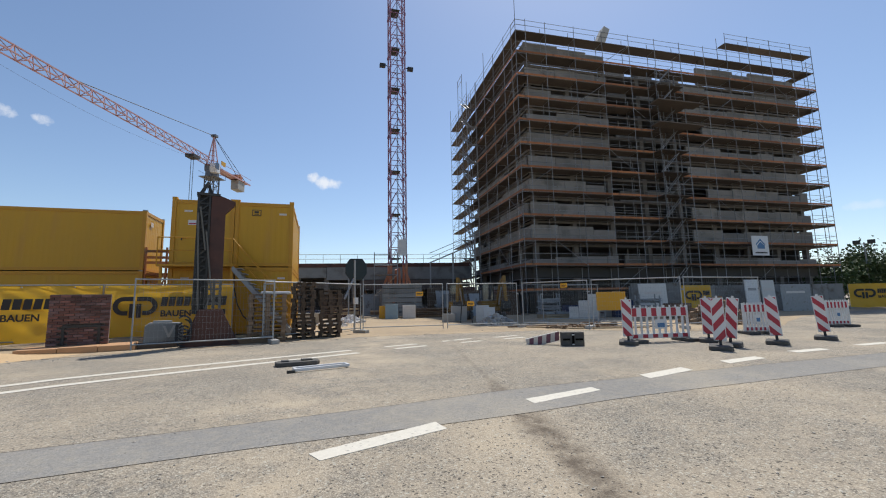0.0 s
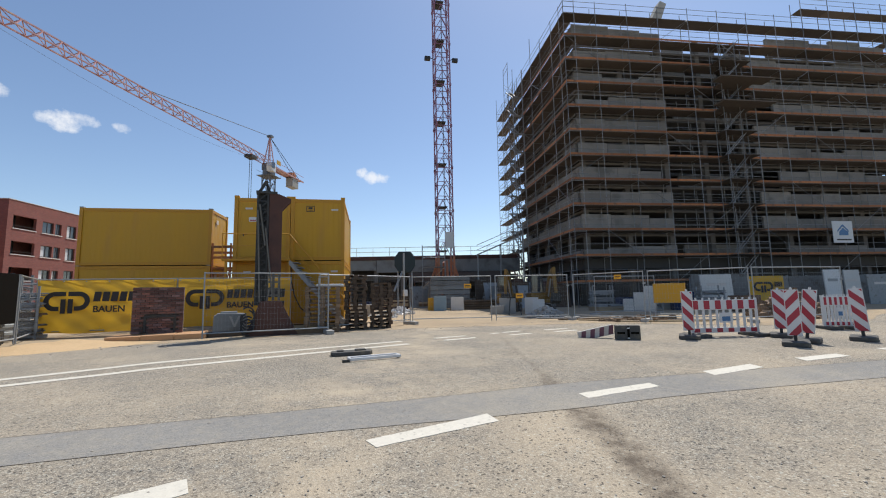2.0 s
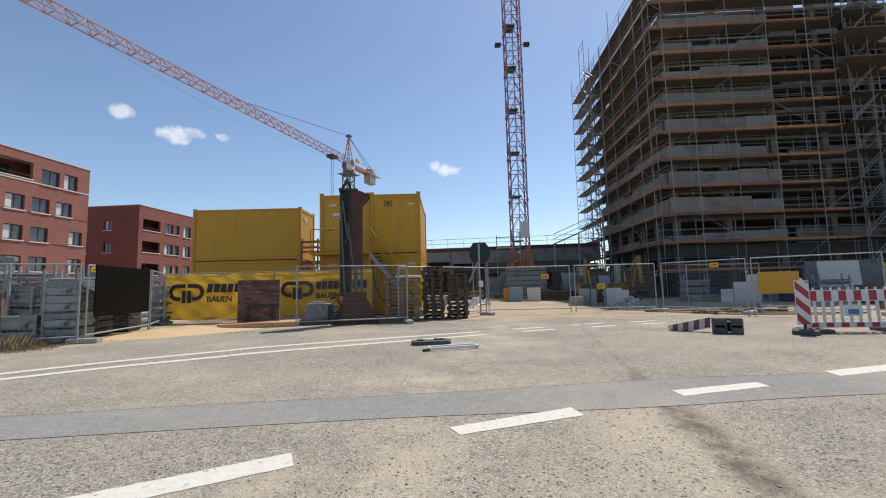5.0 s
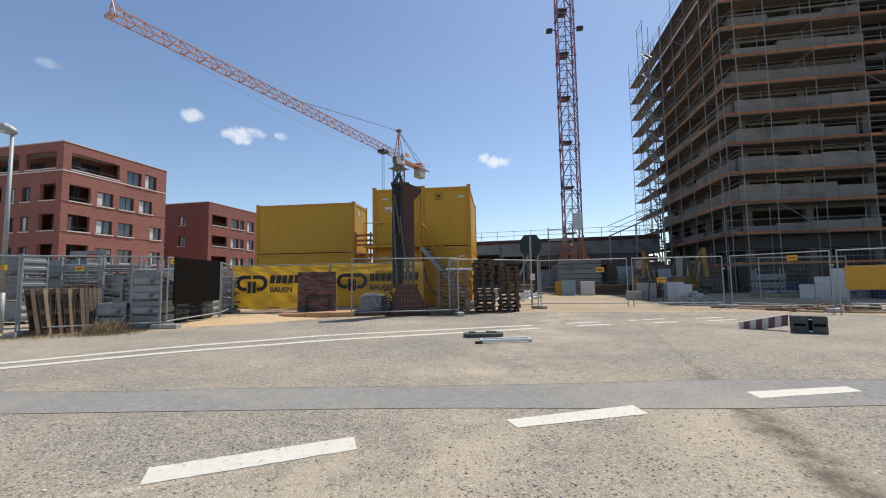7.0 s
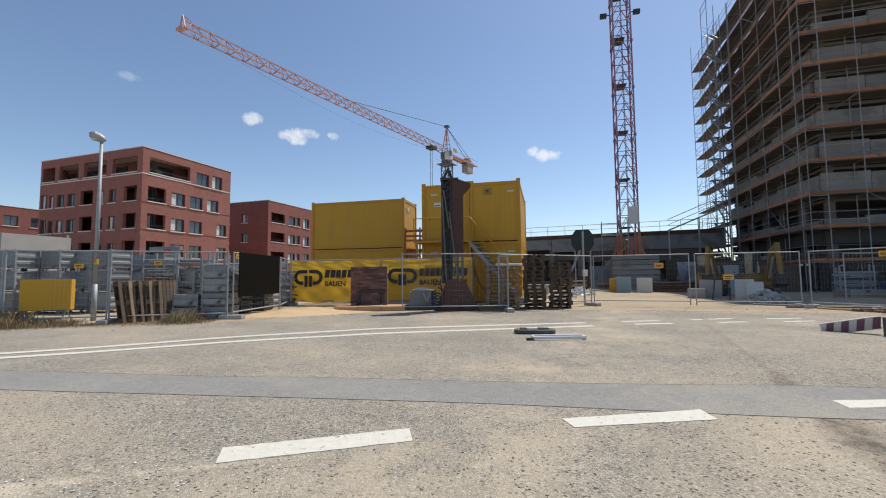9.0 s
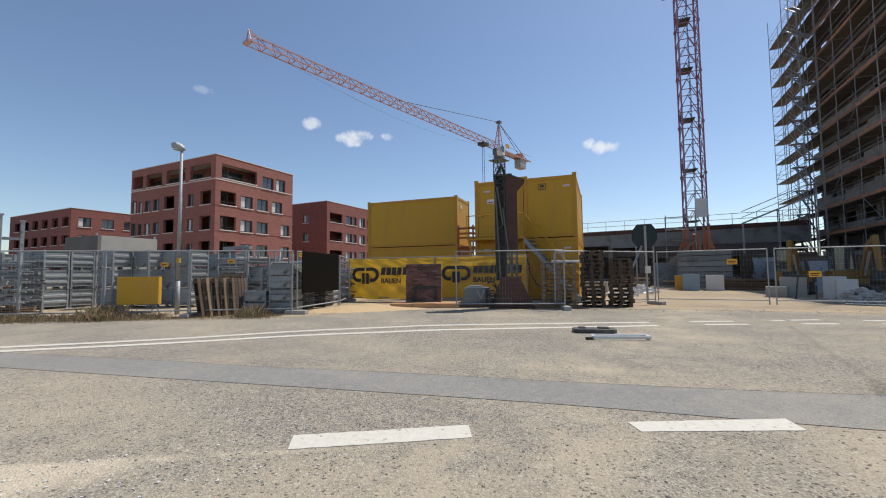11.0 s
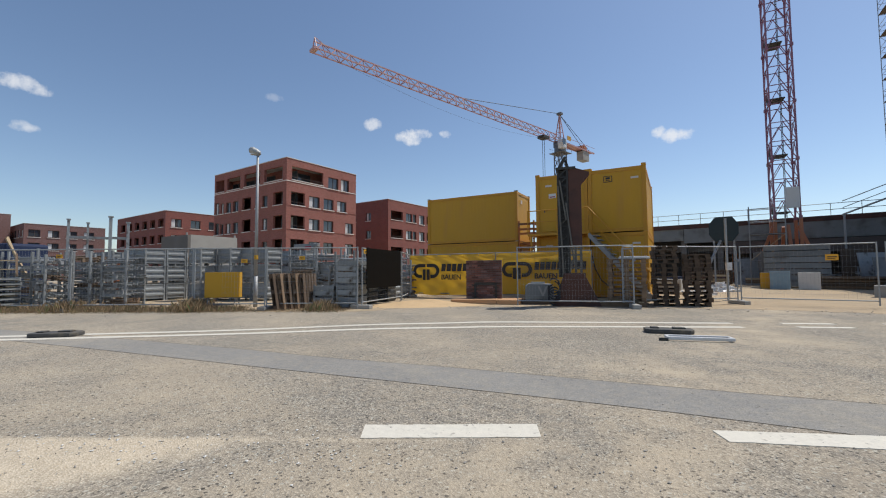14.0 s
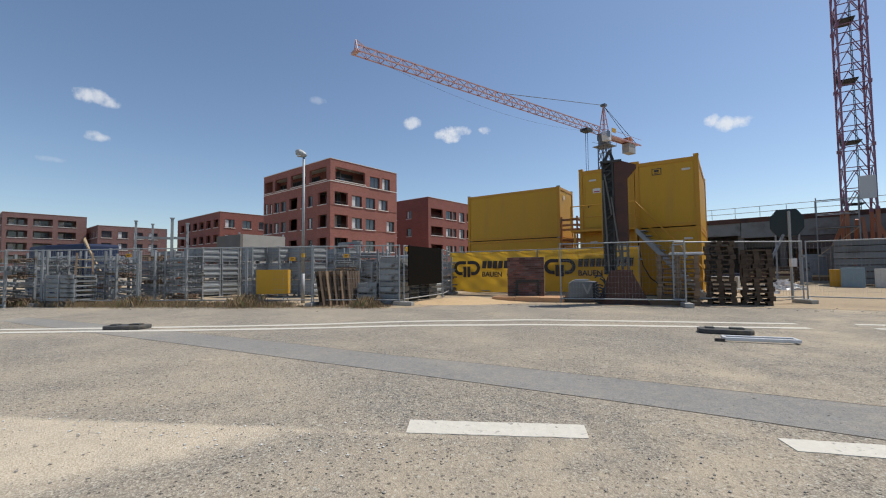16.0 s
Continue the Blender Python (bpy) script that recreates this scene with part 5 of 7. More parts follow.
def lettering(text, size, material, parent, m):
    cu = bpy.data.curves.new("lettering", "FONT")
    cu.body, cu.size, cu.extrude, cu.offset = text, size, 0.003, 0.008
    o = bpy.data.objects.new("lettering", cu)
    scene.collection.objects.link(o)
    bpy.context.view_layer.update()
    me = bpy.data.meshes.new_from_object(o.evaluated_get(bpy.context.evaluated_depsgraph_get()))
    bpy.data.objects.remove(o)
    me.materials.clear()
    me.materials.append(material)
    return piece("lettering", me, parent, m)


def ring_half(b, cx, cz, ro, ri, a0, a1, y0, y1, sx=1.0):
    n = 12
    for k in range(n):
        u0, u1 = radians(a0 + (a1 - a0) * k / n), radians(a0 + (a1 - a0) * (k + 1) / n)
        b.plate([(cx + sx * ro * math.cos(u0), cz + ro * math.sin(u0)), (cx + sx * ro * math.cos(u1), cz + ro * math.sin(u1)), (cx + sx * ri * math.cos(u1), cz + ri * math.sin(u1)), (cx + sx * ri * math.cos(u0), cz + ri * math.sin(u0))], y0, y1)


def banner(p, q, z0, z1, label, seed, whole=True, sag=0.0):
    t = thing("fence_banner", label, "banner", p[0], p[1], heading(p, q), group="yellow banners")
    w = span(p, q) - 0.08
    nx, nz = 60, 22
    ran2 = random.Random(seed)
    ph = [ran2.uniform(0, 6) for _ in range(6)]
    vs = []
    for j in range(nz + 1):
        v = j / nz
        for i in range(nx + 1):
            u = i / nx
            fold = (3.4 if sag else 1.2) * 0.018 * math.sin(u * 19 + v * 5 + ph[0]) * (1 - v * 0.6) + 0.02 * math.sin(u * 7 - v * 9 + ph[1]) + (0.03 if sag else 0.01) * math.sin((u + v * 0.7) * 31 + ph[2]) * (0.3 + v) + (0.03 if sag else 0.008) * math.sin((u * 1.6 - v) * 14 + ph[4]) * (1.1 - v)
            edge = min(1.0, 6 * min(u, 1 - u) + 0.15)
            zz = z0 + (z1 - z0) * v - (sag * 4 * u * (1 - u)) * v * 0.4 + 0.02 * math.sin(u * 12 + ph[3]) * (1 - v)
            vs.append((0.04 + u * w, -0.075 + fold * edge, zz))
    b = Build().add(vs, [(j * (nx + 1) + i, j * (nx + 1) + i + 1, (j + 1) * (nx + 1) + i + 1, (j + 1) * (nx + 1) + i) for j in range(nz) for i in range(nx)])
    part("cloth", b, BANNER, t, "yellow tarpaulin with soft folds", smooth=True)
    for i in range(7):
        part("eyelet", Build().tube((0.1 + i * (w - 0.12) / 6, -0.1, z1 - 0.05), (0.1 + i * (w - 0.12) / 6, -0.06, z1 - 0.05), 0.02, 8), GALV, t)
    h = z1 - z0
    y0, y1 = (-0.205, -0.2) if sag else (-0.15, -0.144)
    # round emblem of bars
    lx, lz, s = 0.24, z0 + h * 0.42, h * 0.40
    e = Build()
    ring_half(e, lx + s * 0.55, lz + s * 0.45, s * 0.45, s * 0.24, 90, 270, y0, y1)
    ring_half(e, lx + s * 1.5, lz + s * 0.45, s * 0.45, s * 0.24, -90, 90, y0, y1)
    e.box(lx + s * 0.55, y0, lz + s * 0.69, lx + s * 0.98, y1, lz + s * 0.9).box(lx + s * 1.07, y0, lz + s * 0.69, lx + s * 1.5, y1, lz + s * 0.9)
    e.box(lx + s * 0.55, y0, lz, lx + s * 0.72, y1, lz + s * 0.21).box(lx + s * 1.33, y0, lz, lx + s * 1.5, y1, lz + s * 0.21)
    e.box(lx + s * 0.78, y0, lz - s * 0.12, lx + s * 0.98, y1, lz + s * 0.55).box(lx + s * 1.07, y0, lz - s * 0.12, lx + s * 1.27, y1, lz + s * 0.55)
    part("emblem", e, PRINT, t, "black round emblem of thick bars")
    tx = lx + s * 2.08
    n, cw2 = 9, (w - tx - 0.12) / 9
    for i in range(n if whole else 4):
        part("name_bar", Build().plate([(tx + i * cw2, lz + s * 0.42), (tx + (i + 0.8) * cw2, lz + s * 0.42), (tx + (i + 0.95) * cw2, lz + s * 0.88), (tx + (i + 0.15) * cw2, lz + s * 0.88)], y0, y1), PRINT, t)
    lettering("BAUEN", s * 0.42, PRINT, t, pose(tx, y0, lz - s * 0.08, 90))
    part("text_bar", Build().box(tx + cw2 * 4.6, y0, lz - s * 0.02, tx + cw2 * 4.8, y1, lz + s * 0.1).box(tx + cw2 * 5.4, y0, lz - s * 0.06, tx + cw2 * 8.8, y1, lz + s * 0.22), PRINT, t)
    return t


banner(BA[0], BA[1], 0.14, 2.0, "creased yellow banner with black emblem tied to the fence", 2, sag=0.05)
banner(BA[1], BA[2], 0.22, 2.0, "taut yellow banner with black emblem tied to the fence", 5)

# ---- things before the banners ----
# sample wall of red-brown bricks on a low plinth
kx, ky, kt = 2.0, 13.15, -12.0
pl = thing("plinth", "low plinth of orange stone slabs", "plinth", kx, ky, kt)
for i in range(3):
    part("slab", Build().box(-1.15 + i * 0.86, -0.95, 0, -0.3 + i * 0.86, 0.25, 0.17 + 0.01 * (i % 2)), KERB, pl, bevel=0.015)
sw = thing("sample_wall", "sample wall of mottled red-brown bricks with a niche, on the plinth", "brick wall", kx, ky, kt, 0.18)
part("mortar_core", Build().box(-0.69, -0.055, 0, 0.69, 0.1, 1.47), CONCRETE_RAW, sw, "grey mortar")
bricks = [mat("brick_dark", (0.125, 0.065, 0.055), 0.9, var=0.25, scale=14, bump=0.3, obj_var=0.3), mat("brick_red", (0.205, 0.095, 0.075), 0.9, var=0.25, scale=14, bump=0.3, obj_var=0.3), mat("brick_violet", (0.19, 0.115, 0.105), 0.9, var=0.25, scale=14, bump=0.3, obj_var=0.3)]
b_full = [Build().box(0, 0, 0, 0.222, 0.1, 0.064).mesh("brick", m_, bevel=0.005) for m_ in bricks]
b_half = [Build().box(0, 0, 0, 0.105, 0.1, 0.064).mesh("brick", m_, bevel=0.005) for m_ in bricks]
for row in range(19):
    x = -0.7 + 0.0
    first = True
    while x < 0.69:
        half = (first and row % 2) or x + 0.23 > 0.71
        wdt = 0.105 if half else 0.222
        zc = row * 0.0765 + 0.04
        niche = abs(abs(x + wdt / 2 - 0.08) - 0.42) < 0.06 and zc < 0.55 or (abs(zc - 0.56) < 0.04 and abs(x + wdt / 2 - 0.08) < 0.45)
        piece("brick", rnd.choice(b_half if half else b_full), sw, pose(x, -0.095 + (0.04 if niche else rnd.uniform(-0.004, 0.004)), row * 0.0765 + 0.006))
        x += wdt + 0.012
        first = False
part("niche_lintel", Build().box(-0.38, -0.108, 0.5, 0.5, -0.05, 0.58).box(-0.38, -0.108, 0.02, -0.31, -0.05, 0.5).box(0.43, -0.108, 0.02, 0.5, -0.05, 0.5), DARK_STEEL, sw, "dark steel surround of the niche")

# low heap of orange sand before the banners
hp_ = Build()
nn = 26
vs_ = []
for j_ in range(nn + 1):
    for i_ in range(nn + 1):
        u_, v_ = i_ / nn * 2 - 1, j_ / nn * 2 - 1
        r_ = math.hypot(u_, v_)
        hgt = max(0.0, 1 - r_) ** 1.3 * 0.2 * (1 + 0.5 * noise.noise(Vector((u_ * 3, v_ * 3, 0.3)))) + 0.03 * noise.noise(Vector((u_ * 9, v_ * 9, 1.3))) * max(0.0, 1 - r_)
        vs_.append((u_ * 2.6, v_ * 1.3, hgt + 0.002))
hp_.add(vs_, [(j_ * (nn + 1) + i_, j_ * (nn + 1) + i_ + 1, (j_ + 1) * (nn + 1) + i_ + 1, (j_ + 1) * (nn + 1) + i_) for j_ in range(nn) for i_ in range(nn)])
ORANGE_SAND = ground_mat("orange_sand", (0.52, 0.36, 0.2), (0.62, 0.45, 0.27), (0.6, 0.43, 0.25), 0.45, grit_scale=60, bump=0.6, dots=0.15)
single("sand_heap", hp_, ORANGE_SAND, "low spread heap of orange building sand", "sand heap", -0.2, 12.3, 12, kind="stuff", smooth=True)
# rusty steel pillar with trapezoid foot
px_, py_ = out(73.7, 15.3)
pil = thing("steel_pillar", "tall rust-brown steel pillar with lattice side and trapezoid foot", "pillar", px_, py_, -16.0)
part("foot_plate", Build().plate([(-0.82, 0.0), (0.8, 0.0), (0.24, 1.14), (-0.4, 1.14)], -0.32, 0.32), RUST, pil, "rust-brown trapezoid steel foot", bevel=0.012)
part("upper_plate", Build().plate([(-0.2, 2.1), (0.22, 2.1), (0.22, 4.25), (0.5, 4.58), (0.5, 4.66), (0.0, 4.85), (-0.2, 4.85)], -0.16, 0.16), RUST, pil, "rust-brown upright box plate with a flared head", bevel=0.01)
lat = Build()
for x in (-0.56, -0.24):
    for y in (-0.15, 0.15):
        lat.bar((x, y, 1.0), (x, y, 4.85), 0.06)
for k in range(13):
    z = 1.05 + k * 0.29
    lat.bar((-0.56, -0.15, z), (-0.24, -0.15, z + 0.29), 0.04).bar((-0.24, 0.15, z), (-0.56, 0.15, z + 0.29), 0.04).bar((-0.56, -0.15, z), (-0.24, -0.15, z), 0.04)
lat.box(-0.58, 0.0, 1.0, -0.2, 0.1, 4.8)
part("lattice_post", lat, DARK_STEEL, pil, "dark lattice steel post")
mid = Build()
for x in (-0.2, 0.0, 0.18):
    mid.box(x - 0.05, -0.12, 1.15, x + 0.03, 0.12, 2.12)
for k in range(4):
    mid.box(-0.25, -0.14, 1.3 + k * 0.22, 0.22, -0.11, 1.36 + k * 0.22)
part("perforated_post", mid, ROPE_DULL, pil, "grey perforated steel posts")
rp = Build()
for x0, x1, z0, z1 in ((-0.5, -0.3, 4.4, 3.0), (-0.3, -0.05, 3.6, 1.4), (-0.55, -0.42, 4.2, 1.1), (-0.1, -0.28, 1.6, 0.9)):
    rp.tube((x0, -0.22, z0), (x1, -0.24, z1), 0.028)
part("loose_rope", rp, ROPE_DULL, pil, "grey loose ropes and hoses hanging down")
part("head_bracket", Build().box(-0.62, -0.2, 4.8, 0.05, 0.2, 4.88).bar((-0.5, -0.1, 4.88), (-0.3, -0.1, 5.25), 0.09).bar((-0.2, 0.1, 4.88), (-0.3, 0.1, 5.2), 0.09), DARK_STEEL, pil)

# grey block machine beside the pillar
gx0, gy0 = out(78.5, 15.9)
gm = thing("grey_tank", "grey rounded steel tank with pale V mark standing on a pallet", "tank", gx0, gy0, -10.0)
part("body", Build().plate([(-0.52, 0.16), (0.5, 0.16), (0.52, 0.6), (0.42, 0.74), (-0.38, 0.76), (-0.5, 0.66)], -0.35, 0.35), SLAB_GREY, gm, bevel=0.03)
part("mark", Build().plate([(-0.05, 0.66), (0.02, 0.66), (0.12, 0.4), (0.22, 0.66), (0.3, 0.66), (0.14, 0.3), (0.1, 0.3)], -0.36, -0.352), CONCRETE, gm)
part("lid", Build().box(-0.3, -0.2, 0.76, 0.2, 0.2, 0.81), GALV, gm)
part("skid", Build().box(-0.65, -0.4, 0.0, 0.65, -0.28, 0.15).box(-0.65, 0.28, 0.0, 0.65, 0.4, 0.15), WOOD_DK, gm)


pal_cache = {}


def pallet_meshes(material):
    if material.name not in pal_cache:
        top = Build().box(-0.6, -0.07, 0, 0.6, 0.07, 0.022).mesh("board", material)
        blk = Build().box(-0.07, -0.07, 0, 0.07, 0.07, 0.078).mesh("block", material)
        pal_cache[material.name] = (top, blk)
    return pal_cache[material.name]


def pallet(x, y, z, turn, material, tilt=(0, 0), label="weathered wooden pallet in a stack", group="pallet stack"):
    p = thing("wooden_pallet", label, "pallet", x, y, turn, z, group=group)
    p.matrix_basis = pose(x, y, z, tilt[0], tilt[1], turn)
    top, blk = pallet_meshes(material)
    for yy in (-0.33, 0.0, 0.33):
        piece("board", top, p, pose(0, yy, 0.0))
        piece("stringer_board", top, p, pose(yy * 1.6, 0, 0.1, 0, 0, 90) @ Matrix.Diagonal((0.66, 1, 1, 1)))
        for xx in (-0.52, 0, 0.52):
            piece("block", blk, p, pose(xx, yy, 0.022))
    for yy in (-0.33, -0.165, 0.0, 0.165, 0.33):
        piece("board", top, p, pose(0, yy, 0.122))


for (azp, d, n, m_, lab) in ((67.6, 15.7, 11, WOOD, "weathered wooden pallet in a stack under a white sheet"), (63.4, 16.6, 14, WOOD_DK, "dark weathered wooden pallet in a tall stack"), (60.1, 16.9, 12, WOOD_DK, "dark weathered wooden pallet in a stack")):
    x, y = out(azp, d)
    for k in range(n):
        pallet(x + rnd.uniform(-0.04, 0.04), y + rnd.uniform(-0.04, 0.04), k * 0.146, (-24 if azp > 66 else 62) + rnd.uniform(-1.2, 1.2), m_, label=lab)
x, y = out(66.8, 15.8)
single("white_sheet", Build().prism([(-0.5, -0.4), (0.45, -0.42), (0.55, 0.3), (-0.3, 0.4)], 0.0, 0.09), WHITE_PL, "crumpled white sheet on the pallets", "sheet", x, y, -20, 11 * 0.146, bevel=0.04)
x, y = out(69.0, 15.3)
for k in range(4):
    single("timber_beam", Build().box(-0.9, -0.06, 0, 0.9, 0.06, 0.1), TIMBER if k % 2 else WOOD, "rough timber beam lying beside the pillar", "timber", x + 0.15 * k, y + 0.18 * k, -20 + 6 * k, 0.0 + 0.1 * (k % 2), group="timber beams", bevel=0.006)
sd_ = thing("timber_sled", "low sled of weathered timbers beside the steel pillar", "sled", *out(69.4, 15.6), -14)
for yy in (-0.5, 0.45):
    part("runner", Build().box(-0.95, yy, 0, 1.0, yy + 0.1, 0.14), WOOD, sd_, bevel=0.008)
for k in range(6):
    part("board", Build().box(-0.9 + k * 0.33, -0.55, 0.14, -0.75 + k * 0.33, 0.6, 0.175), TIMBER if k in (1, 5) else WOOD, sd_)
part("beam", Build().box(-0.6, -0.1, 0.18, 1.05, 0.02, 0.27), TIMBER, sd_)
hs_ = Build()
for k in range(5):
    a0 = k * 0.9
    for q in range(10):
        u0, u1 = a0 + q * 0.5, a0 + (q + 1) * 0.5
        hs_.tube((-0.75 + 0.2 * math.cos(u0), -0.36 - 0.02 * k, 0.3 + 0.26 * math.sin(u0) + 0.1 * k), (-0.75 + 0.2 * math.cos(u1), -0.36 - 0.02 * k, 0.3 + 0.26 * math.sin(u1) + 0.1 * k), 0.025, 6, cap=False)
part("hose_coil", hs_, CABLE, pil, "coil of black hoses at the pillar foot")
# tall slim pole by the gate
tp = thing("steel_pole", "slim galvanised pole with a small meter box", "pole", *out(57.0, 19.8))
part("tube", Build().tube((0, 0, 0), (0, 0, 3.25), 0.045, 10).box(-0.15, -0.15, 0, 0.15, 0.15, 0.02), GALV, tp)
part("meter_box", Build().box(-0.1, -0.16, 1.2, 0.1, -0.045, 1.5), WHITE_PL, tp, bevel=0.01)


# ---- street lamp ----
lx_, ly_ = out(115.6, 16.4)
sl = thing("street_lamp", "tapered galvanised street lamp with a rounded head", "street lamp", lx_, ly_, 22)
part("pole", Build().tube((0, 0, 0), (0, 0, 1.1), 0.07, 14).tube((0, 0, 1.1), (0, 0, 5.5), 0.062, 14, r2=0.042), GALV_DULL, sl, smooth=True)
hd = Build()
prof = [(0.0, 0.02), (0.08, 0.1), (0.25, 0.15), (0.45, 0.16), (0.6, 0.11), (0.66, 0.02)]
for i in range(len(prof) - 1):
    hd.tube((-0.12 - 0 + prof[i][0] - 0.05, 0, 5.56 + 0.12 * prof[i][0]), (-0.12 + prof[i + 1][0] - 0.05, 0, 5.56 + 0.12 * prof[i + 1][0]), prof[i][1], 14, r2=prof[i + 1][1], cap=False)
part("head", hd, GALV, sl, "rounded grey lamp head", m=pose(0, 0, 5.56, 0, 10, 0) @ Matrix.Diagonal((-0.66, 0.95, 0.9, 1)) @ pose(0, 0, -5.56), smooth=True)
part("diffuser", Build().tube((-0.15, 0, 5.5), (-0.15, 0, 5.58), 0.1, 16), WHITE_PL, sl, "pale lamp glass")
part("pole_sticker", Build().tube((0, 0, 1.7), (0, 0, 1.85), 0.068, 14), BANNER, sl)

# ---- yellow boxed boards on legs ----
for (azp, d, w, z0, z1, turn, lab) in ((119.2, 15.7, 1.05, 0.42, 1.25, 10.0, "yellow boxed board on thin steel legs by the fence"), (23.3, 21.5, 1.25, 0.68, 1.55, -60.0, "yellow boxed board on thin steel legs before the tower")):
    yb = thing("yellow_board", lab, "board", *out(azp, d), turn, group="yellow boxed boards")
    part("box", Build().box(-w / 2, -0.12, z0, w / 2, 0.12, z1), YELLOW, yb, bevel=0.01)
    # Brighter yellow strip paints the sunlit right side of the box.
    part("edge_strip", Build().box(w / 2, -0.13, z0, w / 2 + 0.03, 0.13, z1), BANNER, yb)
    part("stand", Build().tube((-w / 2 + 0.1, 0, z0), (-w / 2, -0.1, 0), 0.018).tube((w / 2 - 0.1, 0, z0), (w / 2 - 0.2, -0.2, 0), 0.018).tube((w / 2 - 0.1, 0, z0), (w / 2, 0.25, 0), 0.018).tube((-w / 2 + 0.1, 0.05, z0), (-w / 2, 0.25, 0), 0.018).tube((-w / 2, -0.1, 0.18), (w / 2 - 0.15, -0.15, 0.18), 0.015), GALV_DULL, yb)

# ---- storage yard ----


def stillage(x, y, z, turn, w=0.92, d=0.86, h=0.78, material=YARD, lab="grey steel stillage box stacked in the yard"):
    s = thing("steel_stillage", lab, "stillage", x, y, turn, z, group="steel stillages")
    for cx in (0.03, w - 0.03):
        for cy in (0.03, d - 0.03):
            part("corner_post", Build().box(cx - 0.03, cy - 0.03, 0, cx + 0.03, cy + 0.03, h).box(cx - 0.045, cy - 0.045, 0.0, cx + 0.045, cy + 0.045, 0.05), material, s)
    for sd in range(4):
        ln = (w if sd % 2 == 0 else d) - 0.12
        b = Build()
        prof = [(0.14, 0.0), (0.22, 0.0), (0.24, 0.035), (0.32, 0.035), (0.34, 0.0), (0.46, 0.0), (0.48, 0.035), (0.56, 0.035), (0.58, 0.0), (h - 0.06, 0.0)]
        k = len(prof)
        b.add([(0, -v, z_) for z_, v in prof] + [(ln, -v, z_) for z_, v in prof], [(i, k + i, k + i + 1, i + 1) for i in range(k - 1)])
        b.box(0, -0.02, h - 0.07, ln, 0.03, h - 0.02)
        m = (pose(0.06, 0.03, 0), pose(w - 0.03, 0.06, 0, 0, 0, 90), pose(w - 0.06, d - 0.03, 0, 0, 0, 180), pose(0.03, d - 0.06, 0, 0, 0, -90))[sd]
        part("side_panel", b, material, s, m=m)
    part("base", Build().box(0.03, 0.03, 0.1, w - 0.03, d - 0.03, 0.14), material, s)
    # Dark blocks added so the box's inside reads as deep shade.
    part("contents", Build().box(0.08, 0.08, 0.14, w - 0.08, 0.3, 0.62).box(0.1, 0.32, 0.14, w - 0.12, d - 0.1, 0.5), DARK_STEEL, s, "dark filler blocks for the shaded inside of the box")
    return s


st0 = stillage(0, 0, -0.0, GRID)


def stack(corner, nx, ny, nz, turn=GRID, w=0.95, d=0.9, h=0.79):
    """A block of stillages whose right front corner stands at the given place."""
    c, s = math.cos(radians(turn)), math.sin(radians(turn))
    for i in range(nx):
        for j in range(ny):
            for k in range(nz):
                u, v = -(i + 1) * w, j * d
                copy_thing(st0, pose(corner[0] + c * u - s * v, corner[1] + s * u + c * v, k * h, 0, 0, turn + rnd.uniform(-1, 1)))


stack(out(126.9, 22.6), 2, 2, 3)
stack(out(118.3, 20.6), 2, 1, 3, w=1.0)
stack(out(121.5, 21.2), 1, 1, 3)
stack(out(114.4, 19.6), 2, 1, 3)
stack(out(106.6, 19.5), 1, 1, 2)
stack(out(109.6, 22.0), 2, 1, 3)
stack(out(130.0, 27.0), 2, 2, 3)
stack(out(103.6, 21.0), 2, 1, 2)
st0.matrix_basis = pose(*out(100.8, 19.0), 0, 0, 0, GRID)


def crate_stack(x, y, turn, w, d, tiers, h, lab, material=YARD):
    for k in range(tiers):
        cr = thing("slatted_crate", lab, "crate", x, y, turn + rnd.uniform(-1.5, 1.5), k * h, group="slatted crates")
        for zz in (0.04, h * 0.5):
            part("slat", Build().box(0, 0, zz, w, 0.03, zz + h * 0.36), material, cr)
            part("slat", Build().box(0, d - 0.03, zz, w, d, zz + h * 0.36), material, cr)
            part("slat", Build().box(0, 0.03, zz, 0.03, d - 0.03, zz + h * 0.36), material, cr)
            part("slat", Build().box(w - 0.03, 0.03, zz, w, d - 0.03, zz + h * 0.36), material, cr)
        part("base", Build().box(0.03, 0.03, 0, w - 0.03, d - 0.03, 0.04), material, cr)
        for cx in (0.0, w - 0.05):
            part("corner_post", Build().box(cx, -0.012, 0, cx + 0.05, 0.04, h - 0.01), material, cr)


x, y = out(105.8, 14.9)
crate_stack(x, y, -12, 0.78, 0.8, 4, 0.42, "grey slatted steel crate stacked against the fence")
x, y = out(108.7, 15.3)
crate_stack(x, y, -8, 0.74, 0.8, 2, 0.4, "dark grey steel crate on the ground by the fence")
x, y = out(104.0, 16.6)
crate_stack(x, y, -15, 0.8, 0.8, 2, 0.5, "dark grey crate behind the black board", DARK_STEEL)
x, y = out(101.6, 17.6)
crate_stack(x, y, -15, 0.9, 0.8, 2, 0.5, "dark grey crate behind the black board", DARK_STEEL)
# pallets set on edge
for k in range(5):
    x, y = out(112.9 - k * 0.85, 15.1 + 0.08 * k)
    pallet(x, y, 0.58, -14, WOOD if k % 2 else WOOD_DK, tilt=(0, 80 + k * 1.2), label="wooden pallet standing on edge against the crates", group="pallets on edge")
# stack of scaffold decks
x, y = out(138.6, 20.6)
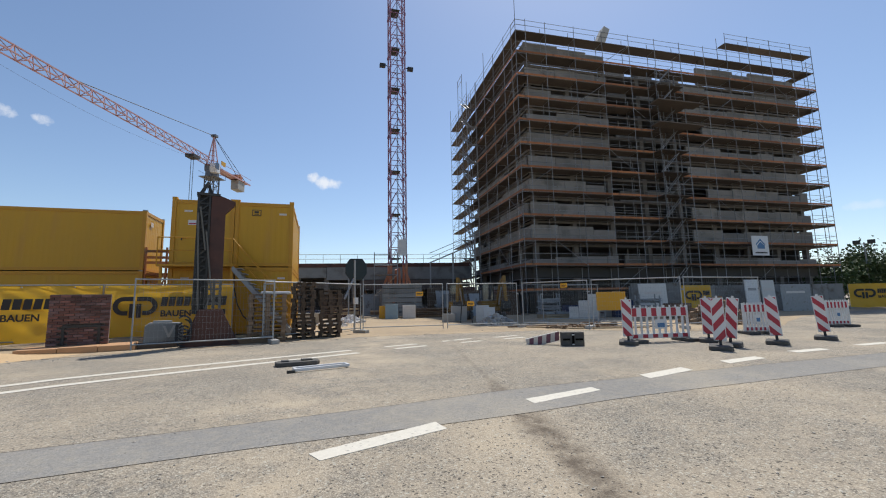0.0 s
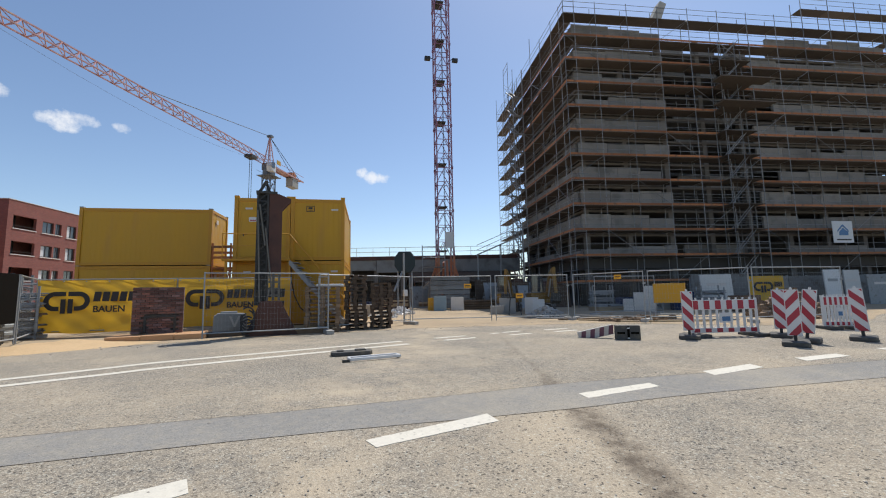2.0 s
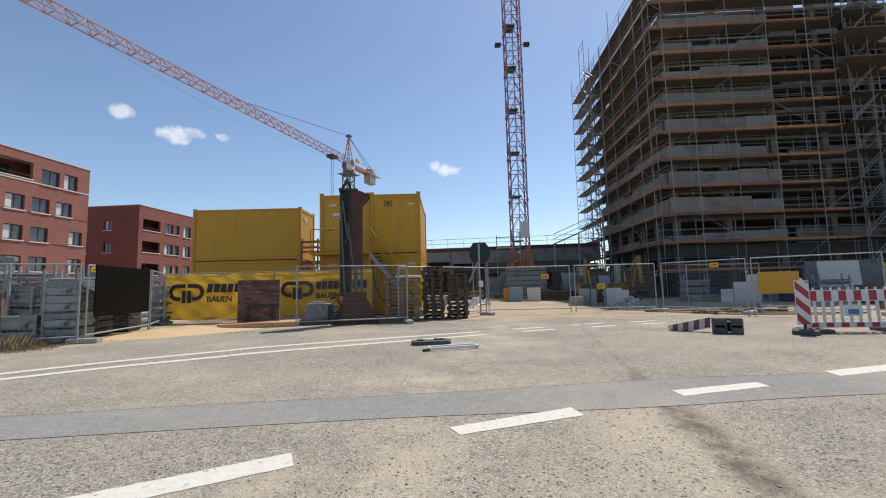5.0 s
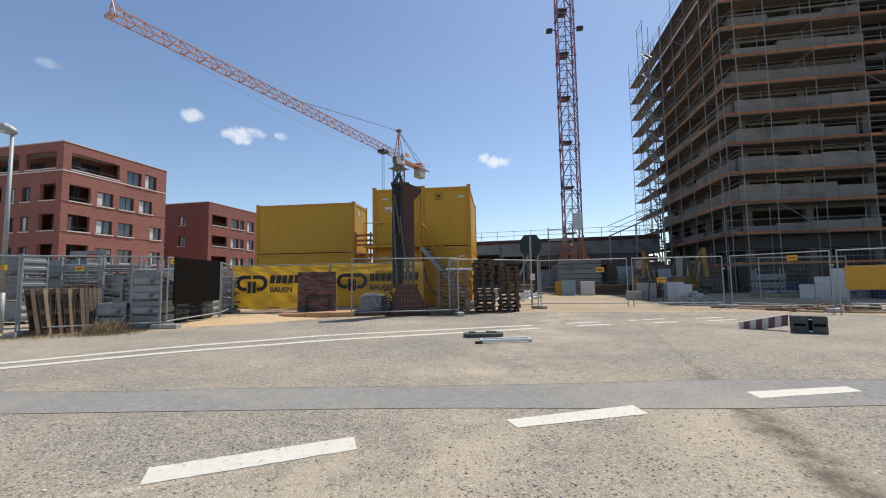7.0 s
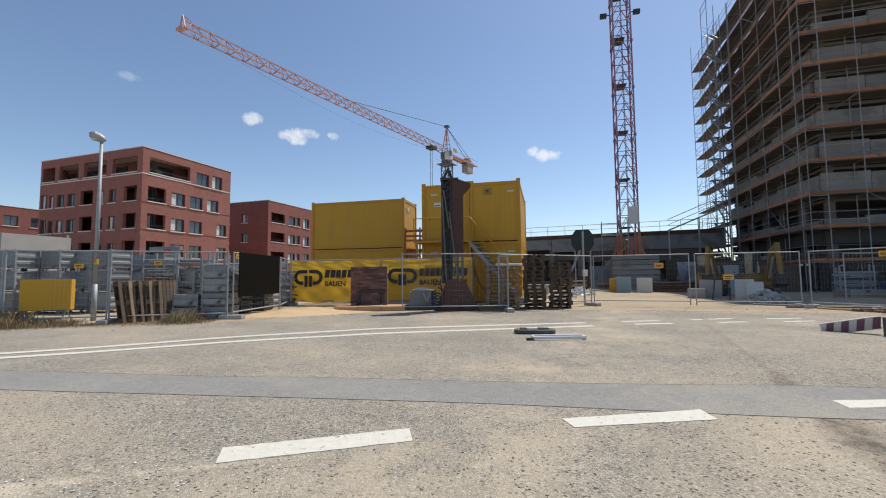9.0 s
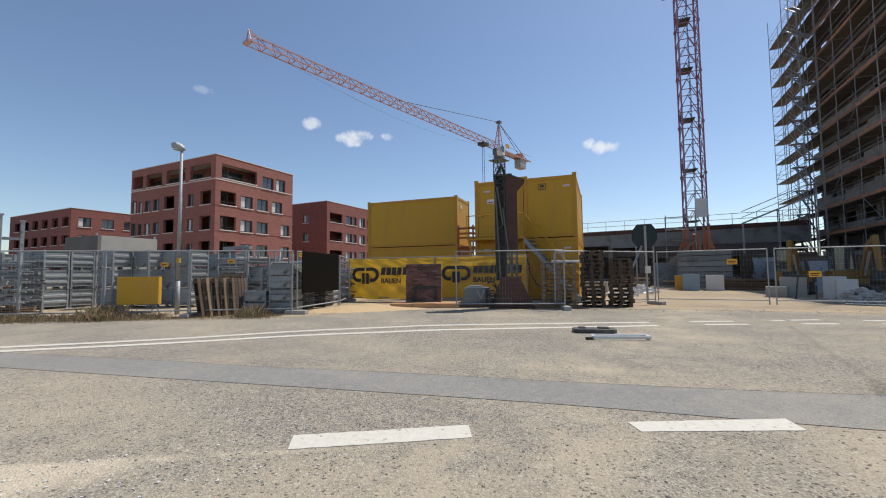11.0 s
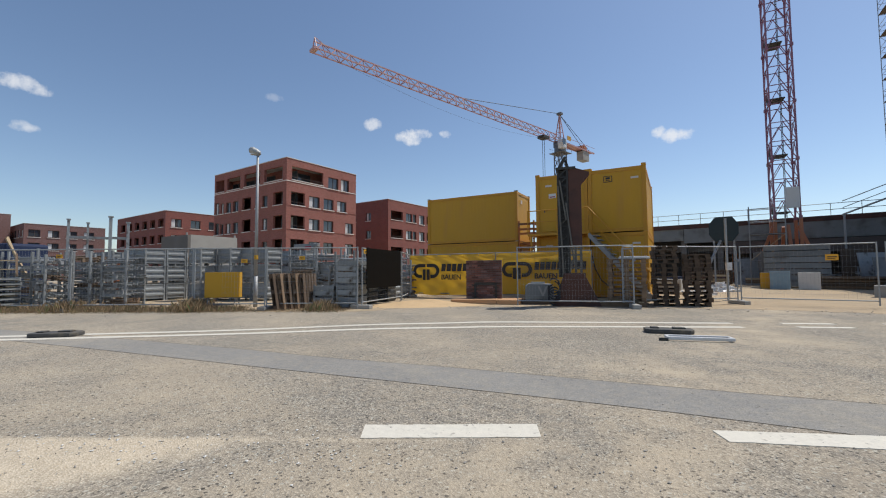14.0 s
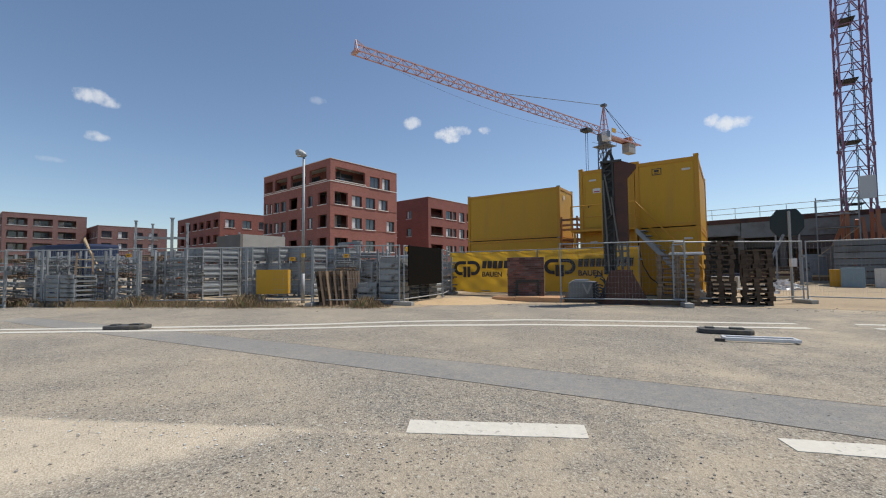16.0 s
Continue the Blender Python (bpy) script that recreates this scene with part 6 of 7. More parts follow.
for k in range(7):
    dk = thing("steel_deck", "grey steel scaffold deck in a low stack", "scaffold deck", x, y, -8 + rnd.uniform(-2, 2), k * 0.165, group="scaffold decks")
    part("plate", Build().box(-0.75, -0.32, 0.05, 0.75, 0.32, 0.1), YARD, dk)
    part("side_rail", Build().box(-0.75, -0.36, 0.02, 0.75, -0.32, 0.14), YARD, dk)
    part("side_rail", Build().box(-0.75, 0.32, 0.02, 0.75, 0.36, 0.14), YARD, dk)
    for sx2 in (-0.73, -0.05, 0.69):
        part("end_hook", Build().box(sx2, -0.4, 0.0, sx2 + 0.05, -0.36, 0.16), GALV, dk)


def tube_rack(x, y, turn, w, h, d, tiers, seed, lab, uprights=True):
    """A steel rack filled with bundled scaffold tubes, couplers and frames."""
    r = random.Random(seed)
    k_ = thing("tube_rack", lab, "rack", x, y, turn, group="scaffold racks")
    for cx in (0, w):
        for cy in (0, d):
            part("upright", Build().box(cx - 0.035, cy - 0.035, 0, cx + 0.035, cy + 0.035, h + r.uniform(0, 0.2)), YARD, k_)
    for j in range(tiers):
        z = 0.12 + j * (h - 0.15) / tiers
        part("crossbar", Build().box(-0.04, -0.03, z - 0.05, w + 0.04, 0.03, z), YARD, k_)
        part("crossbar", Build().box(-0.04, d - 0.03, z - 0.05, w + 0.04, d + 0.03, z), YARD, k_)
        b = Build()
        for q in range(9):
            yy = r.uniform(0.03, d - 0.03)
            zz = z + r.uniform(0.02, (h - 0.15) / tiers * 0.6)
            b.tube((-r.uniform(0.0, 0.25), yy, zz), (w + r.uniform(0.0, 0.25), yy + r.uniform(-0.05, 0.05), zz + r.uniform(-0.03, 0.03)), 0.024, 6)
        for q in range(6):
            xx, yy = r.uniform(0.05, w - 0.05), r.uniform(-0.05, d)
            b.box(xx, yy, z, xx + 0.09, yy + 0.09, z + r.uniform(0.08, 0.2))
        part("tube_load", b, (GALV_DULL, YARD, YARD, GALV, WOOD)[r.randrange(5)], k_, "bundled scaffold tubes and couplers")["kind"] = "stuff"
    return k_


for i, (azp, d, w, h, tiers) in enumerate(((135.9, 20.6, 0.8, 1.9, 6), (133.0, 21.0, 0.9, 2.0, 6), (130.6, 20.0, 1.0, 2.0, 6), (111.6, 20.5, 1.4, 2.2, 6), (108.6, 20.0, 1.3, 2.2, 6), (105.9, 18.5, 0.9, 2.0, 5), (141.8, 25.5, 1.2, 2.0, 6), (144.5, 22.5, 1.4, 1.9, 6), (103.0, 17.8, 1.0, 2.0, 6), (125.0, 25.0, 1.4, 2.2, 6), (121.0, 25.5, 1.5, 2.2, 6), (117.0, 24.5, 1.5, 2.2, 6), (113.0, 23.5, 1.5, 2.2, 6), (133.5, 25.0, 1.6, 2.2, 6), (137.5, 25.0, 1.6, 2.1, 6), (141.0, 26.5, 1.8, 2.1, 6), (101.0, 22.0, 1.6, 2.1, 6), (98.6, 20.0, 1.0, 1.7, 5))):
    x, y = out(azp, d)
    tube_rack(x, y, -20 + (i * 7) % 15, w, h, 0.8, tiers, 30 + i, "steel rack packed with grey scaffold tubes and couplers")
# tall steel frame and bracket
tf = thing("tall_frame", "tall galvanised steel frames standing among the racks", "frame", *out(131.0, 21.5), 41)
for xx, wd, hh_ in ((-0.9, 0.04, 3.3), (-0.33, 0.035, 3.2), (0.36, 0.055, 3.5), (0.93, 0.05, 3.3)):
    part("upright", Build().box(xx - wd, -0.05, 0, xx + wd, 0.05, hh_).box(xx - wd * 1.6, -0.07, hh_, xx + wd * 1.6, 0.07, hh_ + 0.05), YARD, tf)
part("crossbar", Build().box(-0.86, -0.04, 2.6, 0.31, 0.04, 2.7).box(0.42, -0.04, 2.62, 0.88, 0.04, 2.72), YARD, tf)
part("crossbar", Build().box(-0.86, 0.06, 1.2, 0.31, 0.1, 1.3).box(0.42, 0.06, 1.2, 0.88, 0.1, 1.3), YARD, tf)
# wooden ladder leaning at the end of the yard
wl_ = thing("wooden_ladder", "grey-brown wooden ladder leaning on the yard racks", "ladder", *out(137.6, 20.9), 46)
for xx in (-0.26, 0.26):
    part("rail", Build().bar((xx * 1.1, -0.35, 0.0), (xx * 0.85, 0.1, 1.95), 0.06), WOOD, wl_)
for k in range(6):
    f_ = (k + 0.6) / 6.4
    part("rung", Build().bar((-0.27 + 0.05 * f_, -0.35 + 0.45 * f_, 1.95 * f_), (0.27 - 0.05 * f_, -0.35 + 0.45 * f_, 1.95 * f_), 0.04), TIMBER, wl_)
x, y = out(138.2, 29.0)
single("covered_pile", Build().prism([(-3.0, -0.9), (-0.5, -1.1), (2.6, -0.8), (2.6, 0.7), (-2.8, 0.8)], 0.0, 2.6), BLUE_TARP, "pile under a dark blue tarpaulin", "covered pile", x, y, -20, bevel=0.12)
x, y = out(135.6, 26.0)
for k in range(3):
    o = single("timber_beam", Build().box(-0.025, -0.05, 0, 0.025, 0.05, 3.0), TIMBER, "pale timber beam leaning on the racks", "timber", x + 0.14 * k, y, 10, group="timber beams")
    o.matrix_basis = pose(x + 0.16 * k, y, 0, 12, -14 - 3 * k, 10)
# orange and rusty steel behind
x, y = out(129.3, 25.0)
orr = thing("orange_frame", "orange steel formwork frame among the racks", "frame", x, y, -20)
for zz in (0.3, 0.8, 1.4, 1.75):
    part("beam", Build().box(-0.8, -0.05, zz, 0.8, 0.05, zz + 0.1), CRANE_ORANGE, orr)
for xx in (-0.75, 0.0, 0.7):
    part("upright", Build().box(xx, -0.06, 0, xx + 0.08, 0.06, 1.9), CRANE_ORANGE, orr)
# concrete room module
cx, cy = out(122.9, 30.0)
cmn = thing("concrete_module", "pale grey precast concrete room module behind the racks", "concrete module", cx, cy, GRID)
# Shaded walls use darker concrete, the sunlit wall paler: light is in the colours.
part("wall", Build().box(-3.0, 0, 0, 0, 0.18, 3.6), CONCRETE_RAW, cmn)
part("wall", Build().box(-0.18, 0.18, 0, 0, 3.3, 3.62), CONCRETE, cmn)
part("wall", Build().box(-3.0, 3.12, 0, -0.18, 3.3, 3.6).box(-3.0, 0.18, 0, -2.82, 3.12, 3.6), CONCRETE_RAW, cmn)
part("lifting_loop", Build().box(-0.2, -0.02, 3.6, -0.1, 0.06, 3.75).box(-0.1, 3.1, 3.62, -0.02, 3.2, 3.78), GALV_DULL, cmn)
# small red knuckle crane arm over the racks
kc = thing("loader_arm", "small grey and red loader arm rising over the racks", "loader", *out(108.6, 26.0), -28)
part("post", Build().box(-0.12, -0.12, 0, 0.12, 0.12, 3.0), GALV_DULL, kc)
part("arm", Build().box(-1.6, -0.1, 2.75, 0.4, 0.1, 2.95), GALV_DULL, kc, bevel=0.02)
part("red_joint", Build().box(-0.6, -0.14, 2.6, -0.1, 0.14, 2.8), RED_FILM, kc)

# ---- site behind the gate ----
x, y = out(50.8, 36.0)
cs = thing("slab_stack", "stack of pale grey precast concrete slabs on timbers", "slab stack", x, y, -39)
for k in range(7):
    # The slabs' darker grey carries the shade on their near side.
    part("slab", Build().box(-1.65 + 0.02 * (k % 2), -1.0, 0.1 + k * 0.39, 1.65, 1.0, 0.44 + k * 0.39), SLAB_GREY, cs, bevel=0.01)
    if k:
        part("spacer", Build().box(-1.2, -0.9, 0.06 + k * 0.39, -1.1, 0.9, 0.1 + k * 0.39).box(1.1, -0.9, 0.06 + k * 0.39, 1.2, 0.9, 0.1 + k * 0.39), TIMBER, cs)
    else:
        part("spacer", Build().box(-1.2, -0.9, 0.0, -1.1, 0.9, 0.1).box(1.1, -0.9, 0.0, 1.2, 0.9, 0.1), TIMBER, cs)
for (azp, d, w, dd, h, m_, lab, tn) in ((49.85, 33.0, 1.0, 0.9, 1.03, CONCRETE_PALE, "pale block of aerated concrete on the site", -40), (39.8, 26.0, 0.8, 0.8, 0.97, CONCRETE_PALE, "pale block of aerated concrete on the site", -50), (43.0, 26.4, 1.0, 0.7, 0.96, CONCRETE, "grey concrete block on the site", -46), (44.4, 25.6, 0.8, 0.7, 0.5, CONCRETE, "low grey concrete block on the site", -46),
                                        (53.4, 33.2, 0.55, 0.5, 1.0, YELLOW, "yellow toolbox on the site", -40), (52.2, 32.6, 0.95, 0.8, 1.1, PACK_BLUE, "blue and white wrapped pack on a pallet", -40), (38.9, 25.8, 0.7, 0.6, 0.85, WHITE_PL, "white wrapped pack with blue print", -50), (62.9, 27.0, 1.4, 0.8, 0.7, CONCRETE, "grey concrete block by the hall", -35)):
    x, y = out(azp, d)
    single("building_block", Build().box(-w / 2, -dd / 2, 0, w / 2, dd / 2, h), m_, lab, "block", x, y, tn, group="blocks on the site", bevel=0.02)
# stepped stack of pale blocks
x, y = out(26.0, 28.0)
for i in range(3):
    for k in range(4 - i if i else 4):
        single("pale_block", Build().box(0, 0, 0, 0.58, 0.5, 0.38), CONCRETE_PALE, "pale aerated concrete block in a stepped stack", "block", x - 0.6 * math.cos(radians(-62)) * i, y - 0.6 * math.sin(radians(-62)) * i, -62, k * 0.385, group="stepped block stack", bevel=0.012)
# wood pile and rubble
x, y = out(46.3, 34.0)
for k in range(12):
    single("plank", Build().box(-1.7, -0.12, 0, 1.7, 0.12, 0.06), WOOD if k % 3 else WOOD_DK, "weathered plank in a low pile", "plank", x + rnd.uniform(-0.2, 0.2), y + rnd.uniform(-0.3, 0.3), -42 + rnd.uniform(-5, 5), 0.065 * k, group="plank pile")


def rubble(name, label, category, x, y, rx, ry, h, n, material, seed, size=(0.08, 0.3)):
    r = random.Random(seed)
    b = Build()
    for _ in range(n):
        a, q = r.uniform(0, math.tau), math.sqrt(r.random())
        px, py = rx * q * math.cos(a), ry * q * math.sin(a)
        s = r.uniform(*size)
        z = max(0.0, h * (1 - q) + r.uniform(-0.1, 0.05))
        c = Vector((px, py, z))
        pts_ = []
        for sx3 in (-1, 1):
            for sy3 in (-1, 1):
                for sz3 in (-1, 1):
                    pts_.append(c + Vector((sx3 * s * r.uniform(0.4, 1), sy3 * s * r.uniform(0.3, 0.9), max(-z, sz3 * s * r.uniform(0.25, 0.7)))))
        b.add(pts_, [(0, 1, 3, 2), (4, 6, 7, 5), (0, 4, 5, 1), (2, 3, 7, 6), (0, 2, 6, 4), (1, 5, 7, 3)])
    return single(name, b, material, label, category, x, y, kind="stuff")


rubble("rubble_heap", "heap of pale rubble and torn bags behind the gate", "rubble", *out(38.0, 22.5), 1.25, 0.7, 0.5, 260, CONCRETE, 3, (0.05, 0.19))
rubble("debris_heap", "white bags and debris lying beyond the fence", "rubble", *out(57.6, 28.0), 0.9, 0.8, 0.45, 90, WHITE_PL, 4, (0.06, 0.25))
rubble("debris_heap", "pale debris lying beyond the pallets", "rubble", *out(60.0, 24.0), 0.9, 0.8, 0.25, 60, CONCRETE_PALE, 6, (0.05, 0.18))
rubble("earth_heap", "heap of brown earth behind the traffic barriers", "earth", *out(12.2, 24.0), 1.9, 1.5, 1.15, 500, mat("earth", (0.2, 0.135, 0.085), 0.95, var=0.3, scale=6, bump=0.4), 8, (0.08, 0.28))
rubble("site_debris", "scattered boards and pipes on the sandy ground", "debris", *out(27.0, 20.5), 2.5, 1.2, 0.06, 60, WOOD, 9, (0.04, 0.2))
for i in range(7):
    x, y = out(20 + i * 2.6, 19.5 + rnd.uniform(-1, 1.5))
    o = single("site_pipe", Build().tube((-1.3, 0, 0.04), (1.3, 0, 0.04), 0.035, 8), (GALV_DULL, TIMBER, WOOD)[i % 3], "pipe lying on the sandy ground", "pipe", x, y, rnd.uniform(-90, -20), group="pipes on the ground")
# formwork, props and packs lying before the hall and under the scaffold
clut = random.Random(77)
for i in range(26):
    azp = (43.5 + i * 1.25) if i < 17 else (16 + (i - 17) * 2.0)
    d = clut.uniform(37.5, 42.0) if i < 17 else clut.uniform(28.5, 32.5)
    x, y = out(azp, d)
    kind = i % 4 if i < 17 else (0, 2, 3)[i % 3]
    if kind == 0:
        fw = thing("formwork_stack", "stack of worn formwork panels lying on the site", "formwork", x, y, clut.uniform(-60, -20), group="formwork stacks")
        for k in range(clut.randrange(3, 8)):
            part("panel", Build().box(-1.2, -0.6, k * 0.14, 1.2, 0.6, k * 0.14 + 0.12), clut.choice((WOOD, RUST, YARD, TIMBER)), fw)
    elif kind == 1:
        lp = thing("leaning_panel", "dark formwork panel leaning on props", "formwork", x, y, clut.uniform(-50, -25), group="leaning formwork")
        part("sheet", Build().add([(-1.0, -0.5, 0), (1.0, -0.5, 0), (1.0, 0.1, 2.1), (-1.0, 0.1, 2.1), (-1.0, -0.42, 0), (1.0, -0.42, 0), (1.0, 0.18, 2.1), (-1.0, 0.18, 2.1)], [(0, 1, 2, 3), (7, 6, 5, 4), (0, 4, 5, 1), (1, 5, 6, 2), (2, 6, 7, 3), (3, 7, 4, 0)]), clut.choice((WOOD_DK, RUST, YARD)), lp)
        part("strut", Build().tube((-0.6, 0.9, 0), (-0.6, 0.1, 1.8), 0.03).tube((0.6, 0.9, 0), (0.6, 0.1, 1.8), 0.03), CRANE_ORANGE, lp)
    elif kind == 2:
        tube_rack(x, y, clut.uniform(-60, -20), 1.3, clut.uniform(0.9, 1.6), 0.8, 3, 200 + i, "low steel rack of props and tubes on the site")
    else:
        single("wrapped_pack", Build().box(-0.6, -0.5, 0, 0.6, 0.5, clut.uniform(0.6, 1.2)), clut.choice((CONCRETE, CONCRETE_RAW, WOOD_DK, BLUE_TARP)), "wrapped pack of building material on the site", "pack", x, y, clut.uniform(-60, -20), group="wrapped packs", bevel=0.04)
# formwork leaning at the foot of the tower's short side
for i in range(9):
    x, y = out(36.6 + i * 1.15, 36.5 + 1.5 * (i % 3))
    lp = thing("leaning_panel", "dark formwork panel leaning on props at the tower foot", "formwork", x, y, -40 + 7 * (i % 4), group="leaning formwork")
    hp2 = 1.9 + 0.35 * (i % 3)
    part("sheet", Build().add([(-1.1, -0.5, 0), (1.1, -0.5, 0), (1.1, 0.1, hp2), (-1.1, 0.1, hp2), (-1.1, -0.42, 0), (1.1, -0.42, 0), (1.1, 0.18, hp2), (-1.1, 0.18, hp2)], [(0, 1, 2, 3), (7, 6, 5, 4), (0, 4, 5, 1), (1, 5, 6, 2), (2, 6, 7, 3), (3, 7, 4, 0)]), (WOOD_DK, RUST, SLAB_GREY, YARD)[i % 4], lp)
    part("strut", Build().tube((-0.6, 0.9, 0), (-0.6, 0.1, hp2 - 0.3), 0.03), CRANE_ORANGE, lp)
    part("strut", Build().tube((0.6, 0.9, 0), (0.6, 0.1, hp2 - 0.3), 0.03), CRANE_ORANGE, lp)
# trestle
tr = thing("trestle", "dark steel trestle behind the gate", "trestle", *out(42.0, 24.5), -48)
for xx in (-0.35, 0.35):
    for yy in (-0.3, 0.3):
        part("leg", Build().bar((xx, yy, 0), (xx * 0.7, 0, 1.0), 0.06), DARK_STEEL, tr)
part("top_bar", Build().bar((-0.45, 0, 1.0), (0.45, 0, 1.0), 0.09), DARK_STEEL, tr)
# dark octagonal hopper
hp = thing("concrete_hopper", "dark green octagonal hopper on steel legs by the hall", "hopper", *out(57.0, 36.0), -33)
oc = [(-0.88, 4.45), (-0.5, 4.98), (0.5, 4.98), (0.88, 4.45), (0.88, 3.75), (0.5, 3.2), (-0.5, 3.2), (-0.88, 3.75)]
part("shell", Build().plate(oc, -0.6, 0.6), GREEN_DK, hp, bevel=0.03)
for xx in (-0.6, 0.6):
    for yy in (-0.5, 0.5):
        part("leg", Build().box(xx - 0.05, yy - 0.05, 0, xx + 0.05, yy + 0.05, 3.3), GALV_DULL, hp)
part("chute", Build().bar((-0.2, -0.65, 3.3), (-0.9, -1.2, 1.6), 0.12), GALV_DULL, hp)
# small scaffold tower at the mast
sp = thing("access_tower", "small tube scaffold tower beside the hall", "scaffold", *out(54.6, 40.0), -37)
for xx in (0, 2.2):
    for yy in (0, 0.9):
        part("standard", Build().tube((xx, yy, 0), (xx, yy, 6.1), 0.03), GALV_DULL, sp)
for zz in (1.9, 3.9, 4.9, 5.9):
    part("ledger", Build().tube((0, 0, zz), (2.2, 0, zz), 0.025).tube((0, 0.9, zz), (2.2, 0.9, zz), 0.025), GALV_DULL, sp)
part("brace", Build().tube((0, 0, 1.9), (2.2, 0, 3.9), 0.022), TIMBER, sp)
part("deck", Build().box(0, 0, 3.9, 2.2, 0.9, 3.96), PLANK, sp)


def excavator(x, y, turn, s=1.0, lab="yellow mini excavator parked before the tower"):
    ex = thing("excavator", lab, "excavator", x, y, turn, group="excavators")
    for yy in (-0.75, 0.45):
        part("track", Build().plate([(-1.0, 0.12), (-0.85, 0.0), (0.85, 0.0), (1.0, 0.12), (1.0, 0.4), (0.85, 0.5), (-0.85, 0.5), (-1.0, 0.4)], yy, yy + 0.3), RUBBER, ex, "black rubber track", bevel=0.02)
    part("body", Build().box(-1.0, -0.75, 0.6, 0.5, 0.75, 1.25), DIGGER, ex, bevel=0.06)
    cab = part("cab", Build().box(-0.5, -0.7, 1.25, -0.44, -0.64, 2.4).box(0.4, -0.7, 1.25, 0.46, -0.64, 2.4).box(-0.5, 0.04, 1.25, -0.44, 0.1, 2.4).box(0.4, 0.04, 1.25, 0.46, 0.1, 2.4).box(-0.52, -0.72, 2.4, 0.5, 0.12, 2.48), DARK_STEEL, ex, "dark cab frame")
    part("cab_glass", Build().box(-0.44, -0.68, 1.3, 0.4, -0.66, 2.38).box(0.42, -0.64, 1.3, 0.44, 0.04, 2.38), GLASS, cab)
    part("boom", Build().plate([(0.5, 0.9), (0.7, 0.85), (1.5, 2.1), (2.3, 2.5), (2.35, 2.75), (1.4, 2.45), (0.45, 1.2)], 0.2, 0.42), DIGGER, ex, "yellow angled boom", bevel=0.02)
    part("dipper", Build().plate([(2.1, 2.75), (2.45, 2.8), (2.75, 1.2), (2.6, 1.15)], 0.22, 0.4), DIGGER, ex, "yellow dipper arm", bevel=0.02)
    part("bucket", Build().plate([(2.55, 1.25), (2.8, 1.2), (2.85, 0.75), (2.4, 0.55), (2.2, 0.75)], 0.05, 0.57), DARK_STEEL, ex, "dark digging bucket")
    part("ram", Build().tube((0.8, 0.31, 1.0), (1.6, 0.31, 2.1), 0.05), GALV, ex)
    return ex


x, y = out(38.6, 28.5)
excavator(x, y, 232)
x, y = out(42.8, 29.5)
excavator(x, y, 212, lab="yellow mini excavator half hidden behind blocks")

# ---- hoarding and panels before the tower ----
H0, H1 = out(21.0, 37.0), out(1.4, 49.5)
hl, hh = span(H0, H1), heading(H0, H1)
hoard = thing("hoarding", "grey panel hoarding along the site before the tower", "hoarding", H0[0], H0[1], hh)
n = 13
for i in range(n):
    tilt = rnd.uniform(-0.02, 0.02)
    part("panel", Build().box(i * hl / n + 0.02, -0.03 + tilt, 0.05, (i + 1) * hl / n - 0.02, 0.03 + tilt, 2.15 + (0.25 if i in (0, 2) else 0)), HOARD, hoard, "grey hoarding panel")
    part("post", Build().box(i * hl / n - 0.05, 0.04, 0, i * hl / n + 0.05, 0.14, 2.2), GALV_DULL, hoard)
for (azp, d, w, h, m_, lab, lean) in ((18.4, 33.5, 2.1, 2.25, CONCRETE_PALE, "pale printed panel leaning before the hoarding", 4), (8.6, 40.5, 1.15, 2.5, WHITE_PL, "white printed panel standing upright", 3), (7.2, 41.5, 1.1, 2.45, CONCRETE_PALE, "pale printed panel standing upright", 3), (5.0, 43.0, 2.6, 2.1, GALV_DULL, "grey steel panel standing upright", 2), (22.8, 31.0, 1.6, 0.9, CONCRETE, "low grey wall element", 0)):
    x, y = out(azp, d)
    pp = thing("wall_panel_stack", lab, "panel", x, y, hh)
    pp.matrix_basis = pose(x, y, 0, -lean, 0, hh)
    part("sheet", Build().box(-w / 2, -0.05, 0, w / 2, 0.05, h), m_, pp, bevel=0.01)
    part("text_bar", Build().box(-w * 0.32, -0.056, h * 0.66, w * 0.3, -0.051, h * 0.74), SILL if m_ is not WHITE_PL else GALV_DULL, pp)
banner(out(15.6, 35.5), out(12.5, 37.0), 0.3, 2.1, "yellow banner with black emblem before the tower", 9)
for k, (a0, a1) in enumerate(((1.1, -2.2), (-2.3, -5.4))):
    p, q = out(a0, 50.0 + k * 1.5), out(a1, 51.5 + k * 1.5)
    banner(p, q, 0.1, 2.1, "yellow banner with black emblem along the far road", 12 + k)
    fence_panel(p, q)

# ---- traffic safety things ----


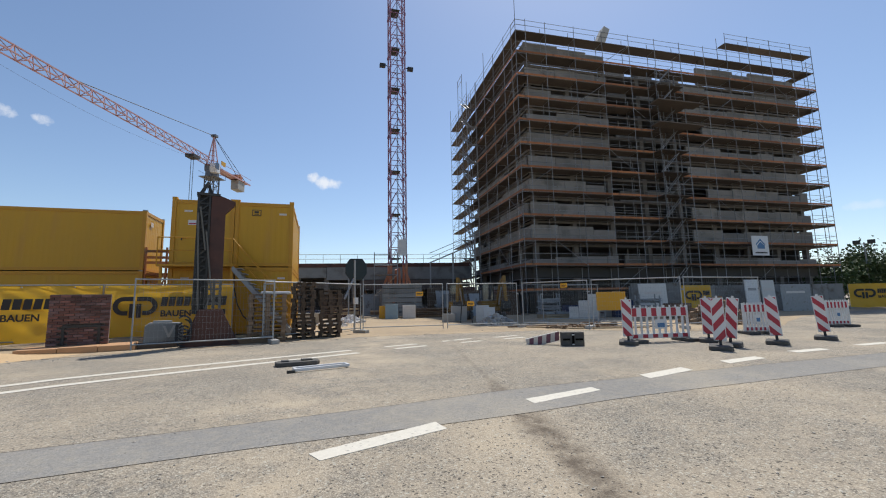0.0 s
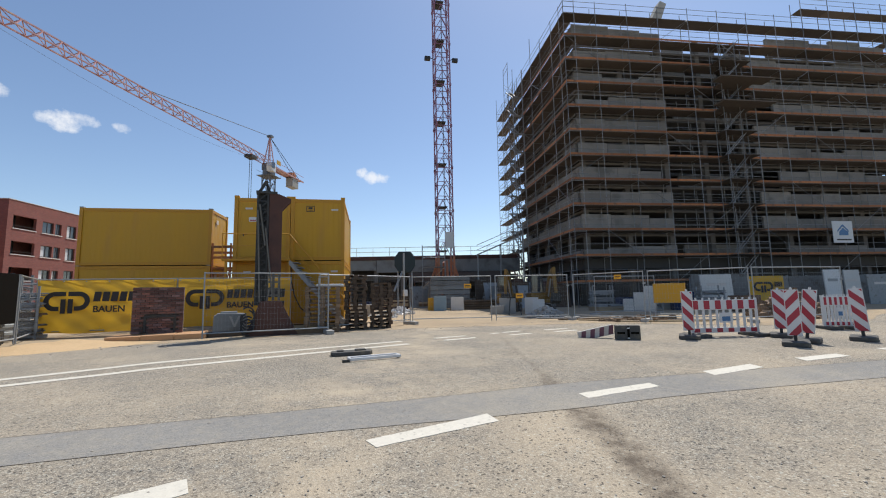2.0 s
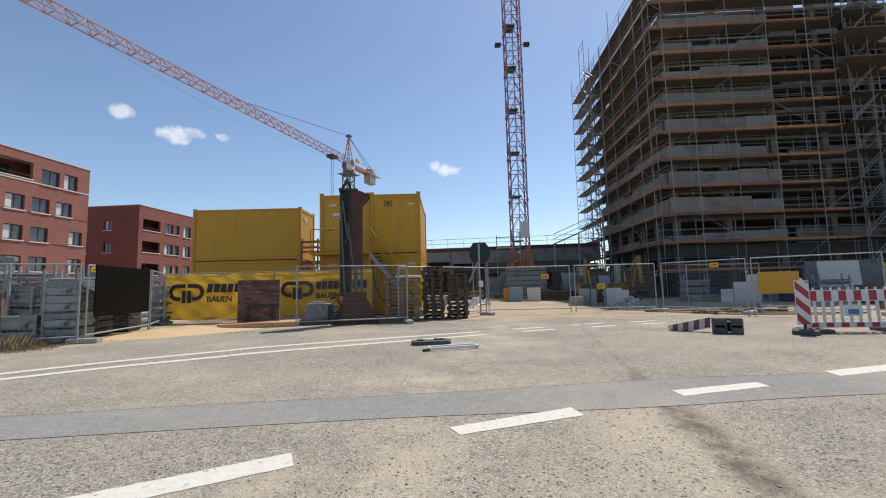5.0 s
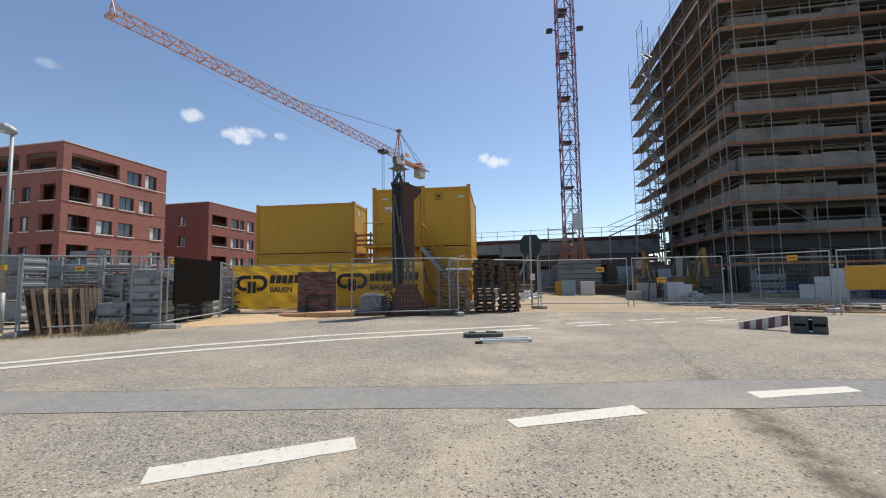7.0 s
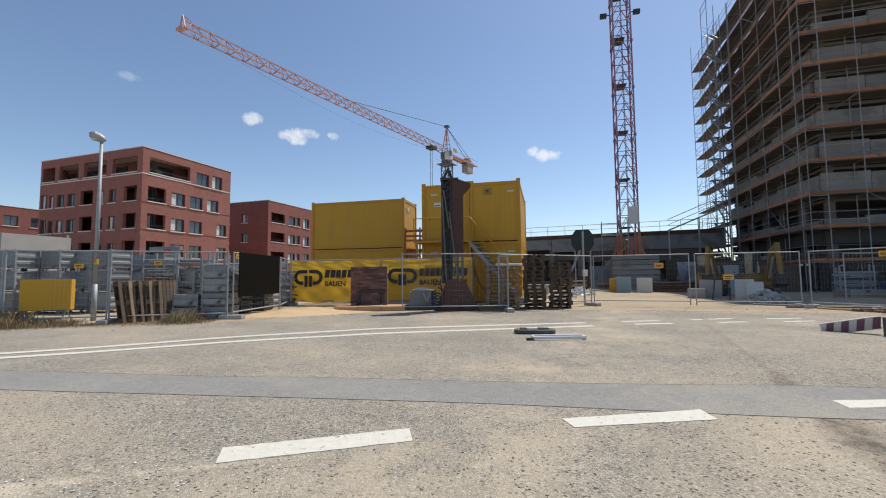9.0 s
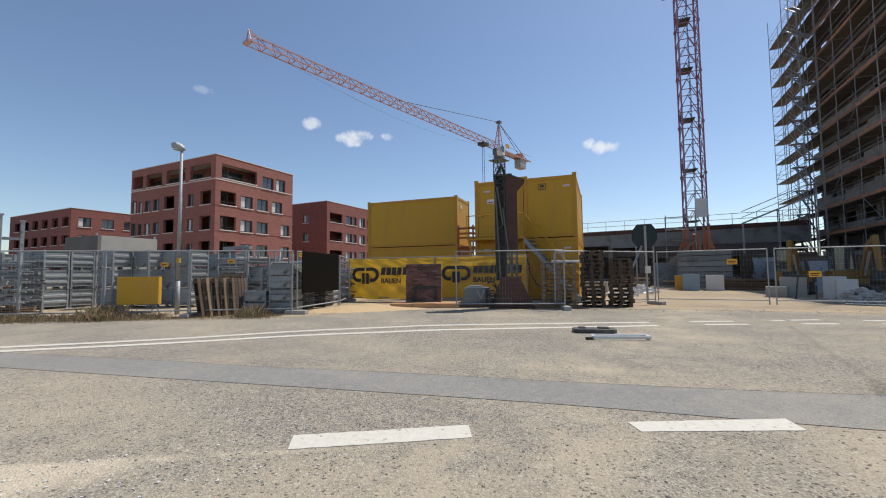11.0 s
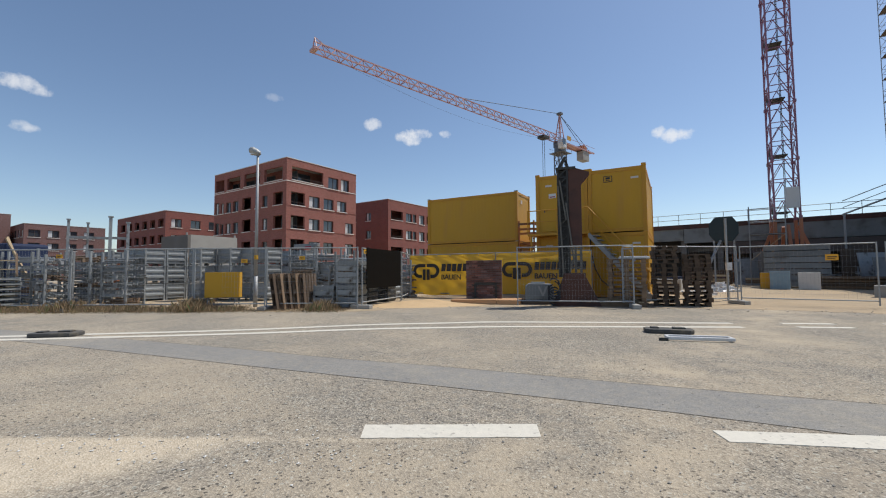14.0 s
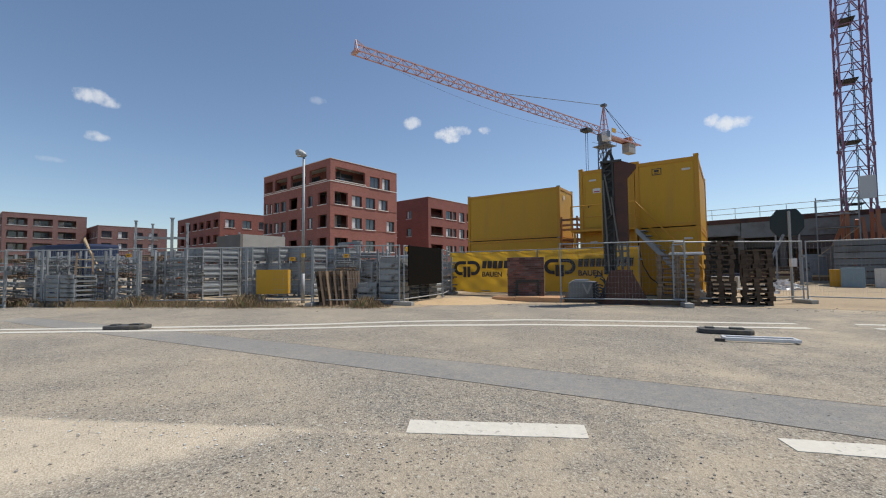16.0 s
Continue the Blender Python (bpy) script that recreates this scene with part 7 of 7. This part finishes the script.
def beacon(x, y, turn, tilt=0.0, lean_dir=1):
    b = thing("traffic_beacon", "red and white striped traffic beacon on a dark rubber foot", "traffic beacon", x, y, turn, group="traffic beacons")
    part("foot", Build().prism([(-0.2, -0.4), (0.2, -0.4), (0.24, -0.3), (0.24, 0.3), (0.2, 0.4), (-0.2, 0.4), (-0.24, 0.3), (-0.24, -0.3)], 0.0, 0.1), RUBBER, b, "dark rubber foot", bevel=0.02)
    m = pose(0, 0, 0.1, 0, tilt, 0)
    part("post", Build().box(-0.03, -0.02, 0, 0.03, 0.02, 0.12), DARK_STEEL, b, m=m)
    w, h, z = 0.13, 1.0, 0.1
    bd = part("board", Build().box(-w, -0.018, z, w, 0.018, z + h).box(-0.025, -0.012, z + h, 0.025, 0.012, z + h + 0.05), WHITE_PL, b, "white plastic board", bevel=0.006, m=m)
    iw = w - 0.016
    for k in range(4):
        # a stripe falling to one side, clipped to the board
        s = lean_dir
        a = z + 0.02 + (k * 0.36) - 0.18
        pts4 = [(-iw, a + (0.26 if s > 0 else 0)), (iw, a + (0 if s > 0 else 0.26)), (iw, a + 0.18 + (0 if s > 0 else 0.26)), (-iw, a + 0.18 + (0.26 if s > 0 else 0))]
        lo_z, hi_z = z + 0.016, z + h - 0.016
        clip = []
        for (xa, za), (xb, zb) in zip(pts4, pts4[1:] + pts4[:1]):
            steps = 14
            for q in range(steps):
                f = q / steps
                clip.append((xa + (xb - xa) * f, min(hi_z, max(lo_z, za + (zb - za) * f))))
        if max(c[1] for c in clip) - min(c[1] for c in clip) > 0.02:
            for ys in (-0.023, 0.0185):
                part("stripe", Build().plate(clip, ys, ys + 0.004), RED_FILM, bd, "red reflective stripe")
    return b


for azp, d, turn, tilt, s in ((21.4, 12.6, -68, 0, 1), (13.0, 13.9, -75, 0, 1), (11.9, 12.0, -78, 0, -1), (11.0, 12.8, -84, 7, 1), (6.9, 13.9, -84, -3, 1), (3.1, 15.9, -88, -4, 1)):
    x, y = out(azp, d)
    beacon(x, y, turn, tilt, s)


def barrier(p, q, lab="red and white plastic barrier fence with narrow bars"):
    b = thing("barrier", lab, "barrier", p[0], p[1], heading(p, q), group="traffic barriers")
    L_ = span(p, q)
    part("post", Build().box(0, -0.025, 0.08, 0.05, 0.025, 1.0), WHITE_PL, b)
    part("post", Build().box(L_ - 0.05, -0.025, 0.08, L_, 0.025, 1.0), WHITE_PL, b)
    for z0, z1, nm in ((0.7, 0.96, "top_board"), (0.1, 0.23, "bottom_board")):
        bd = part(nm, Build().box(0.05, -0.022, z0, L_ - 0.05, 0.022, z1), WHITE_PL, b, bevel=0.006)
        n2 = 11
        for i in range(0, n2, 2):
            u0, u1 = 0.07 + (L_ - 0.14) * i / n2, 0.07 + (L_ - 0.14) * (i + 1) / n2
            for ys in (-0.027, 0.0225):
                part("stripe", Build().box(u0, ys, z0 + 0.015, u1, ys + 0.0045, z1 - 0.015), RED_FILM, bd, "red reflective field")
    n2 = 10
    for i in range(1, n2):
        u = L_ * i / n2
        part("bar", Build().box(u - 0.028, -0.015, 0.23, u + 0.028, 0.015, 0.7), WHITE_PL, b)
        part("knob", Build().box(u - 0.018, -0.015, 0.96, u + 0.018, 0.015, 1.02), WHITE_PL, b)
    part("info_plate", Build().box(L_ * 0.42, -0.03, 0.36, L_ * 0.62, -0.02, 0.62), WHITE_PL, b)
    part("info_print", Build().box(L_ * 0.46, -0.034, 0.4, L_ * 0.58, -0.031, 0.52), BLUE_SIGN, b)
    part("foot", Build().box(L_ - 0.3, -0.38, 0, L_ + 0.02, 0.38, 0.09), RUBBER, b, "dark rubber foot", bevel=0.02)
    part("foot", Build().box(-0.02, -0.38, 0, 0.3, 0.38, 0.09), RUBBER, b, "dark rubber foot", bevel=0.02)


barrier(out(21.2, 13.0), out(14.9, 14.1))
barrier(out(9.7, 17.0), out(7.2, 17.4))
barrier(out(2.9, 22.0), out(1.2, 22.6))
# fallen beacon and black block
bx, by = 11.35, 2.42
blk = thing("black_block", "black recycled plastic ballast block on the road", "ballast block", bx, by, -50)
part("body", Build().box(-0.29, -0.14, 0, 0.29, 0.14, 0.36), RUBBER, blk, bevel=0.015)
part("rib", Build().box(-0.27, -0.152, 0.15, -0.08, -0.14, 0.2).box(0.06, -0.152, 0.15, 0.25, -0.14, 0.2).box(-0.03, -0.15, 0.02, 0.03, -0.14, 0.34), BLACK_BOARD, blk)
part("mark", Build().box(-0.03, -0.156, 0.03, 0.03, -0.151, 0.06).box(-0.03, -0.156, 0.28, 0.03, -0.151, 0.31), WHITE_PL, blk)
fb_ = thing("fallen_board", "red and white striped beacon board lying against the block", "traffic beacon", 11.25, 3.05, 105)
fb_.matrix_basis = pose(11.2, 3.15, 0.02, 12, -14, -62)
part("board", Build().box(-0.5, -0.02, 0, 0.4, 0.02, 0.26), SILL, fb_, bevel=0.005)
for k in range(4):
    part("stripe", Build().plate([(-0.46 + k * 0.24, 0.015), (-0.34 + k * 0.24, 0.015), (-0.26 + k * 0.24, 0.245), (-0.38 + k * 0.24, 0.245)], -0.026, -0.021), DULL_FILM, fb_)


def rubber_foot(x, y, turn, lab):
    b = thing("rubber_foot", lab, "rubber foot", x, y, turn, group="loose rubber feet")
    part("body", Build().prism([(-0.42, -0.12), (-0.34, -0.2), (0.36, -0.2), (0.44, -0.1), (0.44, 0.12), (0.36, 0.2), (-0.36, 0.2), (-0.42, 0.12)], 0, 0.085), RUBBER, b, bevel=0.025)
    part("socket", Build().box(-0.3, -0.08, 0.086, -0.16, 0.08, 0.11).box(0.08, -0.08, 0.086, 0.3, 0.08, 0.115), RUBBER, b, bevel=0.01)


rubber_foot(4.92, 5.12, -18, "loose dark rubber foot lying on the road")
rubber_foot(-7.1, 4.98, 10, "loose dark rubber foot lying on the painted line")
wf = thing("flat_barrier", "white plastic frame of a barrier lying flat on the road", "barrier frame", 4.98, 4.2, -13)
part("rail", Build().box(-0.52, -0.15, 0.02, 0.5, -0.1, 0.075).box(-0.52, 0.08, 0.02, 0.5, 0.13, 0.075).box(0.46, -0.1, 0.02, 0.51, 0.08, 0.07).box(-0.53, -0.1, 0.02, -0.47, 0.08, 0.07), WHITE_PL, wf, bevel=0.015)
part("spigot", Build().box(-0.66, -0.15, 0.0, -0.53, -0.1, 0.05), DARK_STEEL, wf)

# ---- trees and flood light at the far side ----


def tree(x, y, h, r, seed, lab):
    rr_ = random.Random(seed)
    t = thing("tree", lab, "tree", x, y, group="trees behind the tower")
    tb = Build().tube((0, 0, 0), (0.1, 0, h * 0.35), 0.2, 8, r2=0.14)
    for k in range(6):
        a = k * 1.05 + rr_.uniform(-0.3, 0.3)
        tb.tube((0.1, 0, h * 0.3), (r * 0.6 * math.cos(a), r * 0.6 * math.sin(a), h * rr_.uniform(0.55, 0.8)), 0.1, 6, r2=0.03)
    part("trunk", tb, BARK, t)
    lb = Build()
    blobs = [(rr_.uniform(-r, r) * 0.75, rr_.uniform(-r, r) * 0.75, h * rr_.uniform(0.38, 0.9), r * rr_.uniform(0.25, 0.5)) for _ in range(16)]
    for _ in range(2600):
        bx2, by2, bz2, br2 = rr_.choice(blobs)
        v = Vector((rr_.gauss(0, 1), rr_.gauss(0, 1), rr_.gauss(0, 0.8))).normalized() * br2 * rr_.uniform(0.6, 1.08)
        c = Vector((bx2, by2, bz2)) + v
        s = rr_.uniform(0.12, 0.26)
        u = Vector((rr_.gauss(0, 1), rr_.gauss(0, 1), rr_.gauss(0, 1))).normalized()
        w = u.cross(Vector((rr_.gauss(0, 1), rr_.gauss(0, 1), rr_.gauss(0, 1)))).normalized()
        lb.add([c - u * s, c + w * s * 0.6, c + u * s, c - w * s * 0.6], [(0, 1, 2, 3)])
    part("crown", lb, LEAF, t, "dense green leaves")


for i, (azp, d, h, r) in enumerate(((4.6, 78, 5.5, 3.5), (2.6, 80, 6.3, 4.2), (0.6, 76, 6.8, 4.0), (-1.6, 78, 7.2, 4.5), (-4.2, 76, 7.0, 4.5), (-7.0, 78, 7.0, 4.5), (6.5, 84, 5.5, 4.0), (1.6, 62, 4.2, 2.4), (-0.4, 66, 4.4, 2.6), (3.4, 64, 3.8, 2.4), (-2.6, 64, 4.5, 2.8), (-10, 80, 7, 4.5))):
    x, y = out(azp, d)
    tree(x, y, h, r, 60 + i, "green leafy tree behind the far fence")
fl = thing("flood_light", "thin steel mast with two dark flood lamps", "flood light", *out(-0.5, 62), 90)
part("mast", Build().tube((0, 0, 0), (0, 0, 6.6), 0.09, 8, r2=0.06), GALV_DULL, fl)
for s in (-1, 1):
    part("lamp", Build().box(s * 0.55 - 0.3, -0.2, 6.45, s * 0.55 + 0.3, 0.2, 6.85), DARK_STEEL, fl, bevel=0.05)
part("arm", Build().box(-0.6, -0.05, 6.4, 0.6, 0.05, 6.48), GALV_DULL, fl)

# ---- grass, weeds, gravel ----


def blades(name, label, n, place, hmin, hmax, material, seed):
    r = random.Random(seed)
    b = Build()
    for _ in range(n):
        x, y, k = place(r)
        h = r.uniform(hmin, hmax) * k
        a = r.uniform(0, math.tau)
        w = r.uniform(0.0012, 0.0032)
        lx2, ly2 = r.uniform(-0.5, 0.5) * h, r.uniform(-0.5, 0.5) * h
        c, s = math.cos(a) * w, math.sin(a) * w
        b.add([(x - c, y - s, 0), (x + c, y + s, 0), (x + lx2 * 0.4 + c * 0.6, y + ly2 * 0.4 + s * 0.6, h * 0.65), (x + lx2, y + ly2, h)], [(0, 1, 2, 3)])
    return single(name, b, material, label, "grass", kind="stuff")


def verge(r):
    x = r.uniform(-24, -2.6)
    y = 10.15 + 0.35 * r.gauss(0, 1) + (0.25 if x < -14 else 0)
    clump = 0.35 + 0.9 * max(0.0, math.sin(x * 2.3) * math.sin(x * 0.7 + 1.0)) ** 1.5 + (0.3 * r.random() if x < -6.0 else -0.15)
    return x, y, clump


blades("dry_grass", "dry yellow-brown grass along the storage fence", 20000, verge, 0.04, 0.4, DRY, 21)
blades("green_weeds", "green weeds among the dry grass along the fence", 2600, verge, 0.04, 0.36, WEED, 22)


def pebbles(name, label, n, place, smin, smax, material, seed):
    r = random.Random(seed)
    b = Build()
    for _ in range(n):
        x, y = place(r)
        s = smin * (smax / smin) ** (r.random() ** 2.2)
        a = r.uniform(0, math.tau)
        c, q = math.cos(a), math.sin(a)
        sx4, sy4, sz4 = s * r.uniform(0.7, 1.2), s * r.uniform(0.5, 0.9), s * r.uniform(0.3, 0.6)
        pts5 = [(-sx4, 0, sz4 * 0.3), (0, -sy4, sz4 * 0.25), (sx4, 0, sz4 * 0.35), (0, sy4, sz4 * 0.3), (sx4 * 0.15, sy4 * 0.1, sz4), (-sx4 * 0.8, 0, -0.002), (sx4 * 0.8, 0, -0.002)]
        b.add([(x + px * c - py * q, y + px * q + py * c, 0.004 + pz) for px, py, pz in pts5], [(0, 1, 4), (1, 2, 4), (2, 3, 4), (3, 0, 4), (0, 5, 1), (5, 6, 2, 1), (6, 3, 2), (5, 0, 3, 6)])
    return single(name, b, material, label, "gravel", kind="stuff")


def on_road(r):
    d = 1.6 + 9 * r.random() ** 1.5
    return out(r.uniform(-5, 150), d)


def by_patch(r):
    k = r.random()
    return -3.2 + 3.4 * k + r.gauss(0, 0.22), (0.05 if k < 0.6 else 0.05 - 0.9 * (k - 0.6)) + r.gauss(0, 0.16) - 0.25 * r.random()


pebbles("road_grit", "loose grit and small stones on the road", 5200, on_road, 0.003, 0.016, STONE, 31)
pebbles("dark_grit", "dark loose stone chips on the road", 3200, on_road, 0.003, 0.006, RUBBER, 32)
pebbles("pale_gravel", "pale gravel at the edge of the sand patch", 420, by_patch, 0.003, 0.017, CONCRETE_PALE, 33)
pebbles("site_stones", "stones lying along the edge of the site", 900, lambda r: (lambda x: (x, (10.0 if x < -2 else 11.2 if x < 5 else 11.2 - (x - 5) * 0.38) + r.gauss(0, 0.5)))(r.uniform(-12, 16)), 0.01, 0.06, STONE, 34)
